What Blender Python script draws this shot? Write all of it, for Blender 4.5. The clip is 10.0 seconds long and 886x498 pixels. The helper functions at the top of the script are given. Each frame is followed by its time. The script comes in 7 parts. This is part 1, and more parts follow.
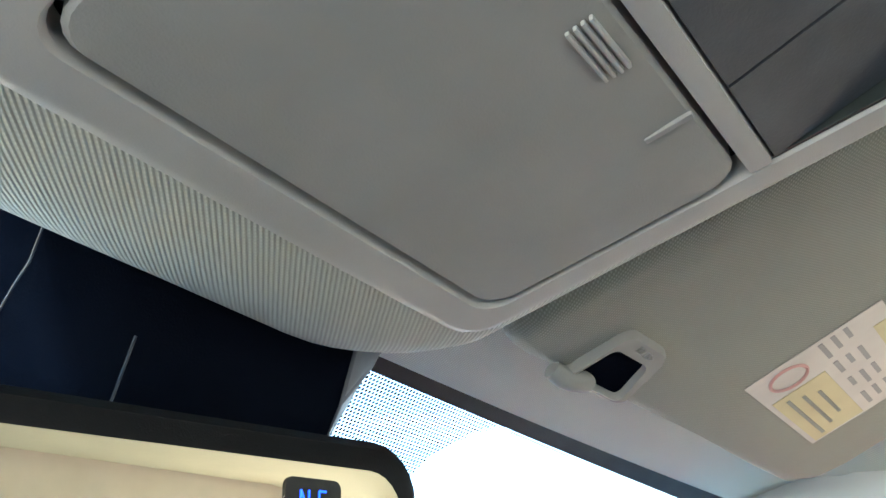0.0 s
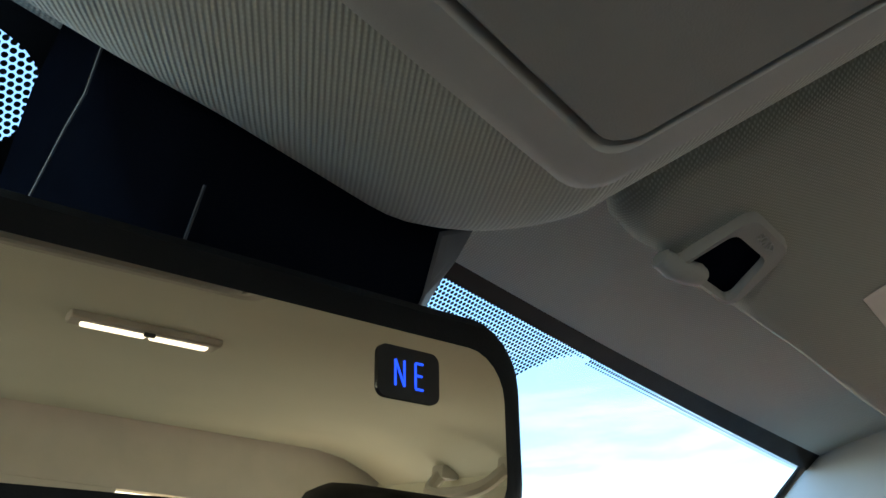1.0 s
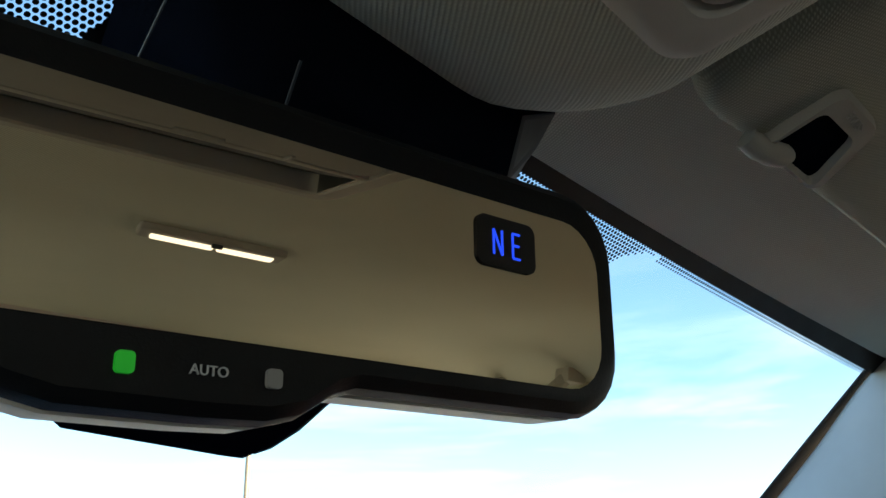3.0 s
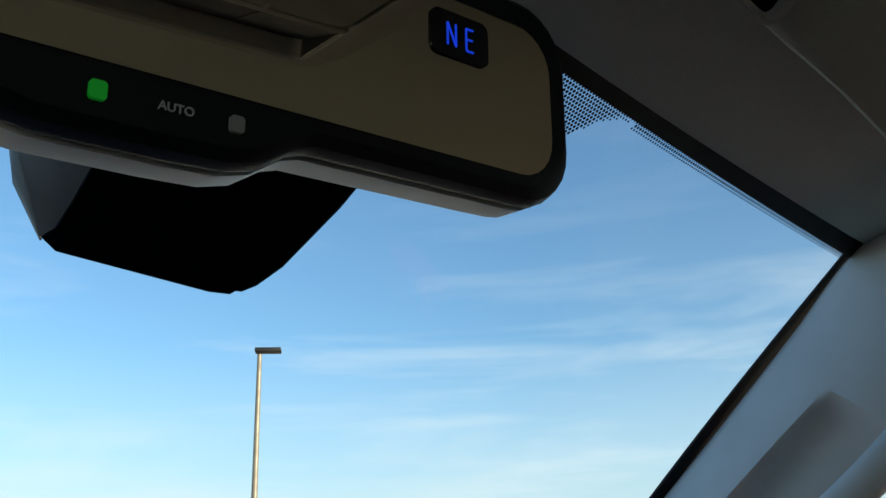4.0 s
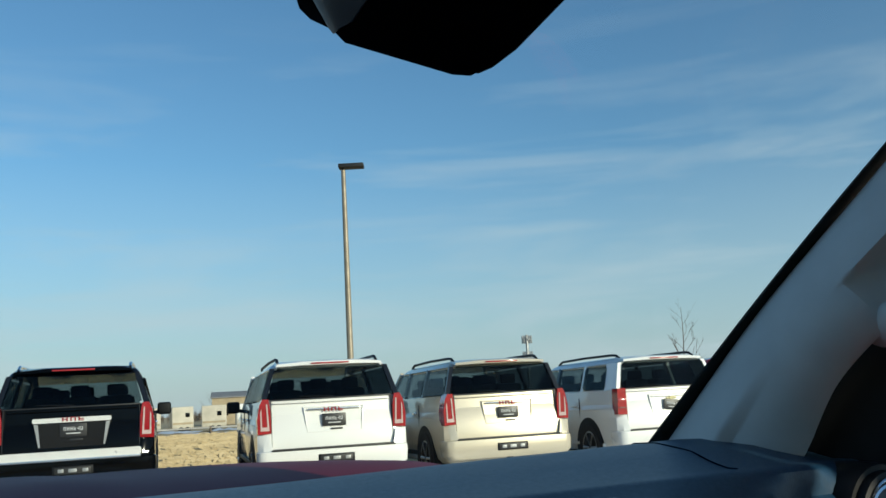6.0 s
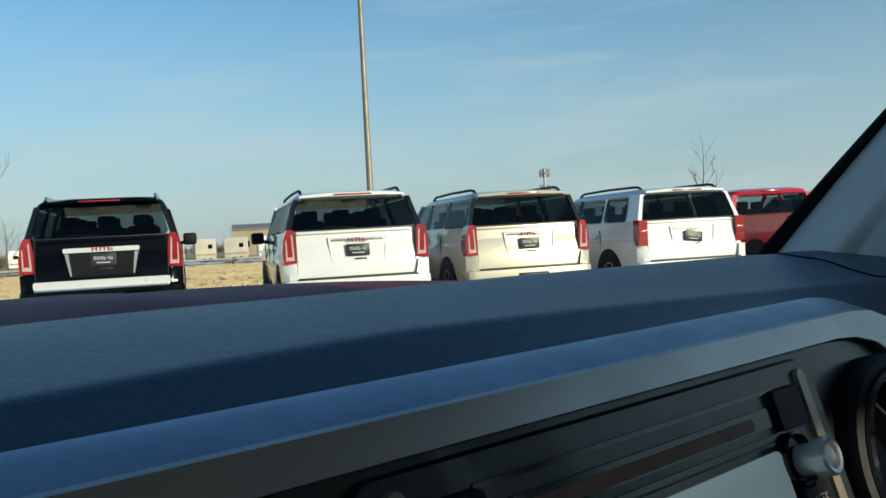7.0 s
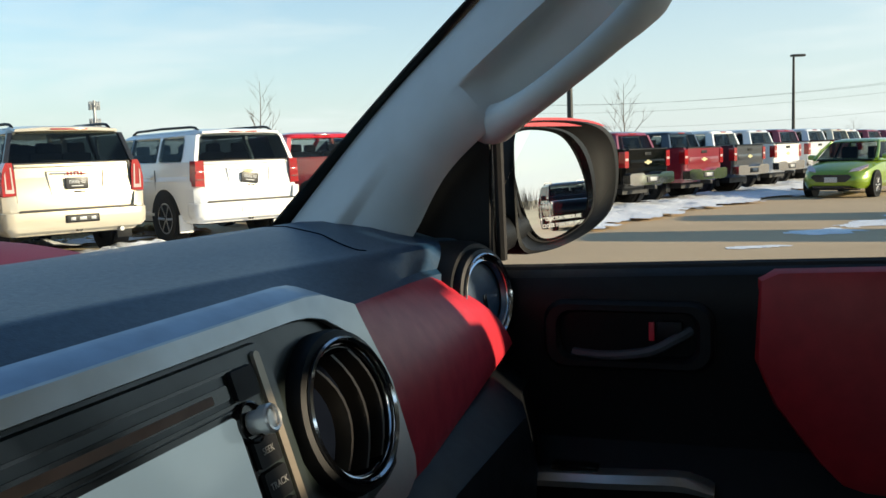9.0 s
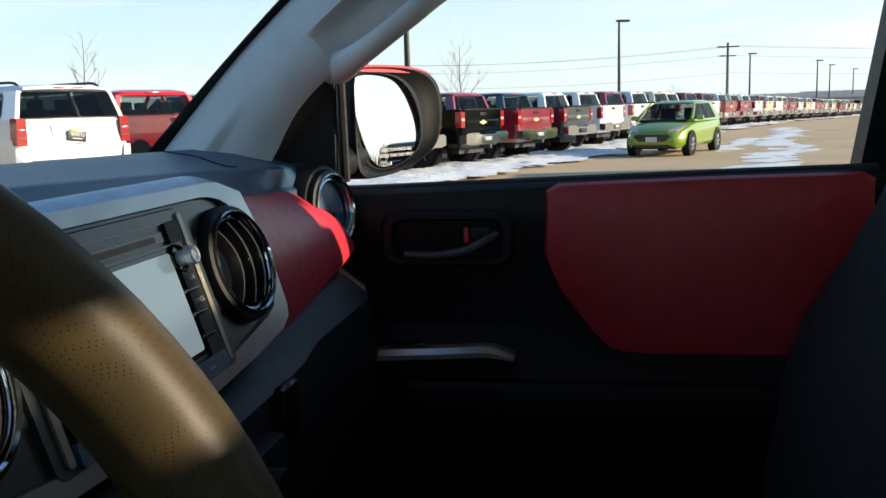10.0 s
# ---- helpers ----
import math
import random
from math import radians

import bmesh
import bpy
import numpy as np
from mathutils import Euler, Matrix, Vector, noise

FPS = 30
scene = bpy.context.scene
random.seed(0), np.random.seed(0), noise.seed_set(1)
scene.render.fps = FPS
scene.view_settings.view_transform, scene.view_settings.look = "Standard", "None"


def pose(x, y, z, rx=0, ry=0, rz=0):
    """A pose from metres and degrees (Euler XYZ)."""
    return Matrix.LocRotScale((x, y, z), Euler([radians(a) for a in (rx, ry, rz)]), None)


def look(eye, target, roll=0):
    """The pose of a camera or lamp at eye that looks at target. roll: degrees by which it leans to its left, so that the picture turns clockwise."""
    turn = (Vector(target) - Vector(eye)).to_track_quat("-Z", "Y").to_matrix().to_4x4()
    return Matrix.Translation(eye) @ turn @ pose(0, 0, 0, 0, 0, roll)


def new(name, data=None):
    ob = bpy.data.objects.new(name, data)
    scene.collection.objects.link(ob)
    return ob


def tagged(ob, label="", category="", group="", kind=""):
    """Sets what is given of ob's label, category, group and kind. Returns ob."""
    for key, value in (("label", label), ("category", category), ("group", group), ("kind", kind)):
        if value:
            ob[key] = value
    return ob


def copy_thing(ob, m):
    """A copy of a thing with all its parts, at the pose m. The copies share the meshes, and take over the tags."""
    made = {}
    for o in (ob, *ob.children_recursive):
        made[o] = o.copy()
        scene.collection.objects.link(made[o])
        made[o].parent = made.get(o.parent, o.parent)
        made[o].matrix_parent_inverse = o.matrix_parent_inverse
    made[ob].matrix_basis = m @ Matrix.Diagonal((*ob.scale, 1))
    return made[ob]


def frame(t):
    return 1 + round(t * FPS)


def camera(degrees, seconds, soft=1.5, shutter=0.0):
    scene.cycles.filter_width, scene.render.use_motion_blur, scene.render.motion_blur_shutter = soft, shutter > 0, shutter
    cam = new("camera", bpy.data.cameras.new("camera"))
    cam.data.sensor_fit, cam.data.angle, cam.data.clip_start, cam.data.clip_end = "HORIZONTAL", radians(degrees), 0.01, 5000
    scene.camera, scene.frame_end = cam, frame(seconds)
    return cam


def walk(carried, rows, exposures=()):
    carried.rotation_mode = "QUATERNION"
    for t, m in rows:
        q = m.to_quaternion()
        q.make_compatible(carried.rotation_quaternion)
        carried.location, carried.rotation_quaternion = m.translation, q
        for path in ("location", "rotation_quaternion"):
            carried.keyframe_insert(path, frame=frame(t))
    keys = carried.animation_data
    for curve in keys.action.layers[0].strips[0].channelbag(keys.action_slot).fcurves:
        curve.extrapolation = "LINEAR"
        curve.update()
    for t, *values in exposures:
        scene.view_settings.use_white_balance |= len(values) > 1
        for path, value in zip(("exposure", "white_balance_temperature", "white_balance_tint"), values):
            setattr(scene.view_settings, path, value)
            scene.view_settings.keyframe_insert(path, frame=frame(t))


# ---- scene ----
cam = camera(51.8, 10.0)
PATH = [
    (0, (-0.149, -0.416, 1.426), (1.31, 0.532, 2.412), -4.0),
    (0.5, (-0.129, -0.384, 1.418), (1.287, 0.638, 2.393), -2.2),
    (1, (-0.116, -0.363, 1.41), (1.311, 0.653, 2.376), -2.7),
    (1.5, (-0.115, -0.353, 1.407), (1.328, 0.709, 2.295), -1.8),
    (2, (-0.12, -0.346, 1.406), (1.339, 0.743, 2.234), -1.7),
    (2.2, (-0.124, -0.342, 1.405), (1.332, 0.753, 2.23), -1.9),
    (3.3, (-0.118, -0.356, 1.38), (1.291, 0.807, 2.192), -1.9),
    (3.5, (-0.1, -0.361, 1.356), (1.326, 0.812, 2.125), -2.1),
    (4, (-0.114, -0.358, 1.343), (1.33, 0.825, 2.062), -2.2),
    (4.5, (-0.129, -0.327, 1.322), (1.331, 0.871, 1.979), -2.1),
    (5, (-0.143, -0.333, 1.276), (1.339, 0.913, 1.779), -3.0),
    (5.2, (-0.137, -0.338, 1.277), (1.349, 0.923, 1.726), -3.2),
    (6.3, (-0.237, -0.349, 1.31), (1.128, 1.089, 1.571), -3.2),
    (6.5, (-0.227, -0.302, 1.303), (1.132, 1.153, 1.488), -3.1),
    (7, (-0.218, -0.233, 1.286), (1.156, 1.22, 1.255), -3.1),
    (7.5, (-0.278, -0.222, 1.312), (1.27, 1.04, 1.218), -3.1),
    (8, (-0.229, -0.247, 1.309), (1.422, 0.877, 1.209), -2.8),
    (8.5, (-0.191, -0.265, 1.309), (1.536, 0.732, 1.158), -2.6),
    (9, (-0.268, -0.312, 1.322), (1.606, 0.356, 1.115), -2.0),
    (9.5, (-0.407, -0.343, 1.369), (1.525, 0.112, 1.124), -1.9),
    (10, (-0.495, -0.369, 1.294), (1.454, -0.038, 0.992), -1.7),
]
EXPOSURES = [(0.0, 4.1, 5950, 6), (0.4, 3.5, 6050, 5), (0.8, 2.65, 6250, 5), (1.5, 2.0, 6600, 5), (2.2, 1.75, 6700, 4), (3.3, 1.55, 6600, 4), (3.6, 1.05, 6450, 4), (4.5, 0.30, 6000, 2), (5.2, -0.06, 5800, 0), (6.5, -0.10, 5850, -2), (7.3, 0.0, 6150, 2), (8.0, 0.25, 6500, 5), (9.0, 0.65, 6700, 6), (10.0, 0.85, 6500, 8)]
walk(cam, [(t, look(eye, target, roll)) for t, eye, target, roll in PATH], EXPOSURES)

# ---------------------------------------------------------------- world and sun
SUN_DIR = Vector((0.08, -1.0, 0.0)).normalized()
SUN_ELEV = radians(14.0)
world = bpy.data.worlds.new("sky")
scene.world = world
world.use_nodes = True
wn = world.node_tree
wn.nodes.clear()
sky = wn.nodes.new("ShaderNodeTexSky")
sky.sky_type = 'NISHITA'
sky.sun_disc = False
sky.sun_elevation = SUN_ELEV
sky.sun_rotation = math.atan2(SUN_DIR.x, SUN_DIR.y)
sky.air_density, sky.dust_density, sky.ozone_density = 1.1, 0.25, 3.5
bgn = wn.nodes.new("ShaderNodeBackground")
bgn.inputs[1].default_value = 0.15
won = wn.nodes.new("ShaderNodeOutputWorld")
# thin streaks of high cloud
tco = wn.nodes.new("ShaderNodeTexCoord")
sxyz = wn.nodes.new("ShaderNodeSeparateXYZ")
wn.links.new(tco.outputs["Generated"], sxyz.inputs[0])
cmap = wn.nodes.new("ShaderNodeMapping")
cmap.inputs["Rotation"].default_value = (0.0, 0.0, 0.6)
cmap.inputs["Scale"].default_value = (1.0, 1.0, 7.5)
wn.links.new(tco.outputs["Generated"], cmap.inputs[0])
cno = wn.nodes.new("ShaderNodeTexNoise")
cno.inputs["Scale"].default_value = 2.1
cno.inputs["Detail"].default_value = 9
cno.inputs["Roughness"].default_value = 0.62
cno.inputs["Distortion"].default_value = 0.4
wn.links.new(cmap.outputs[0], cno.inputs[0])
cra = wn.nodes.new("ShaderNodeMapRange")
cra.inputs[1].default_value, cra.inputs[2].default_value = 0.48, 0.76
wn.links.new(cno.outputs[0], cra.inputs[0])
# cloud thickens towards the horizon
hor = wn.nodes.new("ShaderNodeMapRange")
hor.inputs[1].default_value, hor.inputs[2].default_value = 0.02, 0.42
hor.inputs[3].default_value, hor.inputs[4].default_value = 1.0, 0.05
wn.links.new(sxyz.outputs[2], hor.inputs[0])
cdot = wn.nodes.new("ShaderNodeVectorMath"); cdot.operation = 'DOT_PRODUCT'
cdot.inputs[1].default_value = (0.86, -0.5, 0)
wn.links.new(tco.outputs["Generated"], cdot.inputs[0])
cside = wn.nodes.new("ShaderNodeMapRange")
cside.inputs[1].default_value, cside.inputs[2].default_value = 0.42, 1.0
cside.inputs[3].default_value, cside.inputs[4].default_value = 0.0, 0.42
wn.links.new(cdot.outputs["Value"], cside.inputs[0])
cadd = wn.nodes.new("ShaderNodeMath"); cadd.operation = 'ADD'
wn.links.new(cra.outputs[0], cadd.inputs[0]); wn.links.new(cside.outputs[0], cadd.inputs[1])
cmul = wn.nodes.new("ShaderNodeMath"); cmul.operation = 'MULTIPLY'; cmul.use_clamp = True
wn.links.new(cadd.outputs[0], cmul.inputs[0]); wn.links.new(hor.outputs[0], cmul.inputs[1])
haze = wn.nodes.new("ShaderNodeMapRange")
haze.inputs[1].default_value, haze.inputs[2].default_value = 0.0, 0.26
haze.inputs[3].default_value, haze.inputs[4].default_value = 0.80, 0.0
wn.links.new(sxyz.outputs[2], haze.inputs[0])
cmix = wn.nodes.new("ShaderNodeMix"); cmix.data_type = 'RGBA'
wn.links.new(haze.outputs[0], cmix.inputs[0])
wn.links.new(sky.outputs[0], cmix.inputs[6])
cmix.inputs[7].default_value = (3.25, 3.6, 4.1, 1)
cmix2 = wn.nodes.new("ShaderNodeMix"); cmix2.data_type = 'RGBA'
wn.links.new(cmul.outputs[0], cmix2.inputs[0])
wn.links.new(cmix.outputs[2], cmix2.inputs[6])
cmix2.inputs[7].default_value = (4.4, 4.6, 4.8, 1)
wn.links.new(cmix2.outputs[2], bgn.inputs[0])
wn.links.new(bgn.outputs[0], won.inputs[0])

sun = new("sun", bpy.data.lights.new("sun", 'SUN'))
sun.data.energy = 5.0
sun.data.angle = radians(0.6)
sun.data.color = (1.0, 0.83, 0.62)
_sd = SUN_DIR * math.cos(SUN_ELEV) + Vector((0, 0, math.sin(SUN_ELEV)))
sun.matrix_world = Matrix.Translation(_sd * 200) @ _sd.to_track_quat("Z", "Y").to_matrix().to_4x4()

# fill lamps in the window openings behind the camera, added to brighten the cab


def window_fill(name, c, size_x, size_y, to, power):
    ob = new(name, bpy.data.lights.new(name, 'AREA'))
    ob.data.shape, ob.data.size, ob.data.size_y, ob.data.energy = 'RECTANGLE', size_x, size_y, power
    ob.data.color = (0.93, 0.97, 1.0)
    ob.matrix_world = Matrix.Translation(c) @ (Vector(c) - Vector(to)).to_track_quat("Z", "Y").to_matrix().to_4x4()
    return ob


window_fill("driver_window_fill", (-0.735, -0.36, 1.40), 0.62, 0.34, (0.5, -0.30, 1.30), 0.20)
window_fill("rear_door_window_fill", (-0.735, -1.06, 1.40), 0.50, 0.34, (0.2, -0.40, 1.75), 0.42)
window_fill("rear_door_window_fill", (0.735, -1.06, 1.40), 0.50, 0.34, (-0.2, -0.40, 1.75), 0.16)

# ---------------------------------------------------------------- materials


def mat(name, col, rough=0.5, metal=0.0, var=0.12, scale=30.0, bump=0.0, bscale=400.0, coat=0.0, col2=None, detail=6.0, spec=0.5):
    """A principled surface with two scales of variation and a fine relief."""
    m = bpy.data.materials.new(name)
    m.use_nodes = True
    nt = m.node_tree
    b = nt.nodes["Principled BSDF"]
    b.inputs["Roughness"].default_value = rough
    b.inputs["Metallic"].default_value = metal
    b.inputs["Coat Weight"].default_value = coat
    b.inputs["Coat Roughness"].default_value = 0.06
    b.inputs["Specular IOR Level"].default_value = spec
    tc = nt.nodes.new("ShaderNodeTexCoord")
    n1 = nt.nodes.new("ShaderNodeTexNoise")
    n1.inputs["Scale"].default_value, n1.inputs["Detail"].default_value = scale, detail
    nt.links.new(tc.outputs["Object"], n1.inputs[0])
    mx = nt.nodes.new("ShaderNodeMix")
    mx.data_type = 'RGBA'
    c2 = col2 or tuple(c * (1 - 2 * var) for c in col)
    mx.inputs[6].default_value = (*col, 1)
    mx.inputs[7].default_value = (*c2, 1)
    rg = nt.nodes.new("ShaderNodeMapRange")
    rg.inputs[1].default_value, rg.inputs[2].default_value = 0.35, 0.7
    nt.links.new(n1.outputs[0], rg.inputs[0])
    nt.links.new(rg.outputs[0], mx.inputs[0])
    nt.links.new(mx.outputs[2], b.inputs["Base Color"])
    rr = nt.nodes.new("ShaderNodeMapRange")
    rr.inputs[3].default_value, rr.inputs[4].default_value = max(rough - 0.08, 0.02), min(rough + 0.1, 1)
    nt.links.new(n1.outputs[0], rr.inputs[0])
    nt.links.new(rr.outputs[0], b.inputs["Roughness"])
    if bump:
        n2 = nt.nodes.new("ShaderNodeTexNoise")
        n2.inputs["Scale"].default_value, n2.inputs["Detail"].default_value = bscale, 3
        nt.links.new(tc.outputs["Object"], n2.inputs[0])
        bp = nt.nodes.new("ShaderNodeBump")
        bp.inputs["Strength"].default_value = bump
        bp.inputs["Distance"].default_value = 0.4 / bscale
        nt.links.new(n2.outputs[0], bp.inputs["Height"])
        nt.links.new(bp.outputs[0], b.inputs["Normal"])
    return m


def glow(name, col, strength):
    m = bpy.data.materials.new(name)
    m.use_nodes = True
    b = m.node_tree.nodes["Principled BSDF"]
    b.inputs["Base Color"].default_value = (*col, 1)
    b.inputs["Emission Color"].default_value = (*col, 1)
    b.inputs["Emission Strength"].default_value = strength
    return m


def clear_glass(name, tint=(0.96, 0.98, 0.97)):
    m = bpy.data.materials.new(name)
    m.use_nodes = True
    nt = m.node_tree
    nt.nodes.clear()
    tr = nt.nodes.new("ShaderNodeBsdfTransparent")
    tr.inputs[0].default_value = (*tint, 1)
    gl = nt.nodes.new("ShaderNodeBsdfGlossy")
    gl.inputs["Roughness"].default_value = 0.0
    lw = nt.nodes.new("ShaderNodeLayerWeight")
    lw.inputs[0].default_value = 0.5
    pw = nt.nodes.new("ShaderNodeMath")
    pw.operation = 'POWER'
    pw.inputs[1].default_value = 5.0
    fr = nt.nodes.new("ShaderNodeMath")
    fr.operation = 'MULTIPLY_ADD'
    fr.inputs[1].default_value, fr.inputs[2].default_value = 0.35, 0.012
    nt.links.new(lw.outputs["Facing"], pw.inputs[0])
    nt.links.new(pw.outputs[0], fr.inputs[0])
    mx = nt.nodes.new("ShaderNodeMixShader")
    out = nt.nodes.new("ShaderNodeOutputMaterial")
    nt.links.new(fr.outputs[0], mx.inputs[0])
    nt.links.new(tr.outputs[0], mx.inputs[1])
    nt.links.new(gl.outputs[0], mx.inputs[2])
    nt.links.new(mx.outputs[0], out.inputs[0])
    return m


def fabric(name, col, pitch, ribs=False):
    """Knitted headliner cloth: a small weave, or ribs with a fine cross stitch."""
    m = mat(name, col, rough=0.95, var=0.06, scale=9.0, spec=0.15)
    nt = m.node_tree
    b = nt.nodes["Principled BSDF"]
    tc = [n for n in nt.nodes if n.bl_idname == "ShaderNodeTexCoord"][0]
    turn = nt.nodes.new("ShaderNodeMapping")
    turn.inputs["Rotation"].default_value = (0, 0, radians(45) if ribs else radians(20))
    nt.links.new(tc.outputs["Object"], turn.inputs[0])
    waves = []
    for way, step in (('X', pitch), ('Y', pitch * (1.25 if ribs else 1.0))):
        w = nt.nodes.new("ShaderNodeTexWave")
        w.bands_direction = way
        w.inputs["Scale"].default_value = 0.314 / step
        w.inputs["Distortion"].default_value = 0.3
        nt.links.new(turn.outputs[0], w.inputs[0])
        waves.append(w.outputs["Fac"])
    cross = nt.nodes.new("ShaderNodeMapRange")
    cross.inputs[3].default_value = 0.62 if ribs else 0.15
    nt.links.new(waves[1], cross.inputs[0])
    hgt = nt.nodes.new("ShaderNodeMath")
    hgt.operation = 'MULTIPLY'
    nt.links.new(waves[0], hgt.inputs[0])
    nt.links.new(cross.outputs[0], hgt.inputs[1])
    bp = nt.nodes.new("ShaderNodeBump")
    bp.inputs["Strength"].default_value = 0.4 if ribs else 0.55
    bp.inputs["Distance"].default_value = 0.0006
    nt.links.new(hgt.outputs[0], bp.inputs["Height"])
    nt.links.new(bp.outputs[0], b.inputs["Normal"])
    # shade in the hollows between the threads is put into the colour
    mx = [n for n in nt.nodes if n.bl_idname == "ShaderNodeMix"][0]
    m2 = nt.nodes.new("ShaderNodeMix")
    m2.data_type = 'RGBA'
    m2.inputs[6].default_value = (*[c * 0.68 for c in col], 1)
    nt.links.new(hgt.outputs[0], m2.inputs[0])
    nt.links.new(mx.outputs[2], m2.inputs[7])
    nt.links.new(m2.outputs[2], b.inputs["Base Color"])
    return m


M = {}
# Black vinyl; the blue of the reflected sky is put into its colour.
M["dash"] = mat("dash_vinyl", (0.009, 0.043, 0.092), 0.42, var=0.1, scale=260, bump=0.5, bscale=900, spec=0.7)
M["black"] = mat("black_plastic", (0.004, 0.0048, 0.006), 0.5, var=0.1, scale=60, bump=0.35, bscale=1400, spec=0.24)
M["gloss_black"] = mat("gloss_black", (0.008, 0.008, 0.009), 0.14, var=0.1, scale=20)
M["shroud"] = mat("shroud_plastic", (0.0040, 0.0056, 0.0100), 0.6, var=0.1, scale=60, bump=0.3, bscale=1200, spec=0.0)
# Lighter copy of the shroud plastic: light on its sides, given as colour.
M["shroud_lit"] = mat("shroud_lit_plastic", (0.035, 0.044, 0.060), 0.55, var=0.1, scale=60, bump=0.3, bscale=1200)
M["stack"] = mat("stack_plastic", (0.016, 0.024, 0.022), 0.34, var=0.1, scale=60, bump=0.15, bscale=1800, spec=0.6, coat=0.15)
M["edge_glint"] = mat("glint_satin", (0.02, 0.024, 0.03), 0.32, var=0.1, scale=60, spec=0.5)
M["rubber"] = mat("rubber", (0.012, 0.012, 0.013), 0.75, scale=80, bump=0.3, bscale=600)
M["silver"] = mat("satin_silver", (0.54, 0.53, 0.50), 0.36, metal=0.85, var=0.05, scale=40, bump=0.05, bscale=2500)
M["chrome"] = mat("chrome", (0.75, 0.75, 0.76), 0.12, metal=1.0, var=0.03, scale=20)
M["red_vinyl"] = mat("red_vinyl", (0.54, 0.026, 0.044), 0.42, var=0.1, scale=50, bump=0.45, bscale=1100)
# The dash's red vinyl again, darkened for the shade on the door.
M["shaded_vinyl"] = mat("shaded_red_vinyl", (0.37, 0.015, 0.022), 0.45, var=0.1, scale=50, bump=0.45, bscale=1100)
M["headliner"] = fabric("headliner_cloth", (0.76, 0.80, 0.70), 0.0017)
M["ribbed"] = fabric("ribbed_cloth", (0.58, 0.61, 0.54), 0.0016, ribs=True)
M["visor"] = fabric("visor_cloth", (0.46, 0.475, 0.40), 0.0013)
M["console"] = mat("console_plastic", (0.400, 0.403, 0.375), 0.62, var=0.05, scale=25, bump=0.25, bscale=1800)
# Console plastic again, darker: shade on the lid is put into the colour.
M["lid"] = mat("lid_shaded_plastic", (0.288, 0.290, 0.268), 0.68, var=0.05, scale=25, bump=0.4, bscale=1300)
M["pillar"] = mat("pillar_plastic", (0.575, 0.60, 0.59), 0.6, var=0.04, scale=20, bump=0.25, bscale=1500)
M["pale_shell"] = mat("pale_shell_plastic", (0.88, 0.87, 0.80), 0.5, var=0.04, scale=25, bump=0.2, bscale=1500)
M["blades"] = mat("dry_blades", (0.54, 0.425, 0.25), 0.9, scale=0.15, col2=(0.42, 0.33, 0.19))
M["bronze"] = mat("bronze_satin", (0.30, 0.255, 0.20), 0.32, metal=0.5, var=0.06, scale=40)
# Silver satin, its blue a sky reflection put into the colour.
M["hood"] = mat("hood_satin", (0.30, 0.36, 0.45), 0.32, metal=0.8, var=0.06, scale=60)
# Bright metal whitened and made less metallic: its sunlit gleam is put into the colour.
M["sunlit_trim"] = mat("sunlit_trim", (0.88, 0.86, 0.82), 0.30, metal=0.45, var=0.04, scale=6)
M["pad"] = mat("dark_pad", (0.055, 0.065, 0.075), 0.6, scale=50, bump=0.4, bscale=900)
M["leather"] = mat("wheel_leather", (0.048, 0.034, 0.014), 0.42, var=0.12, scale=60, bump=0.12, bscale=1700, spec=0.22)
def perforate(m, per_metre, hole):
    """Rows of fine dark holes over a material's colour."""
    nt = m.node_tree
    b = nt.nodes["Principled BSDF"]
    src = b.inputs["Base Color"].links[0].from_socket
    tc = nt.nodes.new("ShaderNodeTexCoord")
    vo = nt.nodes.new("ShaderNodeTexVoronoi")
    vo.inputs["Scale"].default_value = per_metre
    vo.inputs["Randomness"].default_value = 0.12
    nt.links.new(tc.outputs["Object"], vo.inputs["Vector"])
    rg = nt.nodes.new("ShaderNodeMapRange")
    rg.inputs[1].default_value, rg.inputs[2].default_value = hole * 0.8, hole * 1.3
    nt.links.new(vo.outputs["Distance"], rg.inputs[0])
    mx = nt.nodes.new("ShaderNodeMix")
    mx.data_type = 'RGBA'
    mx.inputs[6].default_value = (0.004, 0.004, 0.004, 1)
    nt.links.new(rg.outputs[0], mx.inputs[0])
    nt.links.new(src, mx.inputs[7])
    nt.links.new(mx.outputs[2], b.inputs["Base Color"])


perforate(M["leather"], 640, 0.20)
M["seat"] = mat("seat_cloth", (0.010, 0.0105, 0.012), 0.9, scale=60, bump=0.5, bscale=800)
M["glass"] = clear_glass("clear_glass")
M["mirror"] = mat("mirror_silver", (0.85, 0.73, 0.54), 0.01, metal=1.0, var=0.0, scale=5)
M["side_mirror"] = mat("mirror_clear", (0.86, 0.88, 0.9), 0.01, metal=1.0, var=0.0, scale=5)
for _k in ("mirror", "side_mirror"):
    _n = M[_k].node_tree
    for _l in list(_n.nodes["Principled BSDF"].inputs["Roughness"].links):
        _n.links.remove(_l)
    _n.nodes["Principled BSDF"].inputs["Roughness"].default_value = 0.0
# Pale colour and weak emission stand for daylight reflected in the screen.
M["screen"] = mat("screen_glass", (0.55, 0.64, 0.66), 0.12, var=0.06, scale=9, spec=0.7)
_b = M["screen"].node_tree.nodes["Principled BSDF"]
_b.inputs["Emission Color"].default_value, _b.inputs["Emission Strength"].default_value = (0.62, 0.78, 0.82, 1), 0.16
M["ink"] = mat("white_ink", (0.55, 0.56, 0.57), 0.6, var=0.03)
M["grey_ink"] = mat("grey_ink", (0.3, 0.3, 0.29), 0.6, var=0.03)
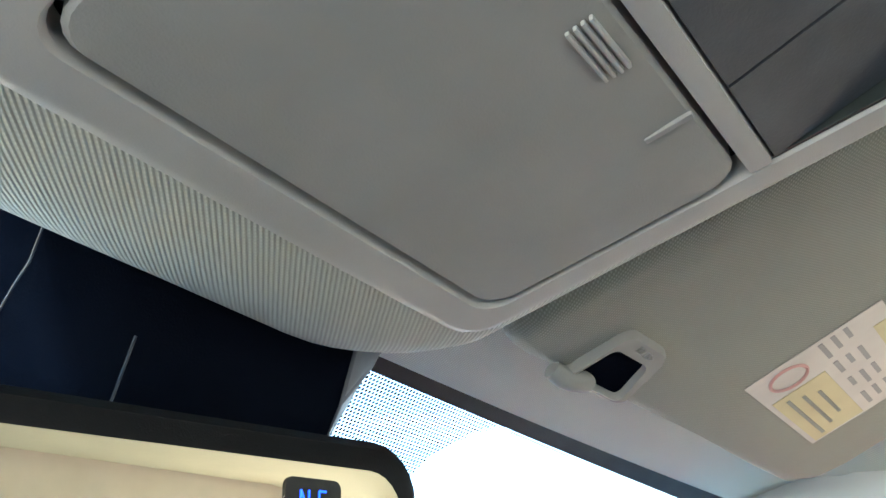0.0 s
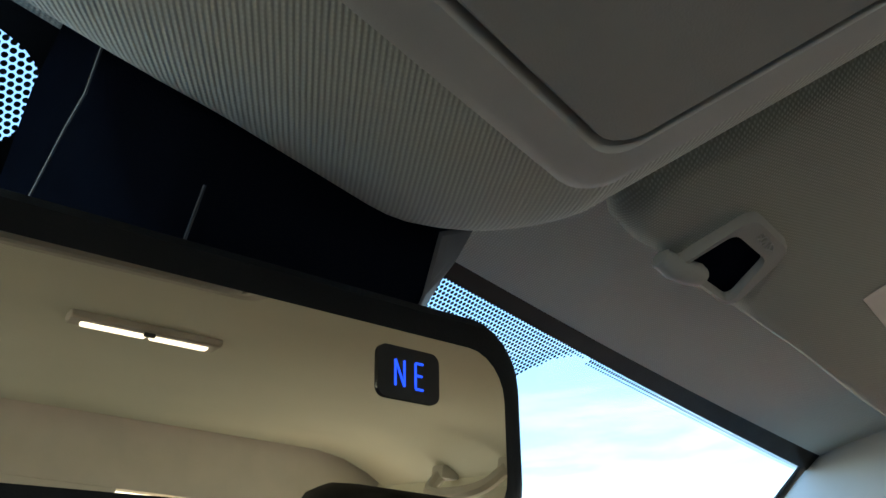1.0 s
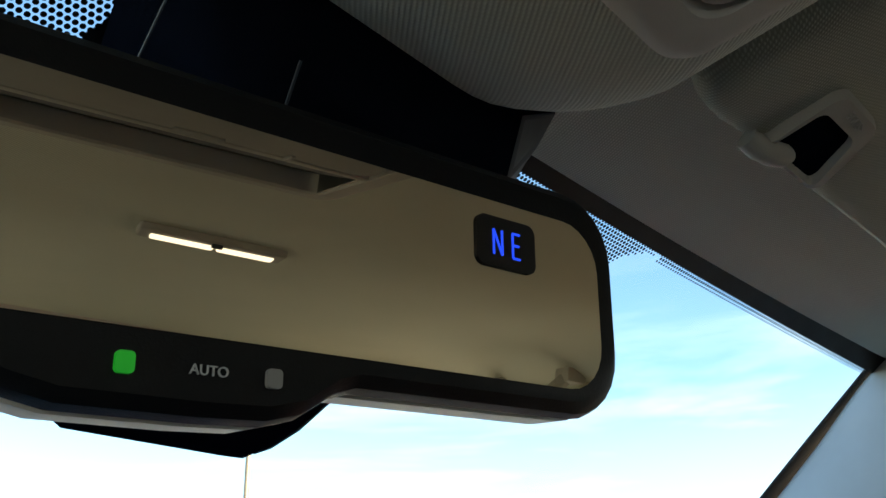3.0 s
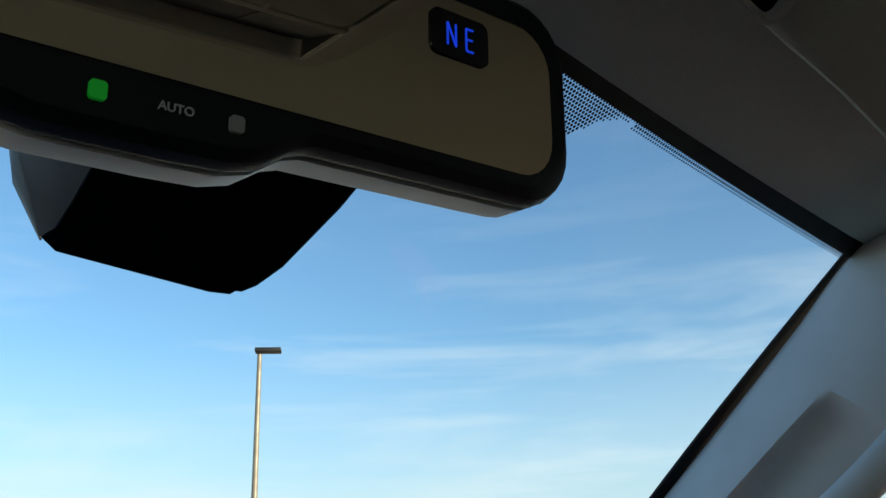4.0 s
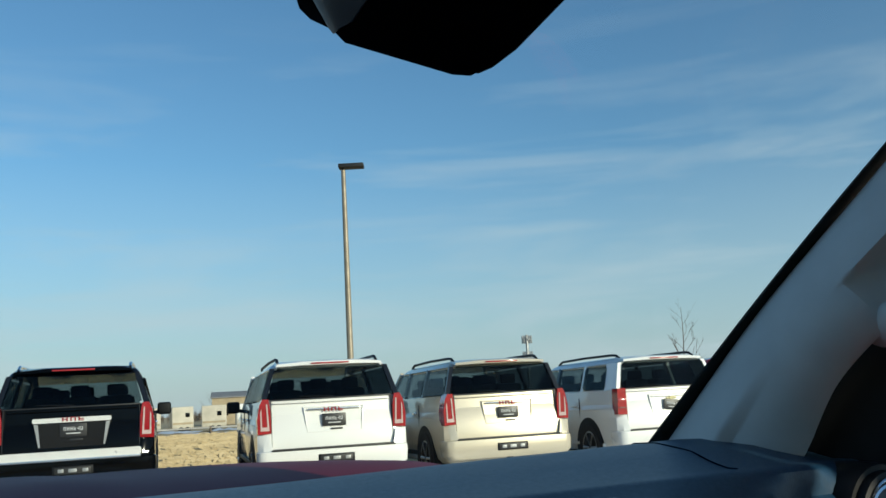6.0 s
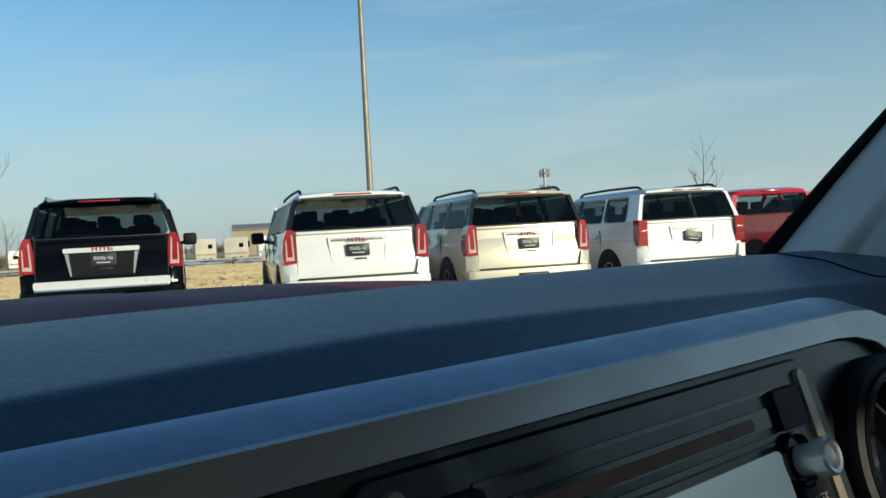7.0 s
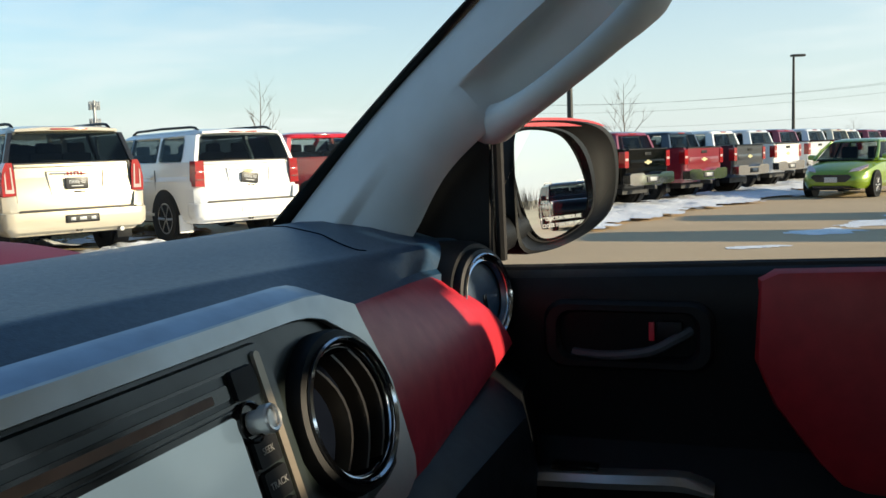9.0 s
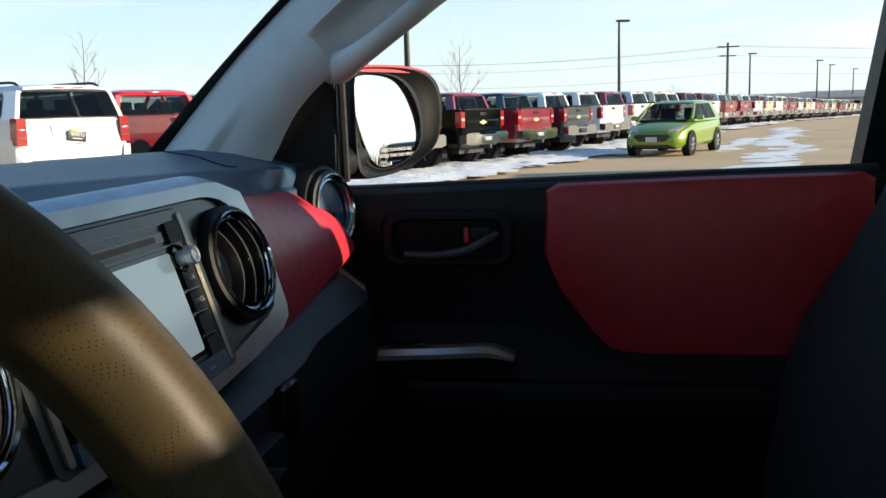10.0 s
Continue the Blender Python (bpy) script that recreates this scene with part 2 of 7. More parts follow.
M["label"] = mat("label_paper", (0.60, 0.575, 0.52), 0.55, var=0.05, scale=30)
M["label_yellow"] = mat("label_yellow", (0.58, 0.52, 0.27), 0.55, var=0.05, scale=30)
M["vane"] = mat("satin_vane", (0.016, 0.013, 0.010), 0.32, metal=0.1, var=0.1, scale=40)
M["copper"] = mat("brown_slot", (0.22, 0.11, 0.06), 0.5, var=0.1, scale=60)
M["ban"] = mat("faded_red_ink", (0.62, 0.36, 0.32), 0.6, var=0.05)
M["blue_led"] = glow("blue_led", (0.015, 0.07, 1.0), 0.32)
# Emission stands for the bright highlight on the lamp's lens.
M["dome_lens"] = glow("dome_lens", (1.0, 0.95, 0.86), 0.6)
M["green_led"] = glow("green_led", (0.03, 0.60, 0.04), 0.06)
M["truck_red"] = mat("truck_red_paint", (0.13, 0.005, 0.018), 0.55, var=0.05, scale=4, spec=0.3, coat=0.0)
# Base far paler and warmer than asphalt: low sunlight put into the colour.
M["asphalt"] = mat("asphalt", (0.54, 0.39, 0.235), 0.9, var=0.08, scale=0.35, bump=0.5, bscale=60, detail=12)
M["grass"] = mat("dry_grass", (0.52, 0.40, 0.22), 0.95, scale=0.09, col2=(0.40, 0.31, 0.175), bump=0.3, bscale=6, detail=12)
M["snow"] = mat("snow", (0.83, 0.84, 0.86), 0.7, var=0.06, scale=2.5, bump=0.7, bscale=12)
M["concrete"] = mat("concrete", (0.46, 0.44, 0.41), 0.85, scale=1.5, bump=0.4, bscale=50)
M["steel"] = mat("pole_steel", (0.34, 0.29, 0.22), 0.5, metal=0.35, scale=3)
M["dark_metal"] = mat("dark_metal", (0.035, 0.035, 0.035), 0.5, metal=0.4, scale=5)
M["galv"] = mat("galvanised", (0.36, 0.37, 0.38), 0.5, metal=0.6, scale=3)
M["bark"] = mat("bark", (0.16, 0.125, 0.095), 0.9, scale=8, bump=0.6, bscale=40)
M["twig"] = mat("twig_brush", (0.20, 0.155, 0.11), 0.95, scale=0.3)
M["evergreen"] = mat("evergreen", (0.05, 0.075, 0.035), 0.9, scale=0.6)
M["tyre"] = mat("tyre", (0.016, 0.016, 0.016), 0.85, scale=30, bump=0.4, bscale=80)
M["carpet"] = mat("dark_carpet", (0.022, 0.021, 0.020), 0.95, scale=40, bump=0.6, bscale=500)
M["alloy"] = mat("alloy", (0.55, 0.55, 0.56), 0.3, metal=0.85, scale=12)
M["tint"] = mat("tinted_glass", (0.004, 0.0045, 0.005), 0.05, var=0.2, scale=1.5, spec=0.17)
M["tint_clear"] = clear_glass("privacy_glass", (0.36, 0.40, 0.41))
M["pale_glass"] = clear_glass("pale_privacy_glass", (0.62, 0.66, 0.66))
M["lamp_mid"] = mat("lamp_mid_red", (0.42, 0.05, 0.05), 0.15, var=0.15, scale=15, coat=1.0)
M["lamp_red"] = mat("lamp_red", (0.33, 0.010, 0.014), 0.15, var=0.15, scale=15, coat=1.0)
M["lamp_clear"] = mat("lamp_clear", (0.58, 0.44, 0.42), 0.12, var=0.1, scale=20, coat=1.0)
M["plate"] = mat("dark_plate", (0.02, 0.02, 0.022), 0.4, scale=20)
M["white_paint"] = mat("white_paint", (0.80, 0.79, 0.76), 0.35, var=0.025, scale=1.3, coat=1.0)
M["champagne"] = mat("champagne_paint", (0.62, 0.55, 0.42), 0.33, metal=0.3, var=0.03, scale=1.3, coat=1.0)
M["silver_paint"] = mat("silver_paint", (0.66, 0.67, 0.68), 0.33, metal=0.2, var=0.03, scale=1.3, coat=1.0)
M["black_paint"] = mat("black_paint", (0.002, 0.0022, 0.0022), 0.08, var=0.1, scale=1.3, coat=0.03, spec=0.12)
M["red_paint"] = mat("red_paint", (0.50, 0.010, 0.016), 0.3, var=0.05, scale=1.3, coat=1.0)
M["maroon_paint"] = mat("maroon_paint", (0.20, 0.010, 0.022), 0.3, var=0.05, scale=1.3, coat=1.0)
M["blue_paint"] = mat("dark_blue_paint", (0.008, 0.012, 0.020), 0.3, var=0.05, scale=1.3, coat=1.0)
M["green_paint"] = mat("lime_paint", (0.22, 0.33, 0.02), 0.3, metal=0.2, var=0.05, scale=1.3, coat=1.0)
M["tan_wall"] = mat("tan_cladding", (0.42, 0.34, 0.22), 0.8, scale=0.6)
M["cream_wall"] = mat("cream_cladding", (0.60, 0.55, 0.45), 0.7, scale=0.8)
M["grey_roof"] = mat("grey_roof", (0.30, 0.29, 0.28), 0.8, scale=0.8)

# ---------------------------------------------------------------- building blocks
from mathutils.bvhtree import BVHTree


def finish(name, bm, material, parent=None, label="", smooth=35):
    me = bpy.data.meshes.new(name)
    bmesh.ops.recalc_face_normals(bm, faces=bm.faces[:])
    for f_ in bm.faces:
        f_.smooth = True
    bm.to_mesh(me)
    bm.free()
    me.set_sharp_from_angle(angle=radians(smooth))
    me.materials.append(material)
    ob = new(name, me)
    if parent is not None:
        ob.parent = parent
    if label:
        ob["label"] = label
    return ob


def part(name, bm, material, parent, label=""):
    return finish(name, bm, material, parent, label)


def thing(name, label, category, m=None, group="", kind=""):
    ob = new(name)
    if m is not None:
        ob.matrix_world = m
    return tagged(ob, label, category, group, kind)


def slab(bm, pts, vec):
    """A prism: the polygon pts swept along vec."""
    vec = Vector(vec)
    lo = [bm.verts.new(p) for p in pts]
    hi = [bm.verts.new(Vector(p) + vec) for p in pts]
    n = len(pts)
    bm.faces.new(lo)
    bm.faces.new(hi[::-1])
    for i in range(n):
        bm.faces.new((lo[i], lo[(i + 1) % n], hi[(i + 1) % n], hi[i]))
    return bm


def box(c, s, bev=0.0, seg=2, m=None, bm=None):
    own = bmesh.new()
    bmesh.ops.create_cube(own, size=1.0)
    bmesh.ops.scale(own, vec=s, verts=own.verts[:])
    if bev:
        bmesh.ops.bevel(own, geom=own.edges[:], offset=bev, segments=seg, affect='EDGES', profile=0.6)
    bmesh.ops.translate(own, vec=c, verts=own.verts[:])
    if m is not None:
        bmesh.ops.transform(own, matrix=m, verts=own.verts[:])
    if bm is None:
        return own
    tmp = bpy.data.meshes.new("tmp")
    own.to_mesh(tmp)
    own.free()
    bm.from_mesh(tmp)
    bpy.data.meshes.remove(tmp)
    return bm


def loft(rings, closed=True, caps=True, bm=None):
    """Skin through rings of equally many points. closed: each ring joins up."""
    bm = bm or bmesh.new()
    vs = [[bm.verts.new(p) for p in r] for r in rings]
    n = len(vs[0])
    for a, b in zip(vs, vs[1:]):
        for i in range(n if closed else n - 1):
            j = (i + 1) % n
            bm.faces.new((a[i], a[j], b[j], b[i]))
    if caps and closed:
        bm.faces.new(vs[0][::-1])
        bm.faces.new(vs[-1])
    return bm


def sheet(rows, thick, vec=None, bm=None):
    """A curved panel with thickness: rows of points, made solid along vec or the rows' own normal."""
    rows = [[Vector(p) for p in r] for r in rows]
    back = []
    for i, r in enumerate(rows):
        out = []
        for j, p in enumerate(r):
            if vec is not None:
                nn = Vector(vec)
            else:
                du = rows[min(i + 1, len(rows) - 1)][j] - rows[max(i - 1, 0)][j]
                dv = r[min(j + 1, len(r) - 1)] - r[max(j - 1, 0)]
                nn = du.cross(dv).normalized()
            out.append(p + nn * thick)
        back.append(out)
    rings = [r + b[::-1] for r, b in zip(rows, back)]
    return loft(rings, True, True, bm)


def tube(path, rad, n=10, bm=None, close=False, squash=1.0):
    """A round bar along a path; rad: one radius or one per point."""
    path = [Vector(p) for p in path]
    rads = rad if isinstance(rad, (list, tuple)) else [rad] * len(path)
    rings = []
    ref = None
    for i, p in enumerate(path):
        if close:
            d = (path[(i + 1) % len(path)] - path[i - 1]).normalized()
        else:
            d = (path[min(i + 1, len(path) - 1)] - path[max(i - 1, 0)]).normalized()
        if ref is None:
            ref = d.orthogonal().normalized()
        ref = (ref - d * ref.dot(d)).normalized()
        side = d.cross(ref)
        rings.append([p + (ref * math.cos(2 * math.pi * k / n) + side * squash * math.sin(2 * math.pi * k / n)) * rads[i] for k in range(n)])
    if close:
        rings.append(rings[0])
        bm2 = loft(rings, True, False, bm)
        bmesh.ops.remove_doubles(bm2, verts=bm2.verts[:], dist=1e-6)
        return bm2
    return loft(rings, True, True, bm)


def lathe(profile, m, n=32, bm=None, close=False):
    """Turn a profile of (radius, height) round z, then place by m."""
    rings = []
    for k in range(n):
        a = 2 * math.pi * k / n
        rings.append([m @ Vector((r * math.cos(a), r * math.sin(a), h)) for r, h in profile])
    bm = bm or bmesh.new()
    vs = [[bm.verts.new(p) for p in r] for r in rings]
    np_ = len(profile)
    for k in range(n):
        a, b = vs[k], vs[(k + 1) % n]
        for i in range(np_ if close else np_ - 1):
            j = (i + 1) % np_
            bm.faces.new((a[i], b[i], b[j], a[j]))
    if not close:
        for end in (0, -1):
            if profile[end][0] > 1e-6:
                bm.faces.new([v[end] for v in vs])
    bmesh.ops.remove_doubles(bm, verts=bm.verts[:], dist=1e-6)
    return bm


def rrect(x0, x1, y0, y1, r, n=5):
    """Rounded rectangle as (u, v) points."""
    out = []
    for cx, cy, a0 in ((x1 - r, y1 - r, 0), (x0 + r, y1 - r, 90), (x0 + r, y0 + r, 180), (x1 - r, y0 + r, 270)):
        for k in range(n + 1):
            a = radians(a0 + 90 * k / n)
            out.append((cx + r * math.cos(a), cy + r * math.sin(a)))
    return out


def bez(pts, n=16):
    """Smooth curve through points (Catmull-Rom)."""
    pts = [Vector(p) for p in pts]
    out = []
    for i in range(len(pts) - 1):
        p0, p1, p2, p3 = pts[max(i - 1, 0)], pts[i], pts[i + 1], pts[min(i + 2, len(pts) - 1)]
        for k in range(n):
            t = k / n
            out.append(0.5 * ((2 * p1) + (p2 - p0) * t + (2 * p0 - 5 * p1 + 4 * p2 - p3) * t * t + (3 * p1 - p0 - 3 * p2 + p3) * t ** 3))
    out.append(pts[-1])
    return out


def words(name, text, size, m, material, parent, depth=0.0004):
    """Raised lettering in the built-in font, as a mesh."""
    cu = bpy.data.curves.new(name, 'FONT')
    cu.body, cu.size, cu.align_x, cu.align_y, cu.extrude = text, size, 'CENTER', 'CENTER', depth
    tmp = bpy.data.objects.new("tmp_text", cu)
    me = bpy.data.meshes.new_from_object(tmp)
    bpy.data.objects.remove(tmp)
    bpy.data.curves.remove(cu)
    me.transform(m)
    me.name = name
    me.materials.clear()
    me.materials.append(material)
    ob = new(name, me)
    ob.parent = parent
    return ob


def axes(origin, xdir, zdir):
    """A pose with its x along xdir and its z along zdir."""
    z = Vector(zdir).normalized()
    x = Vector(xdir)
    x = (x - z * x.dot(z)).normalized()
    y = z.cross(x)
    return Matrix.Translation(origin) @ Matrix((x, y, z)).transposed().to_4x4()



def bvh_of(obs):
    """One search tree over several meshes that stand at the origin."""
    vs, fs = [], []
    for o in obs:
        k = len(vs)
        vs += [v.co.copy() for v in o.data.vertices]
        fs += [[k + i for i in p.vertices] for p in o.data.polygons]
    return BVHTree.FromPolygons(vs, fs)

# ---------------------------------------------------------------- cab shell of the pickup


def ws_point(x, v, off=0.0):
    """The windshield: v = 0 at its foot, 1 at the header. off: metres towards the cabin."""
    k = 1 - (x / 0.70) ** 2
    y0, z0 = 0.265 + 0.29 * k, 1.195
    y1, z1 = -0.178 + 0.018 * k, 1.618 + 0.008 * k
    d = Vector((0, y1 - y0, z1 - z0)).normalized()
    bow = 0.012 * math.sin(math.pi * v)
    p = Vector((x * (1 - 0.012 * v), y0 + (y1 - y0) * v, z0 + (z1 - z0) * v + bow))
    return p + Vector((0, -d.z, d.y)).normalized() * off


def roof_z(x, y):
    """Underside of the headliner."""
    side = max(abs(x) - 0.50, 0) / 0.16 * min(max((-0.19 - y) / 0.12, 0.0), 1.0)
    front = max(y + 0.34, 0) / 0.175
    return 1.640 - 0.055 * min(side, 1.3) ** 2 - 0.024 * front ** 2


xs = [-0.70 + 1.40 * i / 28 for i in range(29)]
wind = finish("window_1", sheet([[ws_point(x, v / 10, 0.0) for x in xs] for v in range(11)], 0.005, (0, 0.5, 0.86)), M["glass"])
tagged(wind, "clear curved windshield glass of the pickup", "window", kind="structure")
wind.visible_shadow = False
# black printed border inside the glass
for nm, rows in (("frit_top", [[ws_point(x, v, 0.0008) for x in xs] for v in (0.9635, 0.978, 1.0, 1.03)]),):
    frit = finish("trim", sheet(rows, 0.002, (0, -0.5, -0.86)), M["black"])
    tagged(frit, "black printed band along the top of the windshield", "trim", kind="structure")
for sgn in (-1, 1):
    rows = [[ws_point(sgn * x, v / 20, -0.004) for x in (0.677, 0.688, 0.70)] for v in range(21)]
    frit = finish("trim", sheet(rows, 0.002, (0, -0.5, -0.86)), M["black"])
    tagged(frit, "black printed border down the side of the windshield", "trim", kind="structure")

# headliner
hx = [-0.70 + 1.40 * i / 30 for i in range(31)]
hy = [-0.160, -0.163, -0.170, -0.180, -0.192, -0.205, -0.22, -0.24, -0.28, -0.34, -0.45, -0.6, -0.8, -1.0, -1.2, -1.37]
lip = {-0.160: -0.0010, -0.163: -0.0025, -0.170: -0.0050, -0.180: -0.0072, -0.192: -0.0085, -0.205: -0.0095, -0.22: -0.0085, -0.24: -0.0055, -0.28: -0.0020}
rows = [[Vector((x, y + (0.017 - 0.020 * (x / 0.67) ** 2) * min(max((y + 0.30) / 0.09, 0), 1), roof_z(x, y) + lip.get(y, 0.0))) for x in hx] for y in hy]
ceil = finish("ceiling", sheet(rows, 0.012, (0, 0, 1)), M["headliner"])
tagged(ceil, "grey-beige knitted cloth headliner under the roof", "ceiling", kind="structure")
rows = [[Vector((x, y, roof_z(x, y) + 0.05)) for x in [-0.72 + 1.44 * i / 20 for i in range(21)]] for y in [-0.15] + hy[5:] + [-1.45]]
roof = finish("roof", sheet(rows, 0.012, (0, 0, 1)), M["truck_red"])
tagged(roof, "red painted steel roof of the pickup", "roof", kind="structure")


def side_wall(sgn):
    """Door shells, pillars and roof rail on one side."""
    nm = "east" if sgn > 0 else "west"
    xo = lambda z: sgn * (0.745 - max(z - 1.2, 0) * 0.20)
    # lower shell
    low = finish("wall_" + nm, box((sgn * 0.80, -0.55, 0.80), (0.10, 1.80, 0.76), 0.02), M["truck_red"])
    tagged(low, "red painted lower door skins of the pickup", "wall", kind="structure")
    # roof rail
    rail = [Vector((sgn * 0.672, y, 1.588 if y < -0.2 else 1.588 - (y + 0.2) * 0.1)) for y in (-0.34, -0.5, -0.8, -1.1, -1.42)]
    tagged(finish("trim", tube(rail, 0.038, 10), M["headliner"]), "cloth-covered roof rail above the door", "trim", kind="structure")
    # pillars between and behind the doors
    for y0, y1, sl in ((-0.70, -0.80, -0.06), (-1.34, -1.40, 0.0)):
        # the unseen rear pillar stands outboard, so that sun reaches the dash
        ob = sgn * (0.065 if y0 < -1 else 0.0)
        pts = [(xo(1.19) + ob, y0, 1.19), (xo(1.19) + ob, y1, 1.19), (xo(1.6) + ob, y1 + sl, 1.60), (xo(1.6) + ob, y0 + sl * 0.75, 1.60)]
        tagged(finish("trim", slab(bmesh.new(), pts, (sgn * 0.05, 0, 0)), M["black"]), "black door pillar", "trim", kind="structure")
        pts = [(p[0] + sgn * 0.052, p[1] - 0.012, p[2]) for p in pts]
        tagged(finish("trim", slab(bmesh.new(), pts, (sgn * 0.012, 0, 0)), M["truck_red"]), "red painted outer door pillar", "trim", kind="structure")
    # panes
    for y0, y1, k in ((0.03, -0.71, 0), (-0.79, -1.35, 1)):
        yt0 = -0.22 if k == 0 else y0 - 0.04
        pts = [(xo(1.19) + sgn * 0.02, y0, 1.19), (xo(1.19) + sgn * 0.02, y1, 1.19), (xo(1.6) + sgn * 0.02, y1 - 0.05, 1.60), (xo(1.6) + sgn * 0.02, yt0, 1.60)]
        pane = finish("window_2", slab(bmesh.new(), pts, (sgn * 0.004, 0, 0)), M["glass"])
        pane.visible_shadow = False
        tagged(pane, "clear side window glass of the pickup", "window", kind="structure")


side_wall(1)
side_wall(-1)
# back wall with its window, floor and firewall
back = bmesh.new()
box((0, -1.42, 0.80), (1.50, 0.06, 0.80), 0.0, bm=back)
box((0, -1.42, 1.602), (1.40, 0.06, 0.118), 0.0, bm=back)
for sgn in (-1, 1):
    box((sgn * 0.765, -1.42, 1.38), (0.03, 0.06, 0.40), 0.0, bm=back)
# unseen panels added across the window to shape the sun patches in the cab
box((-0.14, -1.42, 1.3375), (0.32, 0.05, 0.275), 0.0, bm=back)
box((0.3225, -1.42, 1.340), (0.195, 0.05, 0.28), 0.0, bm=back)
for x0, x1 in ((0.02, 0.225), (-0.42, -0.30)):
    box(((x0 + x1) / 2, -1.42, 1.38), (x1 - x0, 0.05, 0.40), 0.0, bm=back)
tagged(finish("wall_south", back, M["pillar"]), "grey trimmed back wall of the cab, its window partly filled to shape sunlight", "wall", kind="structure")
tagged(finish("floor", box((0, -0.51, 0.40), (1.52, 1.86, 0.04)), M["carpet"]), "dark carpeted cab floor", "floor", kind="structure")
tagged(finish("wall_north", box((0, 0.42, 0.78), (1.50, 0.05, 0.74)), M["black"]), "black firewall under the dash", "wall", kind="structure")

# A-pillar trims with their grab handle
GL = [(0.690, 0.262, 1.20), (0.686, 0.222, 1.243), (0.684, 0.10, 1.372), (0.680, -0.02, 1.478), (0.676, -0.10, 1.548), (0.672, -0.165, 1.606), (0.674, -0.24, 1.645)]
DR = [(0.668, 0.085, 1.19), (0.662, 0.056, 1.235), (0.658, 0.0, 1.312), (0.640, -0.10, 1.385), (0.632, -0.232, 1.468), (0.632, -0.33, 1.512), (0.640, -0.47, 1.570)]


def pillar(sgn):
    gl, dr = bez([(sgn * p[0], p[1], p[2]) for p in GL], 14), bez([(sgn * p[0], p[1], p[2]) for p in DR], 14)
    rows = []
    for i, (a, b) in enumerate(zip(gl, dr)):
        row = []
        u = min(i / (len(gl) - 15), 1.0)
        for k in range(49):
            s = k / 48
            p = a.lerp(b, s)
            bulge = 0.030 * math.sin(math.pi * s) ** 0.8
            du, ds = (u - 0.612) / 0.115, (s - 0.735) / 0.285
            bulge -= 0.034 * max(0, 1 - du ** 6) * max(0, 1 - (ds ** 4 if ds < 0 else ds ** 8))
            bulge -= 0.010 * max(0, min(1, (0.36 - u) / 0.12)) * max(0, min(1, (s - 0.38) / 0.10))
            row.append(p + Vector((-sgn * bulge, -0.012 * math.sin(math.pi * s), 0)))
        row.append(b + Vector((sgn * 0.03, 0.015, 0.0)))
        rows.append(row)
    return finish("trim", sheet(rows, 0.006, (sgn * 0.9, 0.3, 0.1)), M["pillar"])


PILLARS = []
for sgn in (1, -1):
    PILLARS.append(pillar(sgn))
    tagged(PILLARS[-1], "pale grey plastic trim over the windshield pillar", "trim", kind="structure")


def grab_handle():
    t = thing("grab_handle", "pale grey moulded grab handle on the windshield pillar", "handle")
    spine = [((0.694, -0.020, 1.349), 0.014), ((0.676, -0.030, 1.3495), 0.0200), ((0.666, -0.043, 1.3520), 0.0215), ((0.645, -0.060, 1.3560), 0.0185), ((0.614, -0.082, 1.3625), 0.0155), ((0.594, -0.105, 1.3725), 0.0140),
             ((0.589, -0.130, 1.3885), 0.0134), ((0.592, -0.155, 1.4070), 0.0138), ((0.603, -0.176, 1.4260), 0.0148), ((0.622, -0.194, 1.4450), 0.0172), ((0.648, -0.207, 1.4640), 0.0190), ((0.678, -0.214, 1.4800), 0.0160)]
    body = bez([p for p, _ in spine], 6)
    rad = [v.x for v in bez([(r, 0, 0) for _, r in spine], 6)]
    bar = part("bar", tube(body, rad, 18, squash=0.9), M["pillar"], t)
    # moulded seams round the screw covers, lying on the pillar
    bv = bvh_of(PILLARS)
    for c, su, sv, tilt in (((0.61, -0.043, 1.354), 0.033, 0.034, 35), ((0.61, -0.195, 1.461), 0.042, 0.036, 40)):
        d = Vector((0.96, 0.28, 0.0)).normalized()
        right = d.cross(Vector((0, 0, 1))).normalized()
        upv = right.cross(d)
        ct, stt = math.cos(radians(tilt)), math.sin(radians(tilt))
        loop = []
        for u, v in rrect(-su, su, -sv, sv, min(su, sv) * 0.6, 8):
            o = Vector(c) - d * 0.2 + right * (u * ct - v * stt) + upv * (u * stt + v * ct)
            hit, nrm, _, _ = bv.ray_cast(o, d)
            if hit and hit.x < 0.70:
                loop.append(hit - d * 0.0002)
        if len(loop) > 20:
            part("seam", tube(loop, 0.0006, 5, close=len(loop) > 34), M["pad"], t)
    words("lettering", "AIRBAG", 0.011, axes((0.612, -0.245, 1.508), (0.1, -0.86, 0.5), (-1, -0.2, 0)), M["grey_ink"], t, 0.0003)
    return t


grab_handle()

# ---------------------------------------------------------------- passenger door
XD = 0.72


def door_poly(pts, x, depth, name, material, parent, bev=0.0, label=""):
    bm = slab(bmesh.new(), [(x, y, z) for y, z in pts], (depth, 0, 0))
    if bev:
        ed = [e for e in bm.edges if all(abs(v.co.x - x) < 1e-6 for v in e.verts)]
        bmesh.ops.bevel(bm, geom=ed, offset=bev, segments=3, affect='EDGES')
    return part(name, bm, material, parent, label)


door = thing("door_1", "passenger door with black trim and a red vinyl insert", "door", kind="structure")
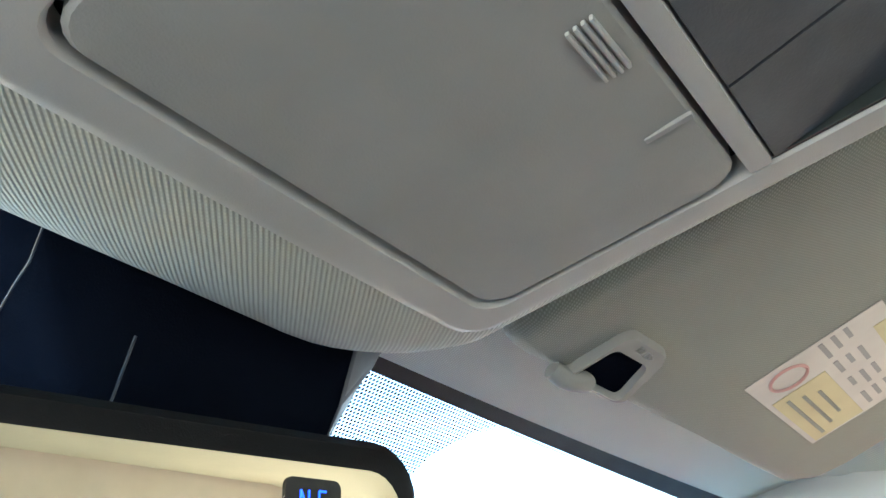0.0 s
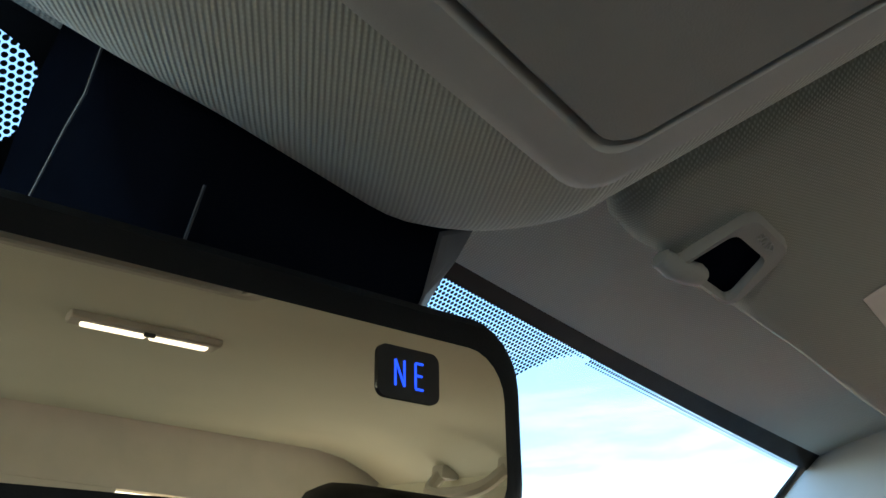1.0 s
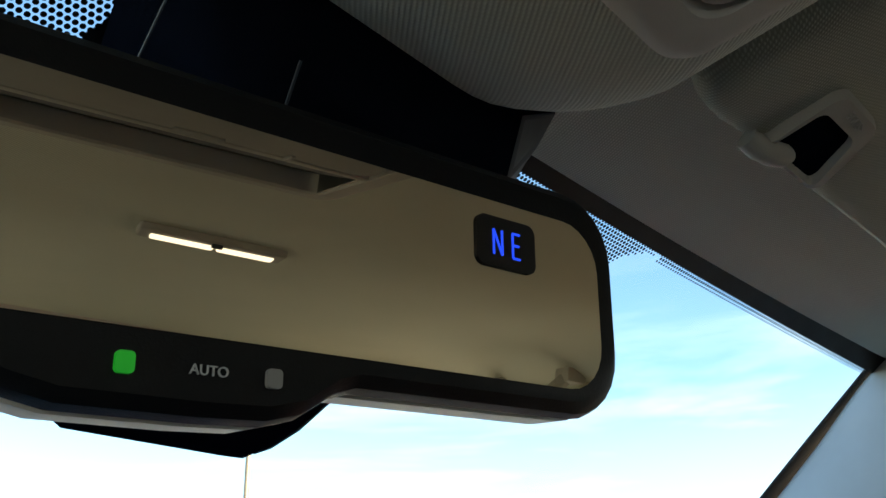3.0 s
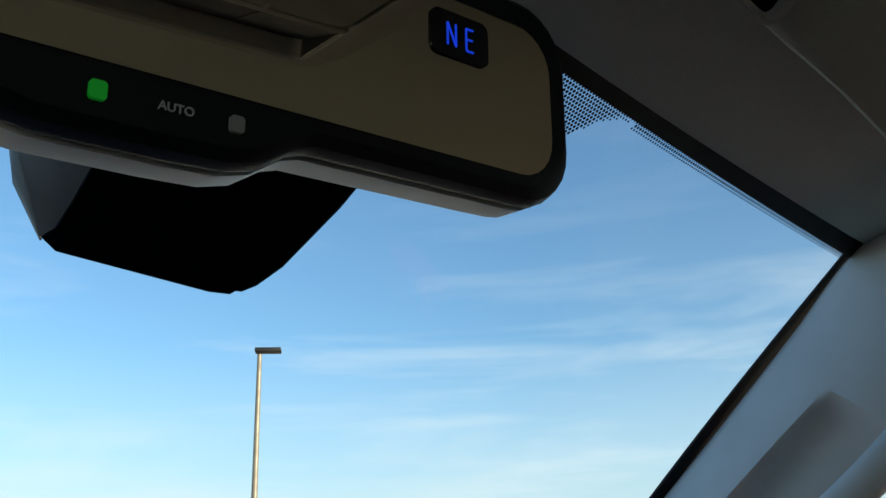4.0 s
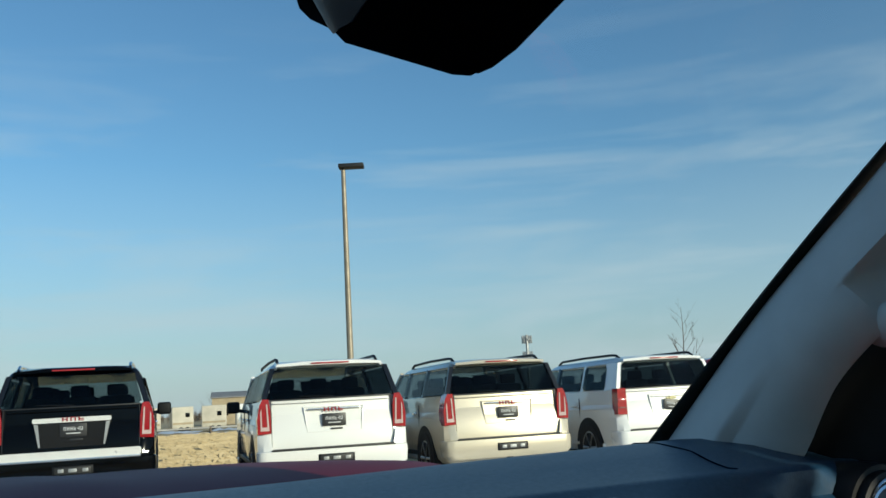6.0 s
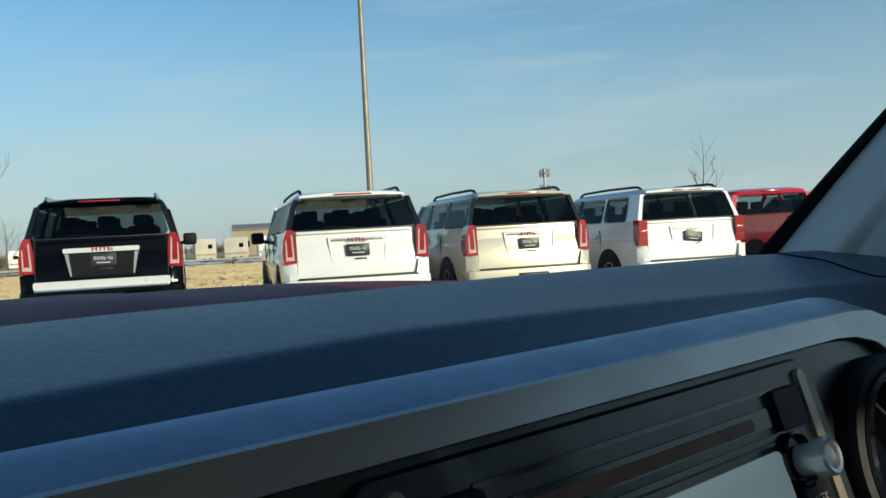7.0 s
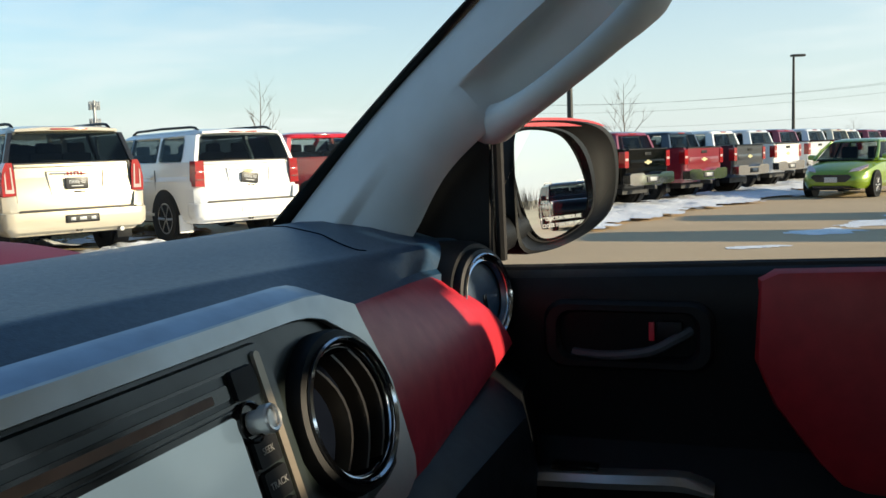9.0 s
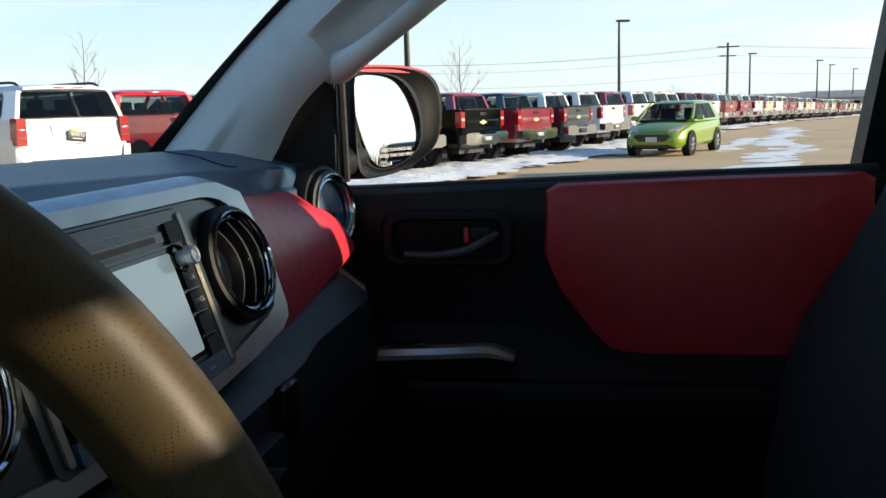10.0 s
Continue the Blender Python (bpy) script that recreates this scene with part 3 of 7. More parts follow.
prof = [(0.0, 1.204), (-0.010, 1.197), (-0.016, 1.180), (-0.014, 1.15), (-0.004, 1.08), (0.002, 1.0), (-0.03, 0.965), (-0.05, 0.94), (-0.045, 0.86), (-0.01, 0.80), (0.0, 0.50)]
sill = lambda y: -0.017 + 0.019 * min(max(-y, 0.0), 0.7) / 0.7
rows = [[Vector((XD + dx, y, z + (sill(y) if z > 1.13 else 0.0))) for dx, z in prof] for y in (0.10, 0.05, -0.05, -0.2, -0.4, -0.6, -0.74, -0.80)]
part("panel", sheet(rows, 0.03, (1, 0, 0)), M["black"], door, "black grained door trim")
red = [(-0.303, 1.186), (-0.30, 1.10), (-0.318, 1.055), (-0.362, 0.995), (-0.418, 0.938), (-0.43, 0.932), (-0.64, 0.936), (-0.66, 0.95), (-0.70, 1.06), (-0.713, 1.16), (-0.712, 1.196), (-0.70, 1.203), (-0.52, 1.200), (-0.32, 1.194)]


def red_insert():
    cy, cz = -0.5, 1.07
    rows = []
    for s, dx in ((1.0, 0.004), (0.992, -0.012), (0.975, -0.018), (0.9, -0.022), (0.5, -0.026), (0.02, -0.027)):
        rows.append([(XD + dx - 0.002, cy + (y - cy) * s, cz + (z - cz) * s) for y, z in red])
    return loft(rows, True, True)


part("insert", red_insert(), M["shaded_vinyl"], door, "red vinyl padded insert")
# inner handle in its bezel
bz = part("handle_bezel", bmesh.new(), M["black"], door)
outer, inner = rrect(-0.262, -0.082, 1.085, 1.160, 0.022), rrect(-0.244, -0.100, 1.098, 1.147, 0.016)
bm = bmesh.new()
rings = [[(XD + d, y, z) for y, z in o] for o, d in ((outer, 0.0), (outer, -0.020), (rrect(-0.258, -0.086, 1.089, 1.156, 0.020), -0.026), (rrect(-0.248, -0.096, 1.095, 1.150, 0.017), -0.026), (inner, -0.020), (inner, 0.003))]
loft(rings, True, True, bm)
bmd = bpy.data.meshes.new("handle_bezel")
bm.to_mesh(bmd)
bm.free()
bmd.materials.append(M["black"])
bz.data = bmd
lev = bez([(XD - 0.010, -0.112, 1.100), (XD - 0.020, -0.15, 1.100), (XD - 0.026, -0.195, 1.107), (XD - 0.022, -0.222, 1.120), (XD - 0.012, -0.238, 1.128)], 5)
part("lever", tube(lev, 0.0055, 8), M["pad"], bz, "dark grey pull lever")
part("lock_knob", box((XD - 0.014, -0.216, 1.128), (0.014, 0.028, 0.022), 0.004), M["black"], bz)
part("lock_mark", box((XD - 0.021, -0.198, 1.128), (0.003, 0.006, 0.020), 0.001), M["red_vinyl"], bz, "red unlocked mark")
# pull and armrest trim
arm = [(XD - 0.046, -0.030, 0.944), (XD - 0.058, -0.046, 0.962), (XD - 0.064, -0.058, 0.970), (XD - 0.066, -0.085, 0.974), (XD - 0.068, -0.15, 0.977), (XD - 0.068, -0.222, 0.981), (XD - 0.064, -0.236, 0.979), (XD - 0.050, -0.262, 0.967)]
sect = ((0.030, 0.004), (0.006, 0.0068), (0.002, 0.0060), (-0.004, -0.0010), (-0.0035, -0.0075), (0.004, -0.0090), (0.030, -0.009))
part("armrest_trim", loft([[Vector((x + dx, y, z + dz * (0.55 if k in (0, 7) else 1.0))) for dx, dz in sect] for k, (x, y, z) in enumerate(arm)]), M["silver"], door, "satin silver armrest trim")
part("armrest", box((XD - 0.03, -0.42, 0.915), (0.09, 0.62, 0.05), 0.018, 3), M["black"], door)
part("switch", box((XD - 0.05, -0.12, 0.985), (0.02, 0.05, 0.006), 0.002), M["gloss_black"], door)
# black corner panel in front of the glass
door_poly([(0.125, 1.195), (-0.022, 1.195), (-0.026, 1.372), (0.015, 1.350), (0.065, 1.300), (0.110, 1.240)], XD - 0.012, 0.03, "corner_panel", M["black"], door, 0.003)
part("glass_channel", tube([(XD + 0.010, -0.028, 1.20), (XD - 0.018, -0.034, 1.345)], 0.006, 8), M["rubber"], door)
part("belt_seal", tube([(XD + 0.012, y, 1.202 + sill(y)) for y in (-0.02, -0.2, -0.4, -0.6, -0.72)], 0.008, 8), M["rubber"], door)

# driver's door, plain
ddoor = thing("door_2", "driver's door with black trim", "door", kind="structure")
rows = [[Vector((-XD - dx, y, z)) for dx, z in prof] for y in (0.10, -0.2, -0.5, -0.80)]
part("panel", sheet(rows, 0.03, (-1, 0, 0)), M["black"], ddoor)
for sgn in (-1, 1):
    rd = thing("door_3", "rear cab door with black trim", "door", kind="structure")
    rows = [[Vector((sgn * (XD + dx), y, z)) for dx, z in prof] for y in (-0.80, -1.0, -1.2, -1.38)]
    part("panel", sheet(rows, 0.03, (sgn, 0, 0)), M["black"], rd)

# ---------------------------------------------------------------- wing mirror outside the passenger window


def resample(pts, n):
    """n points evenly along a closed outline."""
    pts = [Vector((a, b)) for a, b in pts]
    ds = [(q - p).length for p, q in zip(pts, pts[1:] + pts[:1])]
    tot, out, k, acc = sum(ds), [], 0, 0.0
    for i in range(n):
        s = tot * i / n
        while acc + ds[k] < s:
            acc += ds[k]
            k += 1
        out.append(pts[k].lerp(pts[(k + 1) % len(pts)], (s - acc) / ds[k]))
    for _ in range(2):
        out = [(out[i - 1] + out[i] * 2 + out[(i + 1) % n]) / 4 for i in range(n)]
    return out


def wing_mirror():
    t = thing("wing_mirror", "passenger wing mirror with a black shell and red cap", "mirror")
    m = axes((0.925, -0.072, 1.266), (0.90, -0.42, 0.0), (-0.42, -0.90, 0.042))
    # in this pose x runs along the glass, y up, z towards the driver
    sgn = -1 if m.col[1].z < 0 else 1
    uv = lambda a, b: (-0.146 + 0.227 * a, 0.092 - 0.163 * b)
    hull = resample([uv(a, b) for a, b in ((0.02, 0.06), (0.08, 0.0), (0.3, -0.01), (0.55, -0.01), (0.76, 0.01), (0.90, 0.05), (0.975, 0.13), (1.0, 0.25), (1.0, 0.40), (0.985, 0.54), (0.95, 0.66), (0.89, 0.755), (0.79, 0.83), (0.65, 0.90), (0.50, 0.95), (0.34, 0.99), (0.14, 1.0), (0.05, 1.0), (0.0, 0.95), (0.0, 0.5))], 48)
    pane = resample([uv(a, b) for a, b in ((0.065, 0.13), (0.10, 0.08), (0.24, 0.06), (0.42, 0.075), (0.54, 0.12), (0.64, 0.26), (0.71, 0.44), (0.74, 0.58), (0.73, 0.71), (0.66, 0.80), (0.55, 0.86), (0.44, 0.90), (0.32, 0.91), (0.24, 0.87), (0.17, 0.72), (0.11, 0.50), (0.07, 0.28))], 48)
    ce = Vector((-0.03, 0.008))
    sc = lambda o, s: [ce + (p - ce) * s for p in o]
    put = lambda o, z: [m @ Vector((p.x, sgn * p.y, z)) for p in o]
    mixo = lambda s: [a.lerp(b, s) for a, b in zip(hull, pane)]
    part("shell", loft([put(o, z) for o, z in ((sc(hull, 0.55), -0.13), (sc(hull, 0.85), -0.112), (sc(hull, 0.97), -0.07), (hull, -0.02), (hull, 0.012), (sc(hull, 0.985), 0.020), (mixo(0.16), 0.021), (mixo(0.42), 0.010), (mixo(0.80), 0.004), (mixo(0.95), -0.004))]), M["black"], t)
    part("inner_rim", loft([put(o, z) for o, z in ((mixo(0.62), 0.0045), (mixo(0.66), 0.0085), (mixo(0.78), 0.0085), (mixo(0.84), 0.003))], True, False), M["gloss_black"], t)
    lid = [Vector((p.x, max(p.y, 0.083))) for p in hull]
    part("cap", loft([put(sc(o, s), z) for o, s, z in ((lid, 0.60, -0.132), (lid, 0.88, -0.114), (lid, 1.0, -0.07), (lid, 1.03, -0.02), (lid, 1.03, 0.016))]), M["red_paint"], t, "glossy red painted cap")
    gl = part("mirror_glass", loft([put(o, z) for o, z in ((pane, -0.002), (pane, 0.0065))]), M["side_mirror"], t, "convex mirror glass")
    part("foot", tube([(0.76, 0.0, 1.225), (0.80, -0.01, 1.228), (0.87, -0.02, 1.24)], [0.030, 0.026, 0.024], 12, squash=0.8), M["black"], t)
    bu, bv = uv(0.50, 0.755)
    tm = axes(m @ Vector((bu, sgn * bv, 0.0070)), m.col[0].to_3d(), m.col[2].to_3d())
    for k, tx in enumerate(("OBJECTS IN MIRROR ARE", "CLOSER THAN THEY APPEAR")):
        words("lettering", tx, 0.0068, tm @ Matrix.Translation((0, -0.0085 * k, 0)), M["ink"], gl, 0.0002)
    return t


wing_mirror()


# printed dots on the glass beside the sensor shroud
def frit_dots(name, u0, u1, low):
    """Small black dots in staggered rows; low(x): how far down the glass they reach."""
    bm = bmesh.new()
    p = 0.0028
    j = 0
    v = 0.963
    while v > 0.84:
        x = u0 + (p / 2 if j % 2 else 0)
        while x < u1:
            if v > low(x):
                r = 0.00116 if v - low(x) > 0.004 else 0.00085
                c = ws_point(x, v, 0.0006)
                a, b = Vector((1, 0, 0)), (ws_point(x, v + 0.01) - ws_point(x, v)).normalized()
                bm.faces.new([bm.verts.new(c + (a * math.cos(t) + b * math.sin(t)) * r) for t in [k * math.pi / 4 for k in range(8)]])
            x += p
        v -= p * 0.87 / 0.76
        j += 1
    return tagged(finish(name, bm, M["black"]), "field of small black dots printed on the windshield", "dots", kind="stuff")


frit_dots("glass_dots", 0.13, 0.67, lambda x: 0.88 if x < 0.300 else 0.960 - 0.05 * ((0.345 - x) / 0.045) ** 2.5 if x < 0.345 else 0.9545)
frit_dots("glass_dots", -0.13, 0.006, lambda x: 0.898)
rows = []
for v, xb in ((0.970, -0.14), (0.9635, -0.05), (0.9615, -0.026), (0.959, -0.013), (0.955, -0.006), (0.949, -0.0013), (0.94, 0.0018), (0.931, 0.0026), (0.922, 0.0020), (0.914, -0.001), (0.907, 0.0), (0.86, 0.021), (0.81, 0.0446), (0.776, 0.0488), (0.750, 0.0535), (0.738, 0.0575), (0.730, 0.0640), (0.7245, 0.0740), (0.722, 0.0880)):
    rows.append([ws_point(xb + (0.150 - xb) * k / 12, v, -0.0028) for k in range(13)])
tagged(finish("trim", sheet(rows, 0.0008, (0, -0.5, -0.86)), M["black"]), "black printed field round the sensor on the windshield", "trim", kind="structure")
# ---------------------------------------------------------------- dashboard


def dash_front(x):
    """y of the dash's front edge: it falls back towards the door."""
    return -0.050 + min(0.17 * max(abs(x) - 0.26, 0), 0.064)


def dash_rear(x):
    return 0.54 - 0.27 * (abs(x) / 0.68) ** 2


dash = thing("dashboard", "black soft-touch dashboard with red panel and silver centre frame", "dashboard")


def crease_z(x):
    """Height of the long crease along the pad's front: it sinks towards the doors."""
    return 1.2508 - 0.0235 * (min(abs(x), 0.70) / 0.657) ** 1.3


def dash_top():
    rings = []
    for i in range(57):
        x = -0.715 + 1.43 * i / 56
        f0, r0 = dash_front(x) - 0.024 * min(max((abs(x) - 0.585) / 0.045, 0), 1), dash_rear(x)
        e = max(abs(x) - 0.66, 0) / 0.06
        zc, zf = crease_z(x), 1.219 - 0.019 * min(max((abs(x) - 0.26) / 0.33, 0), 1) - 0.006 * e
        zt = 1.2558 - 0.004 * (x / 0.62) ** 2
        knee = Vector((0.020, zc)).lerp(Vector((f0 + 0.004, zf)), 0.52) + Vector((0, 0.0022))
        q = min(1.0, (x / 0.45) ** 2)
        ya, yb, yc = min(0.17, r0 - 0.09), min(0.27, r0 - 0.05), min(0.36, r0 - 0.02)
        pts = [(r0, 1.14), (r0, 1.212 - 0.016 * q), (yc, zt - 0.012 - 0.030 * q), (yb, zt - 0.0045 - 0.0155 * q), (ya + 0.025, zt - 0.0012 * q), (ya - 0.01, zt), (0.10, 0.65 * zt + 0.35 * zc + 0.0012), (0.045, zc + 0.0016), (0.028, zc + 0.0012), (0.0225, zc + 0.0005), (0.019, zc - 0.0008),
               (0.014, zc - 0.0034), (knee.x, knee.y), (f0 + 0.012, zf + 0.0045), (f0 + 0.004, zf), (f0 + 0.0, zf - 0.010), (f0 + 0.006, 1.12), (f0 + 0.05, 1.05), (0.10, 1.00), (r0 - 0.05, 1.05)]
        rings.append([Vector((x, y, z)) for y, z in pts])
    return loft(rings)


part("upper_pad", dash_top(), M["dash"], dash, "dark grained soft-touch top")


bv_pad = bvh_of([bpy.data.objects["upper_pad"]])
seam = []
for p in bez([(0.590, 0.205, 0), (0.573, 0.165, 0), (0.543, 0.112, 0), (0.508, 0.066, 0), (0.492, 0.034, 0)], 6):
    top, _, _, _ = bv_pad.ray_cast(Vector((p.x, p.y, 1.40)), Vector((0, 0, -1)))
    if top:
        seam.append(top)
part("seam", tube(seam, 0.0011, 6), M["shroud"], dash, "dark seam of the speaker lid")


def red_panel(sgn):
    rows = []
    for i in range(15):
        s = i / 14
        xt = 0.268 + (0.602 - 0.268) * s
        xb = 0.270 + (0.682 - 0.270) * s
        top = Vector((xt, dash_front(xt) - 0.004, 1.216 - 0.021 * s))
        bot = Vector((xb, -0.078 + 0.028 * s, 1.083 + 0.030 * s))
        mid = top.lerp(bot, 0.5) + Vector((0, -0.014, 0.004))
        cv = bez([top + Vector((0, 0.012, 0.003)), top, mid, bot, bot + Vector((0, 0.02, -0.006))], 4)
        rows.append([Vector((sgn * p.x, p.y, p.z)) for p in cv])
    return sheet(rows, 0.015, (0, 1, 0))


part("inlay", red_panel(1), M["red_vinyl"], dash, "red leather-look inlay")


def lower_dash():
    rings = []
    for i in range(21):
        x = -0.70 + 1.40 * i / 20
        f0 = min(dash_front(x), -0.036) + 0.034 * min(max((abs(x) - 0.56) / 0.10, 0), 1)
        pts = [(f0 - 0.030, 1.095), (f0 - 0.060, 1.070), (f0 - 0.070, 1.02), (f0 - 0.06, 0.90), (f0 + 0.0, 0.78), (f0 + 0.10, 0.70), (0.38, 0.70), (0.38, 1.05), (f0 + 0.02, 1.10)]
        rings.append([Vector((x, y, z)) for y, z in pts])
    return loft(rings)


part("lower_panel", lower_dash(), M["black"], dash, "black hard plastic lower dash")

# centre stack: its face leans back
XC = 0.018


def face(x, z, off=0.0):
    """Point on the leaning centre face; off: metres towards the seats."""
    return Vector((x, -0.054 - (1.236 - z) * 0.32 - off, z))


def face_poly(pts, off0, off1):
    a = [face(x, z, off0) for x, z in pts]
    b = [face(x, z, off1) for x, z in pts]
    return loft([a, b])


half = [(0.0, 1.2405), (0.17, 1.2405), (0.190, 1.2405), (0.206, 1.2395), (0.236, 1.229), (0.2515, 1.177), (0.2480, 1.128), (0.2410, 1.118), (0.2250, 1.1105), (0.17, 1.102), (0.0, 1.094)]
outer = [(XC + x, z) for x, z in half] + [(XC - x, z) for x, z in half[-2:0:-1]]
inn = [(0.0, 1.2310), (0.165, 1.2310), (0.184, 1.2295), (0.199, 1.2260), (0.221, 1.213), (0.232, 1.177), (0.228, 1.142), (0.222, 1.132), (0.206, 1.1255), (0.148, 1.117), (0.0, 1.103)]
inner = [(XC + x, z) for x, z in inn] + [(XC - x, z) for x, z in inn[-2:0:-1]]


def surround():
    """Sloping upper facet, flat satin face, then a step down to the panel."""
    def up(x, z):
        return z + 0.006 * min(max((z - 1.215) / 0.02, 0), 1)
    def fp(x):
        return 0.007 * min(max((abs(x - XC) - 0.19) / 0.05, 0), 1)
    crest = [face(x * 0.985 + XC * 0.015, up(x, z), -0.016) for x, z in outer]
    rings = [[face(x, z - 0.02 if z > 1.2 else z, -0.036) for x, z in outer], crest, [face(x * 0.992 + XC * 0.008, up(x, z) - 0.001, -0.010) for x, z in outer], [face(x, z + 0.0006, 0.0005 + fp(x)) for x, z in outer], [face(x, z, 0.0022 + fp(x)) for x, z in outer],
             [face(x, z, 0.0035 + fp(x)) for x, z in inner], [face(x * 0.998 + XC * 0.002, z - 0.0006, 0.0028 + fp(x)) for x, z in inner], [face(x, z, -0.010) for x, z in inner], [face(x, z, -0.036) for x, z in inner]]
    return loft(rings[:4], True, False), loft(rings[3:], True, False)


hood_bm, rim_bm = surround()
part("centre_frame", rim_bm, M["silver"], dash, "satin silver frame round the centre controls")
part("frame_hood", hood_bm, M["hood"], dash, "smooth hood over the centre frame, sky reflection put into its blue")
part("centre_panel", face_poly([(x, z) for x, z in inner], -0.03, 0.0), M["stack"], dash)
XU = 0.028
unit = part("head_unit", face_poly([(XU + x, z) for x, z in rrect(-0.119, 0.119, 1.109, 1.2275, 0.008)], -0.02, 0.004), M["stack"], dash, "dark grey touch-screen radio unit")
part("screen", face_poly([(XU + x, z) for x, z in rrect(-0.0735, 0.0735, 1.130, 1.1995, 0.003)], 0.0, 0.0055), M["screen"], unit, "screen with its pale reflection put into colour and glow")
part("disc_slot", face_poly([(XU + x, z) for x, z in rrect(-0.072, 0.076, 1.2075, 1.2145, 0.0025)], 0.0, 0.0048), M["gloss_black"], unit)
part("groove", face_poly([(XU + x, z) for x, z in rrect(-0.080, 0.080, 1.2030, 1.2048, 0.0007)], 0.0, 0.0046), M["gloss_black"], unit)
part("screen_frame", face_poly([(XU + x, z) for x, z in rrect(-0.0775, 0.0785, 1.1265, 1.2022, 0.004)], 0.0, 0.0048), M["gloss_black"], unit)
part("groove", face_poly([(XU + x, z) for x, z in rrect(-0.080, 0.084, 1.2190, 1.2206, 0.0007)], 0.0, 0.0046), M["gloss_black"], unit)
part("disc_edge", face_poly([(XU + x, z) for x, z in rrect(-0.067, 0.062, 1.2084, 1.2126, 0.0012)], 0.0, 0.0052), M["copper"], unit, "brown disc edge in the slot")
for sgn in (-1, 1):
    for k, tx in enumerate(("", "", "SEEK", "TRACK", "", "")):
        z = 1.2125 - 0.0166 * k
        if k == 1:
            continue
        bt = part("button", face_poly([(XU + sgn * 0.0885 + x, zz) for x, zz in rrect(-0.0100, 0.0100, z - 0.0072, z + 0.0072, 0.0015)], 0.0, 0.0072), M["black"], unit)
        if tx and sgn > 0:
            p = face(XU + sgn * 0.0885, z, 0.0074)
            words("lettering", tx, 0.0050, axes(p, (1, 0, 0), (0, -1, 0.32)), M["grey_ink"], bt, 0.0001)
    p = face(XU + sgn * 0.0845, 1.1935, 0.006)
    kn = part("knob", lathe([(0.0, 0.0), (0.0060, 0.0), (0.0060, 0.006), (0.0074, 0.007), (0.0074, 0.0120), (0.0064, 0.0132), (0.0050, 0.0128), (0.0046, 0.0114), (0.0, 0.0114)], axes(p, (1, 0, 0), (0, -1, 0.32)), 24), M["sunlit_trim"], unit, "bright satin knob")
part("knob_well", lathe([(0.0108, 0.0), (0.0108, 0.0030), (0.0098, 0.0034), (0.0090, 0.0010), (0.0, 0.0010)], axes(face(XU + 0.0835, 1.1935, 0.0042), (1, 0, 0), (0, -1, 0.32)), 28), M["gloss_black"], unit)
part("chrome_strip", face_poly([(XU + 0.1035 + x, z) for x, z in rrect(0, 0.0060, 1.114, 1.2245, 0.0025)], 0.0, 0.0062), M["bronze"], unit, "bronze satin side strip")

part("chrome_strip", face_poly([(XU - 0.1095 + x, z) for x, z in rrect(0, 0.0060, 1.114, 1.2245, 0.0025)], 0.0, 0.0062), M["bronze"], unit, "bronze satin side strip")
lower_bar = part("lower_bar", face_poly([(XU + x, z) for x, z in rrect(-0.100, 0.100, 1.1115, 1.1240, 0.002)], 0.0, 0.0075), M["dash"], unit, "dark bar under the screen")
for k in range(4):
    part("text_bar", face_poly([(XU - 0.072 + 0.046 * k + x, z) for x, z in rrect(0, 0.010, 1.1165, 1.1180, 0.0004)], 0.0, 0.0077), M["grey_ink"], lower_bar)


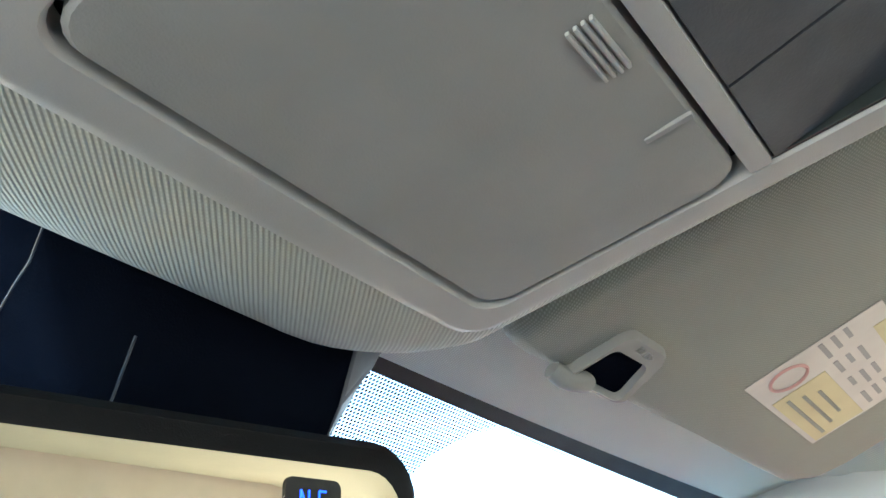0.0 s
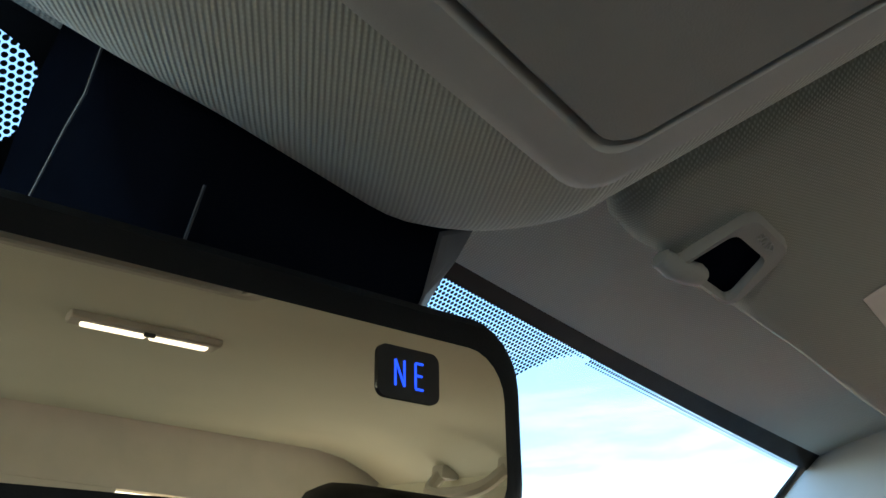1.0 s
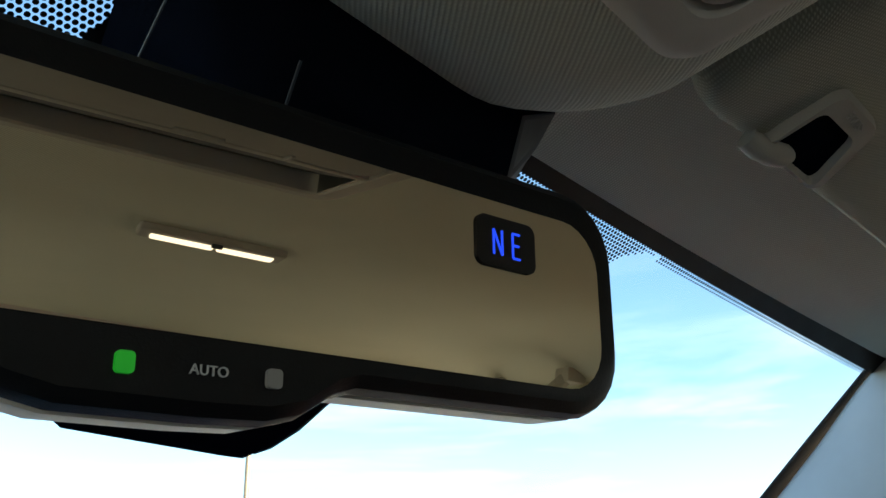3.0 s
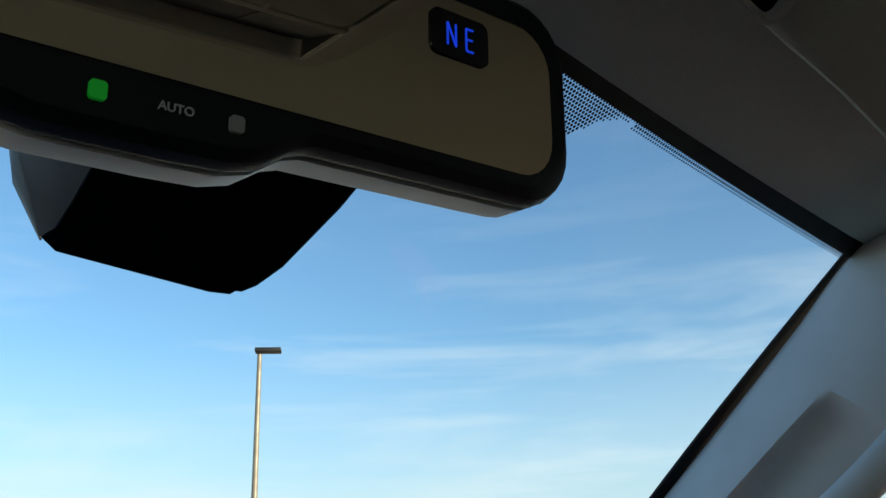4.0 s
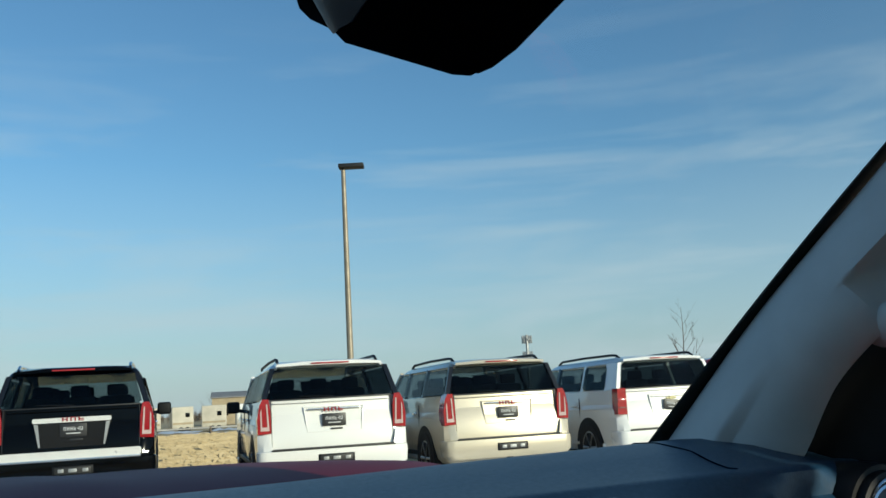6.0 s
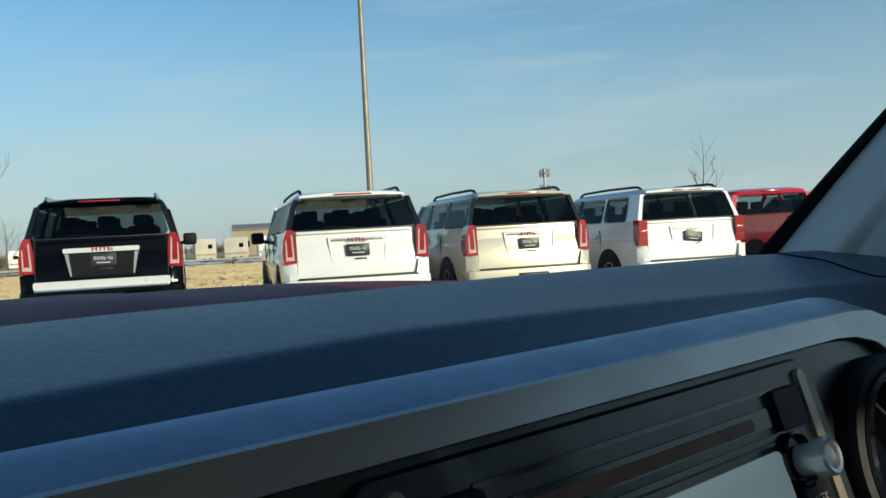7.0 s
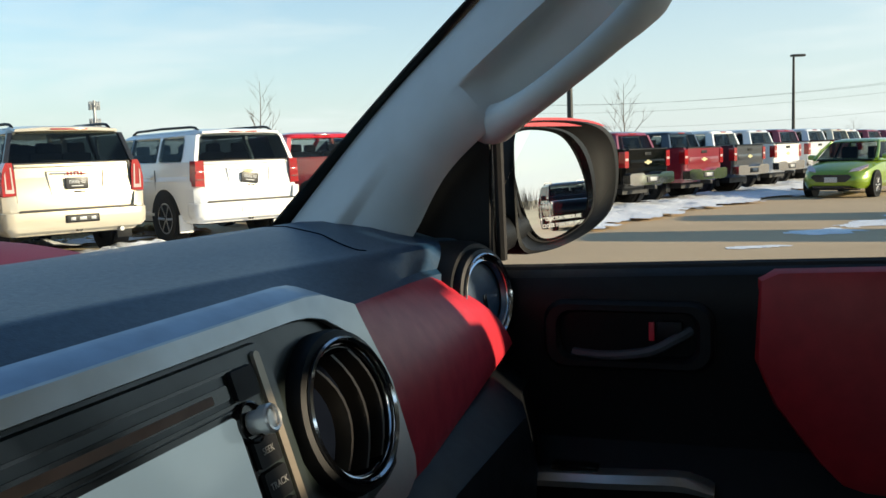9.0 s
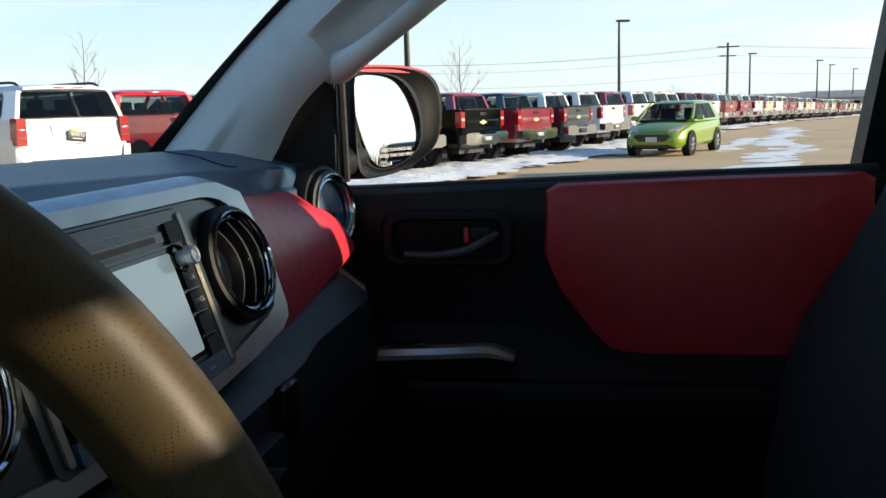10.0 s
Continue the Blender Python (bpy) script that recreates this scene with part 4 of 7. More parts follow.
def vent(c, nrm, rad, parent, turn=0.0, shut=False):
    """A round air vent with a chrome ring and curved vanes."""
    m = axes(c, (0, 0, 1) if abs(nrm[0]) > 0.7 else (1, 0, 0), nrm)
    v = part("vent", lathe([(rad, -0.03), (rad, 0.006), (rad * 0.96, 0.012), (rad * 0.88, 0.013), (rad * 0.84, 0.008), (rad * 0.84, -0.03)], m, 40), M["black"], parent, "round black air vent")
    part("ring", lathe([(rad * 0.87, 0.010), (rad * 0.875, 0.0150), (rad * 0.85, 0.0162), (rad * 0.825, 0.0145), (rad * 0.825, 0.008)], m, 48, close=True), M["chrome"], v, "thin chrome ring")
    part("inner_lip", lathe([(rad * 0.80, 0.006), (rad * 0.80, 0.0115), (rad * 0.785, 0.0122), (rad * 0.765, 0.010), (rad * 0.765, 0.004)], m, 48, close=True), M["chrome"], v, "thin chrome inner ring")
    part("duct", lathe([(rad * 0.80, 0.0015), (rad * 0.4, 0.0005), (0.0, 0.0002)], m, 24), M["shroud"], v)
    part("barrel", lathe([(rad * 0.80, 0.010), (rad * 0.76, 0.010), (rad * 0.74, -0.02), (rad * 0.78, -0.024)], m, 32, close=True), M["gloss_black"], v)
    if shut:
        part("inner_ring", lathe([(rad * 0.76, 0.006), (rad * 0.76, 0.011), (rad * 0.72, 0.012), (rad * 0.70, 0.006)], m, 40, close=True), M["chrome"], v, "thin chrome ring")
        part("flap", lathe([(rad * 0.71, 0.0025), (rad * 0.69, 0.0040), (rad * 0.4, 0.0048), (0.0, 0.0052)], m, 32), M["dash"], v, "closed dark blue-grey flap")
        part("flap_notch", box((0.004, -rad * 0.16, 0.0050), (0.006, 0.020, 0.004), 0.0015, m=m), M["gloss_black"], v)
        return v
    rot = m @ Matrix.Rotation(turn, 4, 'Z')
    for k in (-1, 0, 1):
        rows = []
        for i in range(9):
            s = -1 + i / 4
            h = math.sqrt(max(1 - (k * 0.40 - 0.1) ** 2, 0.05)) * rad * 0.70
            bow = 0.34 * (1 - s * s) * rad - 0.14 * rad
            rows.append([rot @ Vector((k * 0.36 * rad + bow, s * h, 0.0005)), rot @ Vector((k * 0.36 * rad + bow + 0.0025, s * h, 0.0115))])
        part("vane", sheet(rows, 0.0022, rot.col[0].to_3d()), M["vane"], v)
    return v


vent((0.2005, -0.0755, 1.1735), (-0.12, -1, 0.30), 0.049, dash)
vent((XU * 2 - 0.2005, -0.0755, 1.1735), (0.12, -1, 0.30), 0.049, dash)
vent((0.652, -0.022, 1.169), (-0.27, -1, 0.14), 0.0525, dash, 1.2, True)
vent((-0.662, -0.036, 1.169), (0.30, -1, 0.14), 0.054, dash)
# black housings that carry the side vents
for sgn in (-1, 1):
    m = axes((sgn * 0.652, -0.022, 1.169), (1, 0, 0), (-sgn * 0.27, -1, 0.14))
    part("vent_housing", lathe([(0.057, 0.004), (0.060, -0.002), (0.063, -0.020), (0.066, -0.050), (0.0, -0.050)], m, 40), M["black"], dash, "black vent housing")
# seams and speaker lid at the end of the dash top, climate panel and accessory socket
clim = part("climate_panel", box((XC, -0.103, 1.01), (0.30, 0.05, 0.075), 0.008), M["black"], dash)
for k in (-1, 0, 1):
    part("dial", lathe([(0.0, 0.0), (0.026, 0.0), (0.024, 0.018), (0.0, 0.018)], axes((XC + 0.095 * k, -0.127, 1.01), (1, 0, 0), (0, -1, 0.1)), 28), M["black"], clim)
part("switch_blank", box((0.200, -0.1165, 1.052), (0.034, 0.012, 0.046), 0.004), M["gloss_black"], dash)
part("side_trim", tube(bez([(0.652, -0.030, 1.083), (0.655, -0.043, 1.062), (0.656, -0.049, 1.035), (0.655, -0.048, 1.005)], 5), 0.004, 8), M["bronze"], dash, "satin trim beside the glove box")
# instrument binnacle before the driver
bin_ = part("binnacle", loft([[Vector((x, y, z)) for y, z in ((-0.07 - 0.05 * k, 1.250 + 0.026 * k), (0.05, 1.252 + 0.026 * k), (0.16, 1.24), (0.10, 1.08), (-0.03, 1.08), (-0.05, 1.225))]
                              for x, k in ((-0.62, 0.0), (-0.58, 0.4), (-0.52, 0.7), (-0.42, 0.8), (-0.34, 0.7), (-0.28, 0.4), (-0.24, 0.0))]), M["dash"], dash, "hooded instrument binnacle")
for k in (-1, 1):
    m = axes((-0.43 + k * 0.085, -0.052, 1.165), (1, 0, 0), (0, -1, 0.25))
    g = part("gauge", lathe([(0.060, -0.02), (0.062, 0.004), (0.056, 0.006), (0.054, 0.0), (0.0, 0.0)], m, 32), M["gloss_black"], bin_)
    part("gauge_ring", lathe([(0.064, 0.0), (0.064, 0.007), (0.058, 0.008), (0.058, 0.0)], m, 32, close=True), M["chrome"], g)

# ---------------------------------------------------------------- steering wheel
SW_C, SW_R, SW_T = Vector((-0.391, -0.243, 1.1385)), 0.1845, radians(23.6)


def steering_wheel():
    t = thing("steering_wheel", "black leather steering wheel with perforated grips", "steering wheel")
    m = Matrix.Translation(SW_C) @ Matrix.Rotation(-SW_T, 4, 'X') @ Matrix.Rotation(radians(90), 4, 'X')
    # local z now faces the driver
    path = [m @ Vector((SW_R * math.cos(a), SW_R * math.sin(a), 0)) for a in [2 * math.pi * k / 72 for k in range(72)]]
    rad = [0.0205 + 0.0025 * max(0, math.cos(2 * a)) for a in [2 * math.pi * k / 72 for k in range(72)]]
    part("rim", tube(path, rad, 16, close=True), M["leather"], t)
    hub = part("hub", lathe([(0.0, 0.012), (0.055, 0.010), (0.074, -0.004), (0.078, -0.03), (0.05, -0.06), (0.0, -0.06)], m, 32), M["black"], t)
    for a in (0, 180, 270):
        d = Vector((math.cos(radians(a)), math.sin(radians(a)), 0))
        sp = [m @ (d * r + Vector((0, 0, z))) for r, z in ((0.06, -0.018), (0.11, -0.014), (0.15, -0.008), (SW_R, 0.0))]
        part("spoke", tube(sp, [0.030, 0.024, 0.020, 0.016], 12, squash=0.55), M["dash"], t)
    part("column", tube([m @ Vector((0, 0, -0.05)), m @ Vector((0, 0, -0.22))], 0.05, 20), M["black"], t)
    return t


steering_wheel()

# ---------------------------------------------------------------- seats


def seat(x):
    t = thing("seat", "black cloth front seat with headrest", "seat", pose(x, -0.565, 0))
    part("cushion", box((0, 0.02, 0.64), (0.50, 0.52, 0.18), 0.06, 4), M["seat"], t)
    rings = []
    for z, y, hw, d in ((0.70, -0.12, 0.235, 0.12), (0.80, -0.11, 0.25, 0.16), (0.93, -0.125, 0.25, 0.16), (1.03, -0.15, 0.245, 0.15), (1.10, -0.175, 0.230, 0.13), (1.17, -0.20, 0.218, 0.12), (1.24, -0.22, 0.210, 0.11), (1.295, -0.235, 0.205, 0.10), (1.335, -0.242, 0.195, 0.08), (1.35, -0.245, 0.14, 0.03)):
        rings.append([Vector((u, y + v + (0.45 * u * u if v > 0 else 0), z)) for u, v in rrect(-hw, hw, -d / 2, d / 2, min(0.05, d * 0.45), 4)])
    part("backrest", loft(rings), M["seat"], t)
    part("headrest", box((0, -0.265, 1.435), (0.32, 0.10, 0.205), 0.045, 4), M["seat"], t)
    for k in (-1, 1):
        part("post", tube([(k * 0.06, -0.24, 1.29), (k * 0.06, -0.265, 1.40)], 0.006, 8), M["chrome"], t)
    return t


st = seat(0.45)
copy_thing(st, pose(-0.44, -0.66, 0))

# ---------------------------------------------------------------- overhead


def up_back(y):
    """The console rises towards the rear."""
    return 0.16 * min(max(-0.27 - y, 0.0), 0.26)


def tilted(bm):
    for v in bm.verts:
        v.co.z += up_back(v.co.y)
    return bm


def overhead_console():
    t = thing("overhead_console", "grey plastic overhead console with a closed sunglasses lid", "console")
    # one soft roll from the bezel's edge out to the windshield and the visors
    rings = []
    for k in range(12):
        a = radians(90 - 90 * min(k, 10) / 10) if k < 11 else 0.0
        f, h = math.sin(a), 1 - math.cos(a)
        ring = []
        for u, v in rrect(-0.098 - 0.050 * f, 0.0985 + 0.0435 * f, -0.465 - 0.036 * f, -0.263 + 0.087 * f, 0.016 + 0.040 * f, 8):
            u -= 0.07 * max(-0.26 - v, 0) * f if u > 0 else 0
            z = 1.5598 + 0.0315 * h + (0.014 if k == 11 else 0)
            ring.append(Vector((u, v, z + up_back(v))))
        rings.append(ring)
    rings = [[p + Vector((0, 0, 0.05)) for p in rings[0]]] + rings
    part("surround", loft(rings), M["ribbed"], t, "ribbed headliner cloth padding")
    fr = bmesh.new()
    o0, o1 = rrect(-0.101, 0.103, -0.462, -0.259, 0.012), rrect(-0.096, 0.098, -0.457, -0.264, 0.010)
    rings = [[Vector((u, v, z)) for u, v in r] for r, z in ((o0, 1.568), (o0, 1.5575), (o1, 1.5555), (rrect(-0.082, 0.0915, -0.449, -0.2755, 0.010), 1.5560), (rrect(-0.081, 0.0905, -0.448, -0.2765, 0.010), 1.5575), (rrect(-0.081, 0.0905, -0.448, -0.2765, 0.010), 1.568))]
    loft(rings + [rings[0]], True, False, fr)
    box((0.0045, -0.3735, 1.5615), (0.172, 0.0075, 0.012), 0.0015, 2, bm=fr)
    part("bezel", tilted(fr), M["console"], t)
    part("gap", tilted(box((0.0045, -0.3225, 1.5665), (0.18, 0.098, 0.003))), M["gloss_black"], t)
    lr = lambda g: rrect(-0.0793 + g, 0.0888 - g, -0.3680 + g, -0.2788 - g, 0.010)
    lid = part("lid", tilted(loft([[Vector((u, v, z)) for u, v in lr(g)] for g, z in ((0, 1.565), (0, 1.5570), (0.0012, 1.5556), (0.012, 1.5545), (0.03, 1.5541))])), M["lid"], t, "closed sunglasses lid")
    for k in range(4):
        part("ridge", tilted(box((0.0095, -0.3570 - 0.0021 * k, 1.5544), (0.021, 0.0012, 0.0018), 0.0005)), M["console"], lid)
    part("pull", tilted(box((0.049, -0.361, 1.5546), (0.0022, 0.014, 0.0016), 0.0006)), M["grey_ink"], lid)
    # lamp switch pads that slope up into the recess
    for x0, x1 in ((-0.079, 0.0484), (0.0496, 0.0885)):
        pts = [(x0, -0.3782), (x1, -0.3782), (x1, -0.445), (x0, -0.445)]
        bm = slab(bmesh.new(), [(x, y, 1.5562 + 0.16 * (-0.3782 - y) * 1.1) for x, y in pts], (0, 0, 0.005))
        part("switch_pad", tilted(bm), M["pad"], t, "dark blue-grey lamp switch pad")
    part("recess_side", tilted(slab(bmesh.new(), [(0.0890, -0.376, 1.557), (0.0890, -0.45, 1.557), (0.0890, -0.45, 1.572), (0.0890, -0.376, 1.572)], (0.0012, 0, 0))), M["stack"], t)
    return t


overhead_console()


def sun_visor(sgn):
    t = thing("sun_visor", "beige cloth sun visor folded against the headliner", "sun visor")
    # outline seen from below; the panel rises towards the back
    edge = [(0.1405, -0.275), (0.1395, -0.262), (0.1435, -0.2515), (0.154, -0.2455), (0.168, -0.2445), (0.190, -0.2480), (0.25, -0.2505), (0.33, -0.2560), (0.42, -0.2590), (0.480, -0.2620), (0.506, -0.274), (0.516, -0.296), (0.512, -0.38), (0.50, -0.408), (0.47, -0.418), (0.22, -0.418), (0.178, -0.408), (0.164, -0.38)]
    zv = lambda y: 1.5745 + 0.36 * max(-0.262 - y, 0) - 0.9 * max(-0.35 - y, 0) ** 2
    cx, cy = 0.33, -0.335
    rings = []
    for s, dz in ((0.94, 0.030), (0.98, 0.022), (1.0, 0.013), (0.994, 0.0065), (0.972, 0.0025), (0.935, 0.0), (0.85, -0.0018), (0.5, -0.002)):
        ring = []
        for x, y in edge:
            px, py = cx + (x - cx) * (1 - (1 - s) * 0.45), cy + (y - cy) * s
            ring.append(Vector((sgn * px, py, zv(py) + dz)))
        rings.append(ring)
    part("panel", loft(rings), M["visor"], t)
    # clip: a tapered frame round a dark well, with the hook pin across its mouth
    P = lambda x, y, d: Vector((sgn * x, y, zv(y) - 0.0030 - d))

    def rounded(pts, n=6, r=0.007):
        out = []
        for i, p in enumerate(pts):
            a_, b_ = Vector(pts[i - 1]), Vector(pts[(i + 1) % len(pts)])
            p = Vector(p)
            p0, p1 = p + (a_ - p).normalized() * r, p + (b_ - p).normalized() * r
            out += [(p0 * (1 - q) ** 2 + p * 2 * q * (1 - q) + p1 * q * q) for q in [k / n for k in range(n + 1)]]
        return out
    o_ = ((0.1835, -0.2525), (0.2400, -0.2550), (0.2270, -0.2910), (0.1865, -0.2895))
    i_ = ((0.1868, -0.2548), (0.2335, -0.2572), (0.2212, -0.2812), (0.1888, -0.2798))
    oc = Vector((0.2085, -0.271))
    grow = lambda pts, g: [oc + (Vector(p) - oc) * g for p in pts]
    o_, i_ = grow(o_, 0.93), grow(i_, 0.93)
    fr = [(rounded(o_), -0.006), (rounded(o_), 0.0018), (rounded(grow(o_, 0.975)), 0.0030), (rounded(grow(i_, 1.03), r=0.005), 0.0032), (rounded(i_, r=0.005), 0.0024), (rounded(grow(i_, 0.97), r=0.005), -0.0006)]
    clip = part("clip", loft([[P(u, v, d) for u, v in r_] for r_, d in fr], True, False), M["lid"], t, "grey plastic visor clip")
    part("well", loft([[P(u, v, d) for u, v in rounded(grow(i_, 1.02), r=0.005)] for d in (-0.0012, -0.0001)]), M["shroud"], clip, "dark well of the clip")
    part("hook", tube([P(0.182, -0.2520, 0.0), P(0.187, -0.2540, 0.0028), P(0.193, -0.2565, 0.0036), P(0.199, -0.2590, 0.0032), P(0.2015, -0.2600, 0.0024)], [0.0050, 0.0056, 0.0056, 0.0052, 0.0036], 14, squash=0.9), M["lid"], clip)
    if sgn > 0:
        ctr = P(0.2085, -0.2852, 0.0034)
        words("lettering", "<SLIDE", 0.0052, axes(ctr, (-1, -0.02, 0.0), (0, -0.36, -1)), M["grey_ink"], clip, 0.0002)
        # warning label: pale sheet with yellow fields and grey text bars
        zl = lambda y: zv(y) - 0.0021

        def tag(x0, x1, y0, y1, d, mt, par, nm):
            return part(nm, slab(bmesh.new(), [(x0, y0, zl(y0) - d), (x1, y0, zl(y0) - d), (x1, y1, zl(y1) - d), (x0, y1, zl(y1) - d)], (0, 0, -0.0003)), mt, par)
        lab = tag(0.308, 0.434, -0.372, -0.297, 0.0002, M["label"], t, "warning_label")
        tag(0.345, 0.431, -0.331, -0.300, 0.0007, M["label_yellow"], lab, "yellow_field")
        tag(0.330, 0.432, -0.3705, -0.362, 0.0007, M["label_yellow"], lab, "yellow_field")
        zc = zl(-0.316) - 0.0008
        part("ban_sign", tube([Vector((0.3265 + 0.012 * math.cos(a), -0.316 + 0.010 * math.sin(a), zc - 0.0036 * math.sin(a))) for a in [2 * math.pi * k / 24 for k in range(24)]], 0.0011, 5, close=True), M["ban"], lab, "faded red ban sign")
        for k in range(3):
            for q in range(4):
                tag(0.312 + 0.030 * q, 0.334 + 0.030 * q - 0.004 * ((k + q) % 3), -0.339 - 0.0068 * k, -0.3365 - 0.0068 * k, 0.0007, M["grey_ink"], lab, "text_bar")
        for k in range(3):
            tag(0.352 + 0.006 * k, 0.424 - 0.008 * k, -0.308 - 0.0075 * k, -0.306 - 0.0075 * k, 0.0011, M["visor"], lab, "text_bar")
    return t


sun_visor(1)
sun_visor(-1)


MIRROR_UP = -0.098


def rear_view_mirror():
    t = thing("rear_view_mirror", "dark framed rear-view mirror with lit compass and button strip", "mirror")
    # pose of the glass: x along its length, z towards the driver
    c = Vector((-0.009, -0.188, 1.4885))
    m = axes(c, (0.975, -0.20, 0.05), (-0.197, -0.978, MIRROR_UP))
    up = 1 if m.col[1].z > 0 else -1
    L = lambda u, v, z: m @ Vector((u, up * v, z))
    W, T, B = 0.1305, 0.0275, -0.0250
    def with_chin(g):
        """Housing outline: bottom edge drops round the buttons."""
        out = list(rrect(-W - g, W + g, B - 0.0030 - g, T + 0.0015 + g, 0.020, 6))
        base = B - 0.0030 - g
        chin = [(-0.058, base), (-0.050, base - 0.0018), (-0.040, base - 0.0076), (-0.030, base - 0.0098), (0.0, base - 0.0102), (0.016, base - 0.0098), (0.025, base - 0.0076), (0.034, base - 0.0018), (0.040, base)]
        return out[:21] + chin + out[21:]
    front = ((0.0058, -0.005), (0.0066, -0.0035), (0.007, -0.001), (0.006, 0.003), (0.003, 0.0055))
    part("housing", loft([[L(u, v, z) for u, v in with_chin(g)] for g, z in front]), M["black"], t, "black front frame")
    pale = ((-0.022, -0.040), (-0.008, -0.036), (0.0025, -0.028), (0.0068, -0.017), (0.0070, -0.0060))
    part("rear_shell", loft([[L(u, v, z) for u, v in with_chin(g)] for g, z in pale]), M["pale_shell"], t, "pale beige back shell")
    gl = part("mirror_glass", loft([[L(u, v, z) for u, v in rrect(-W + 0.004 + g, W - 0.0040 - g, -0.0275 + g, T - 0.0035 - g, 0.0145, 6)] for g, z in ((0, 0.003), (0, 0.0063))]), M["mirror"], t, "tinted self-dimming mirror glass")
    disp = part("compass_display", loft([[L(u, v, z) for u, v in rrect(0.0765, 0.0990, 0.0040, 0.0190, 0.003)] for z in (0.0060, 0.0071)]), M["gloss_black"], gl, "black compass window")
    # thin lit strokes: N, then E
    for k, strokes in enumerate(((((-0.0019, -0.0044), (-0.0019, 0.0044)), ((-0.0019, 0.0044), (0.0019, -0.0044)), ((0.0019, -0.0044), (0.0019, 0.0044))),
                                 (((-0.0015, -0.0044), (-0.0015, 0.0044)), ((-0.0015, 0.0044), (0.0017, 0.0044)), ((-0.0015, 0.0002), (0.0013, 0.0002)), ((-0.0015, -0.0044), (0.0017, -0.0044))))):
        bm = bmesh.new()
        for (u0, v0), (u1, v1) in strokes:
            cu, cv = (0.0842, 0.0912)[k], 0.0113
            tube([L(cu + u0 * 0.85, cv + v0 * 0.85, 0.0072), L(cu + u1 * 0.85, cv + v1 * 0.85, 0.0072)], 0.00038, 6, bm=bm)
        part("letter", bm, M["blue_led"], disp, "lit blue compass letter " + "NE"[k])
    zc = B - 0.0098
    words("lettering", "AUTO", 0.0032, m @ Matrix.Translation((0.0003, up * zc, 0.0064)), M["ink"], t, 0.0003)
    part("indicator", loft([[L(u, v, z) for u, v in rrect(-0.0200, -0.0160, zc - 0.0024, zc + 0.0022, 0.001)] for z in (0.003, 0.0068)]), M["green_led"], t, "lit green indicator")
    part("sensor", loft([[L(u, v, z) for u, v in rrect(0.0140, 0.0178, zc - 0.0022, zc + 0.0022, 0.001)] for z in (0.003, 0.0068)]), M["grey_ink"], t, "grey button")
    part("stem", tube([L(0, 0.01, -0.03), L(0.01, 0.03, -0.06), (0.04, -0.09, 1.535)], [0.014, 0.012, 0.014], 12), M["black"], t)
    return t


rear_view_mirror()


def camera_shroud():
    t = thing("sensor_shroud", "black plastic shroud of the driver-assist camera on the windshield", "shroud")
    rings, caps, sides = [], [], []
    for y, dl, x0, x1, w in ((-0.190, 0.034, -0.020, 0.148, 0.042), (-0.180, 0.016, -0.016, 0.1485, 0.040), (-0.168, 0.003, -0.012, 0.149, 0.0385), (-0.155, 0.0, -0.009, 0.150, 0.0385), (-0.13, 0.0, -0.003, 0.156, 0.038), (-0.09, 0.0, 0.010, 0.160, 0.034), (-0.05, 0.0, 0.020, 0.160, 0.030), (-0.034, 0.0010, 0.024, 0.157, 0.028), (-0.025, 0.0035, 0.027, 0.152, 0.022), (-0.017, 0.0085, 0.031, 0.146, 0.022), (-0.011, 0.0160, 0.035, 0.138, 0.020)):
        lo = 1.4775 + 0.41 * (-0.028 - y) + dl
        hi = min(1.622 - 0.60 * (y + 0.162), 1.615) - 0.004
        mid = (lo + hi) / 2
        pts = [(x0 - 0.004, hi), (x0 + 0.002, mid), (x0 + w * 0.72, lo + 0.004), (x0 + w, lo), (x1 - w * 0.8, lo), (x1 - w * 0.55, lo + 0.004), (x1, mid), (x1 + 0.004, hi)]
        rings.append([Vector((x, y, z)) for x, z in pts])
        sides.append([Vector((x - 0.0010, y, z - 0.0012)) for x, z in pts[:3]])
        caps.append([Vector((x + 0.0012, y, z - 0.0012)) for x, z in pts[5:]])
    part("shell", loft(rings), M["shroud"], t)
    part("side_facet", sheet(sides[5:], 0.001, (1, 0, 0.4)), M["shroud_lit"], t, "side facet, lit blue-grey put into its colour")
    part("end_facet", sheet(caps, 0.001, (-1, 0, 0.4)), M["shroud_lit"], t, "end facet, lit blue-grey put into its colour")
    # Thin beads stand for the highlights along two edges of the shroud.
    for k in (1, 3):
        part("edge_glint", tube([r[k] + Vector((0, 0, 0.0004)) for r in rings[1:6]], 0.0006, 8), M["edge_glint"], t, "thin bead that stands for the highlight along an edge")
    return t


camera_shroud()

